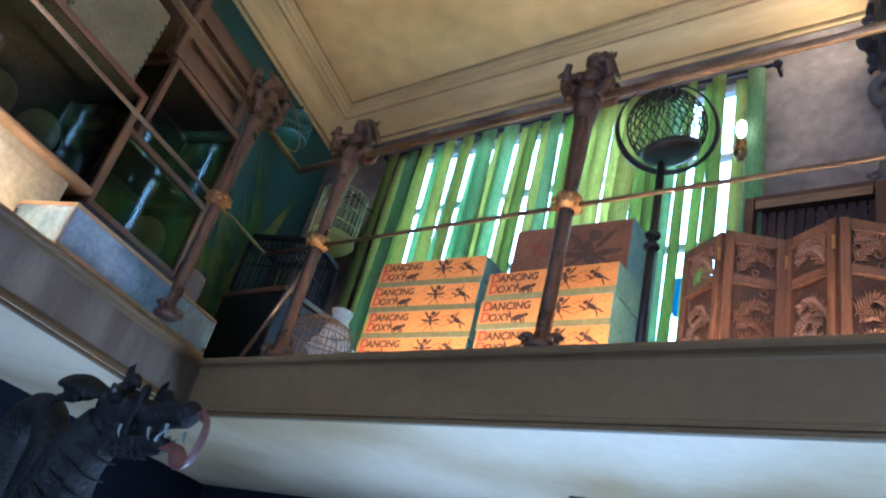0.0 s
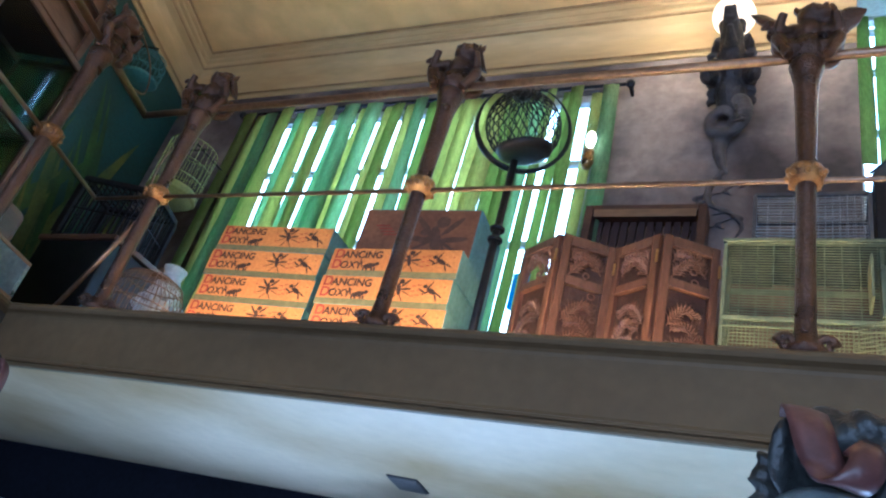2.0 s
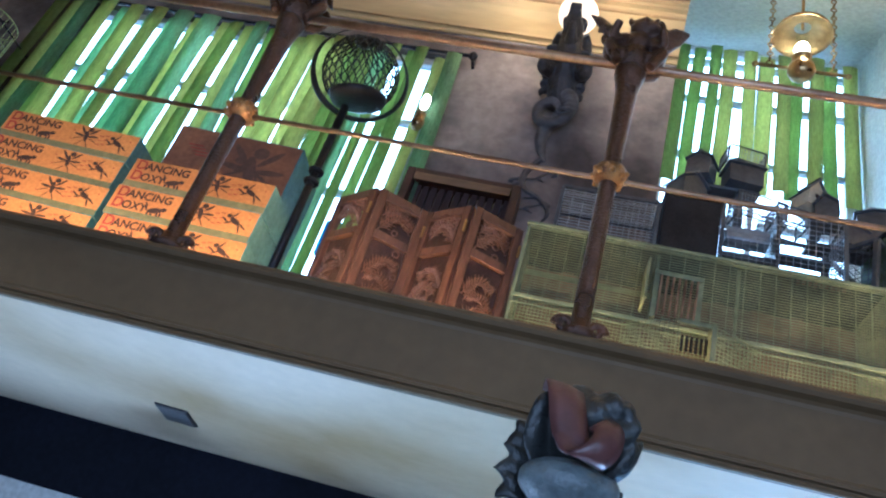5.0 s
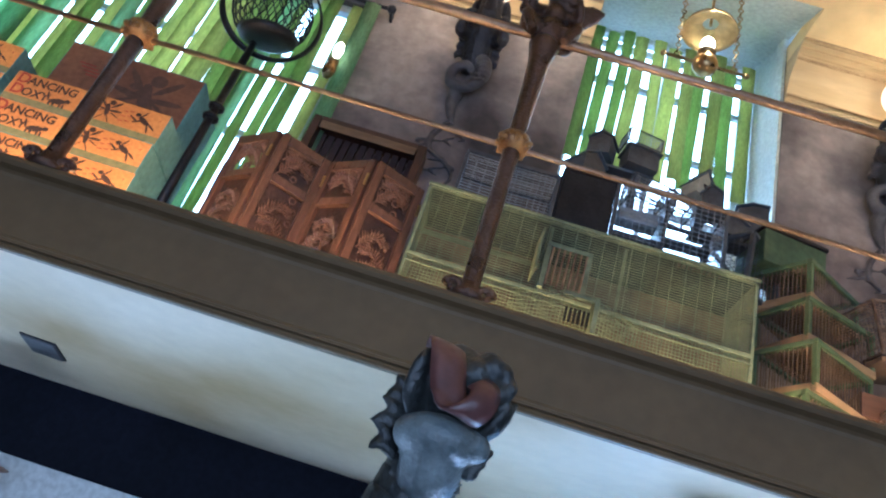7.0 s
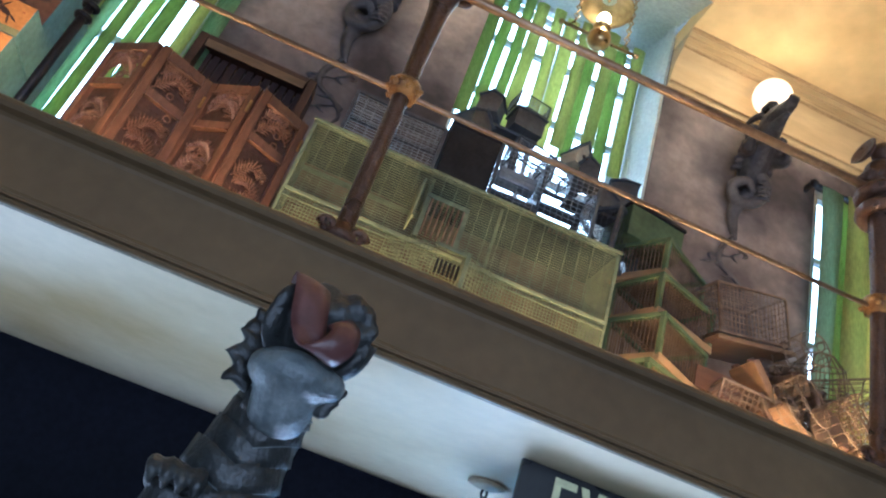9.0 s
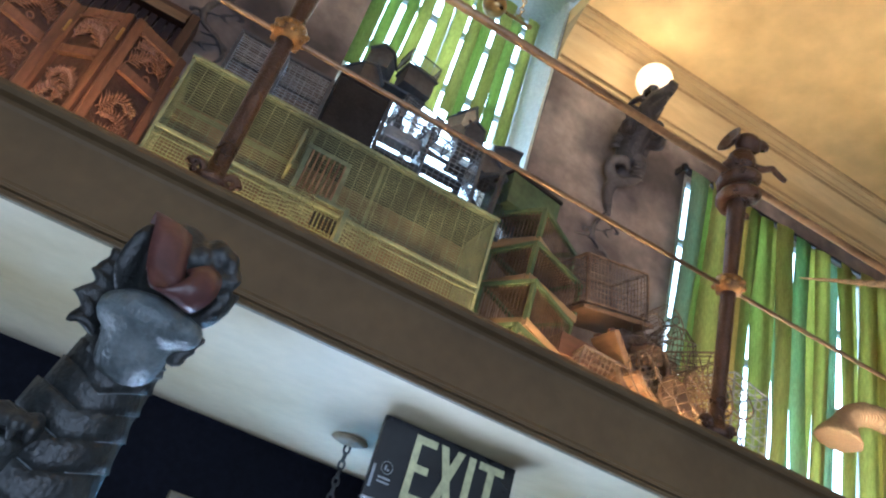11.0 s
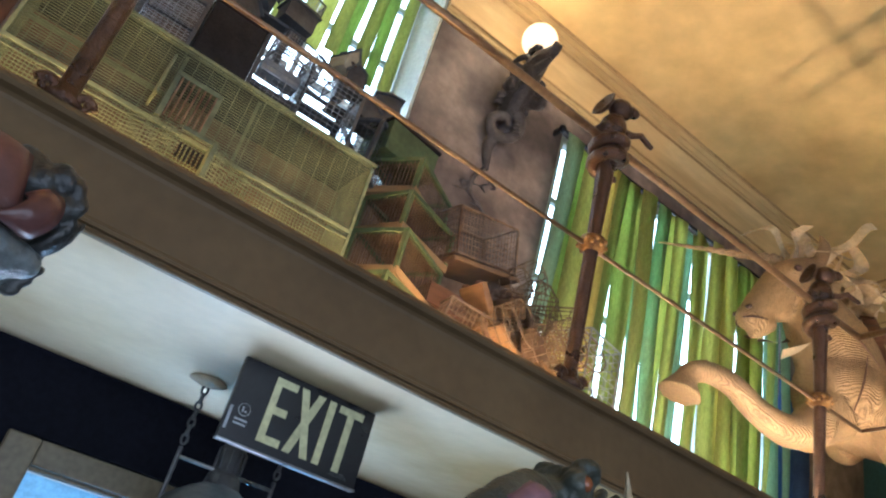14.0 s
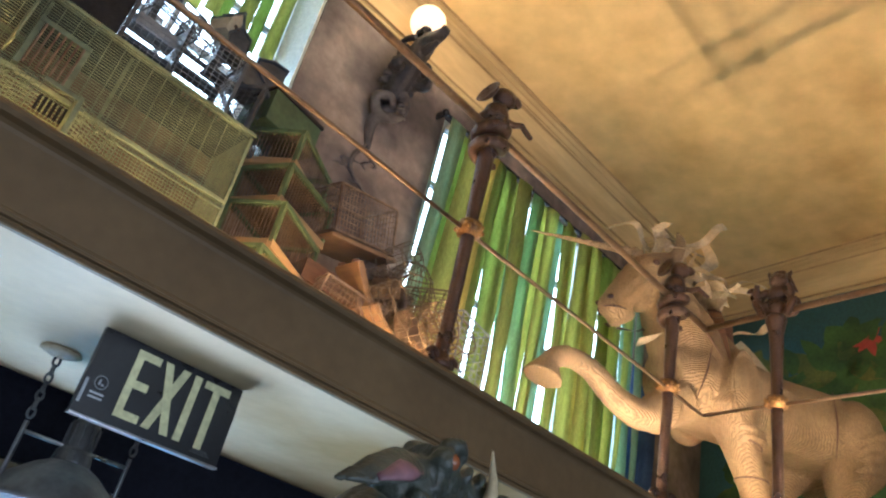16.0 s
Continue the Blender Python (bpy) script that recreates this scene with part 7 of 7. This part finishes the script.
    if tusk:
        limb(b, [p(0.40, 0, -0.02), p(0.54, 0, 0.0), p(0.60, 0, 0.05), p(0.56, 0, 0.09)], [0.05 * s, 0.055 * s, 0.05 * s, 0.03 * s], 10, flat=0.35)
    else:
        limb(b, [p(0.30, 0, -0.10), p(0.46, 0, -0.12), p(0.53, 0, -0.18), p(0.59, 0, -0.17), p(0.62, 0, -0.06), p(0.60, 0, 0.02), p(0.55, 0, 0.02)], [0.03 * s, 0.036 * s, 0.04 * s, 0.042 * s, 0.042 * s, 0.04 * s, 0.03 * s], 12, flat=0.28)
    part("tongue", b, M_TONGUE, t, "dull red curling tongue", smooth=True)


beast_front(0.0, 1.20)
pillar(-0.06, 1.34, 1.44)
beast_side(-1.425, 0.75, 1.918, 1, 0.41, M_DARKH, "charcoal sculpted beast bust with curling tongue and fangs", eye=M_SIGN)
pillar(-1.69, 0.80, 1.62)
beast_side(0.885, 0.95, 1.925, 1, 0.47, M_BOAR, "grey-green sculpted boar-like beast bust with tusks and pink ears", True)
pillar(0.60, 1.0, 1.61)

# exit sign
t = thing("exit_sign", "black exit sign with pale luminous letters hung under the soffit", "exit sign")
sm = pose(0.546, 1.60, 1.970, 0, 0, 0)
part("sign_panel", box_bm((0.173, 0.008, 0.0905), (0.346, 0.016, 0.181), 0.002), M_SIGN, t).matrix_world = sm
part("bottom_edge", box_bm((0.173, 0.006, -0.003), (0.348, 0.022, 0.005), 0.001), M_STEEL, t).matrix_world = sm
up = Matrix(((1, 0, 0, 0), (0, 0, -1, 0), (0, 1, 0, 0), (0, 0, 0, 1)))


def bars(rects, nm, m, y=-0.002, mt=M_LUM):
    b = bmesh.new()
    for pts in rects:
        a = [b.verts.new((x, y, z)) for x, z in pts]
        c = [b.verts.new((x, y + 0.002, z)) for x, z in pts]
        b.faces.new(a)
        for k in range(len(pts)):
            j = (k + 1) % len(pts)
            b.faces.new((a[k], c[k], c[j], a[j]))
    part(nm, b, mt, t).matrix_world = m


def rect(x0, x1, z0, z1):
    return ((x0, z0), (x1, z0), (x1, z1), (x0, z1))


Z0, Z1, S = 0.020, 0.166, 0.017
bars([rect(0.082, 0.082 + S, Z0, Z1), rect(0.082 + S, 0.137, Z1 - S, Z1), rect(0.082 + S, 0.131, 0.0855, 0.0855 + S), rect(0.082 + S, 0.137, Z0, Z0 + S)], "letter_e", sm)
bars([((0.146, Z0), (0.165, Z0), (0.210, Z1), (0.191, Z1))], "letter_x_stroke", sm)
bars([((0.191, Z0), (0.210, Z0), (0.165, Z1), (0.146, Z1))], "letter_x_stroke", sm, -0.0025)
bars([rect(0.222, 0.240, Z0, Z1)], "letter_i", sm)
bars([rect(0.275, 0.293, Z0, Z1 - S), rect(0.251, 0.317, Z1 - S, Z1)], "letter_t", sm)
b = bmesh.new()
ring(b, (0.036, -0.001, 0.070), 0.0135, 0.0012, "y", 24, 5)
block(b, (0.033, -0.001, 0.070), (0.004, 0.001, 0.012))
block(b, (0.040, -0.001, 0.066), (0.005, 0.001, 0.004))
for k in range(2):
    block(b, (0.036, -0.001, 0.047 - 0.009 * k), (0.030, 0.001, 0.004))
part("approval_mark", b, M_GREYW, t).matrix_world = sm
part("white_tab", box_bm((0.007, -0.001, 0.045), (0.006, 0.002, 0.05)), M_GREYW, t).matrix_world = sm
b = bmesh.new()
for k in range(3):
    block(b, (0.295, -0.001, 0.012 + 0.004 * k), (0.05 - 0.01 * k, 0.001, 0.0015))
part("small_print", b, M_OXIDE, t).matrix_world = sm

# pendant lamp on two chains
t = thing("pendant_lamp", "grey metal pendant lamp with vented neck on two chains", "pendant lamp")
for x in (0.575, 0.835):
    b = bmesh.new()
    lathe(b, [(0, 0), (0.045, 0.0), (0.05, -0.006), (0.03, -0.014), (0.012, -0.02), (0, -0.02)], (x, 1.92, SOFF - 0.001), 22)
    part("ceiling_plate", b, M_BEIGE, t, smooth=True)
    b = bmesh.new()
    for k in range(7):
        cc = Vector((x, 1.92, SOFF - 0.03 - 0.021 * k))
        mm = Matrix.Diagonal((0.7, 0.7, 1.15))
        ring(b, cc, 0.011, 0.0032, "x" if k % 2 else "y", 12, 5, mm)
    tube(b, [(x, 1.92, SOFF - 0.175), (x, 1.92, 1.66)], 0.0055, 8)
    part("chain", b, M_OXIDE, t)
b = bmesh.new()
tube(b, [(0.575, 1.92, 1.955), (0.835, 1.92, 1.955)], 0.0045, 8)
part("cross_rod", b, M_STEEL, t, smooth=True)
b = bmesh.new()
lathe(b, [(0, 0.075), (0.02, 0.075), (0.032, 0.062), (0.034, 0.0), (0.04, -0.008), (0.045, -0.03), (0.045, -0.036), (0, -0.036)], (0.705, 1.92, 1.955), 20)
neck = part("vented_neck", b, M_OXIDE, t, smooth=False)
for k in range(10):
    a = 2 * math.pi * k / 10
    part("vent_fin", box_bm((0.705 + 0.035 * math.cos(a), 1.92 + 0.035 * math.sin(a), 1.985), (0.006, 0.006, 0.05), 0.002), M_OXIDE, neck)
b = bmesh.new()
lathe(b, [(0.045, -0.034), (0.075, -0.05), (0.12, -0.085), (0.15, -0.125), (0.155, -0.14), (0.15, -0.14), (0.115, -0.09), (0.072, -0.056), (0.045, -0.04)], (0.705, 1.92, 1.955), 32)
part("shade", b, M_OXIDE, t, smooth=True)

# vent plate on the soffit, wall sconce, doorway and white panel
t = thing("soffit_plate", "flat grey-green metal plate on the soffit", "cover plate")
part("plate", box_bm((0, 0, 0), (0.088, 0.118, 0.008), 0.002), M_OXIDE, t).matrix_world = pose(-1.04, 1.957, SOFF - 0.0045, 0, 0, 6)
part("plate_rim", box_bm((0, 0, 0.0), (0.096, 0.126, 0.004), 0.001), M_BLACK, t).matrix_world = pose(-1.04, 1.957, SOFF - 0.0025, 0, 0, 6)
t = thing("wall_sconce", "etched amber glass wall sconce on a brass arm", "wall lamp")
b = bmesh.new()
prof = [(0.02, 0.0), (0.04, 0.012), (0.055, 0.04), (0.075, 0.06), (0.105, 0.072), (0.108, 0.075), (0.10, 0.077), (0.072, 0.066), (0.05, 0.046), (0.036, 0.018), (0.018, 0.006)]
lathe(b, prof, (-1.165, 2.16, 1.79), 26)
part("glass_shade", b, mat("amber_etched_glass", (0.42, 0.28, 0.18), (0.16, 0.09, 0.06), 30, 0.25, bump=0.4, fine=60, through_light=0.4), t, smooth=True)
b = bmesh.new()
limb(b, [(-1.165, 2.16, 1.79), (-1.165, 2.17, 1.74), (-1.165, 2.23, 1.71), (-1.165, 2.31, 1.74)], [0.012, 0.010, 0.010, 0.012], 8)
part("arm", b, M_BRASS, t, smooth=True)
t = setting(thing("wall_panel", "", ""), "white painted recessed wall panel", "wall panel")
part("panel_face", box_bm((-2.01, WALL_Y + 0.05, 0.96), (2.58, 0.08, 1.92)), M_WHITE, t)
t = setting(thing("door_1", "", ""), "khaki framed door, its glazing coloured with pale blue daylight", "door")
part("casing", box_bm((0.288, WALL_Y + 0.028, 0.966), (0.085, 0.10, 1.932), 0.006), M_DOOR, t)
part("casing", box_bm((1.312, WALL_Y + 0.028, 0.966), (0.085, 0.10, 1.932), 0.006), M_DOOR, t)
part("head_casing", box_bm((0.80, WALL_Y + 0.028, 1.899), (0.938, 0.10, 0.066), 0.006), M_DOOR, t)
part("glazing_bead", box_bm((0.80, WALL_Y + 0.045, 1.861), (0.936, 0.05, 0.008), 0.002), M_DOOR, t)
part("kick_panel", box_bm((0.80, WALL_Y + 0.05, 0.12), (0.936, 0.05, 0.24), 0.004), M_DOOR, t)
part("glazed_panel", box_bm((0.80, WALL_Y + 0.066, 1.048), (0.936, 0.006, 1.61)), M_PANE, t, "glazing coloured with the pale blue daylight outside")

# warm light strips on the gallery floor behind the nosing
for x0, x1 in ((-1.75, -0.30), (-0.28, 0.70), (0.72, 1.55), (1.72, 2.66)):
    t = thing("light_strip", "slim warm lit strip light on the gallery floor", "strip light", "gallery floor strips")
    part("housing", box_bm(((x0 + x1) / 2, STRIP_Y[x0], DECK + 0.004), (x1 - x0, 0.03, 0.008), 0.001), M_BLACK, t)
    part("lens", box_bm(((x0 + x1) / 2, STRIP_Y[x0], DECK + 0.010), (x1 - x0 - 0.02, 0.02, 0.004), 0.001), M_STRIP, t)

for a, b in (((-2.085, 0.621), (-1.833, -0.19)), ((2.748, 1.30), (2.523, -0.20))):
    t = thing("light_strip", "slim warm lit strip light on the gallery floor", "strip light", "gallery floor strips")
    mid, ang, ln = ((a[0] + b[0]) / 2, (a[1] + b[1]) / 2), math.degrees(math.atan2(b[1] - a[1], b[0] - a[0])), math.hypot(b[0] - a[0], b[1] - a[1])
    part("housing", box_bm((0, 0, 0.004), (ln, 0.03, 0.008), 0.001), M_BLACK, t).matrix_world = pose(*mid, DECK, 0, 0, ang)
    part("lens", box_bm((0, 0, 0.010), (ln - 0.02, 0.02, 0.004), 0.001), M_STRIP, t).matrix_world = pose(*mid, DECK, 0, 0, ang)

# house front and a blue board across the street
t = thing("house_front", "pale sunlit stucco house front across the street", "house")
part("wall", box_bm((-1.0, 14.0, 3.0), (14.0, 0.4, 6.0)), M_FACADE, t)
for k in range(5):
    part("window", box_bm((-6.0 + 2.5 * k, 13.78, 4.2), (1.0, 0.06, 1.5), 0.01), M_SIGN, t)
part("cornice", box_bm((-1.0, 13.75, 5.9), (14.2, 0.2, 0.2), 0.02), M_FACADE, t)
t = thing("blue_board", "bright blue painted board outside the window", "board")
part("board_face", box_bm((-1.10, 2.95, 3.38), (0.36, 0.03, 0.20), 0.01), M_BLUE, t)
part("board_post", box_bm((-1.10, 2.98, 1.64), (0.05, 0.03, 3.28), 0.01), M_OXIDE, t)
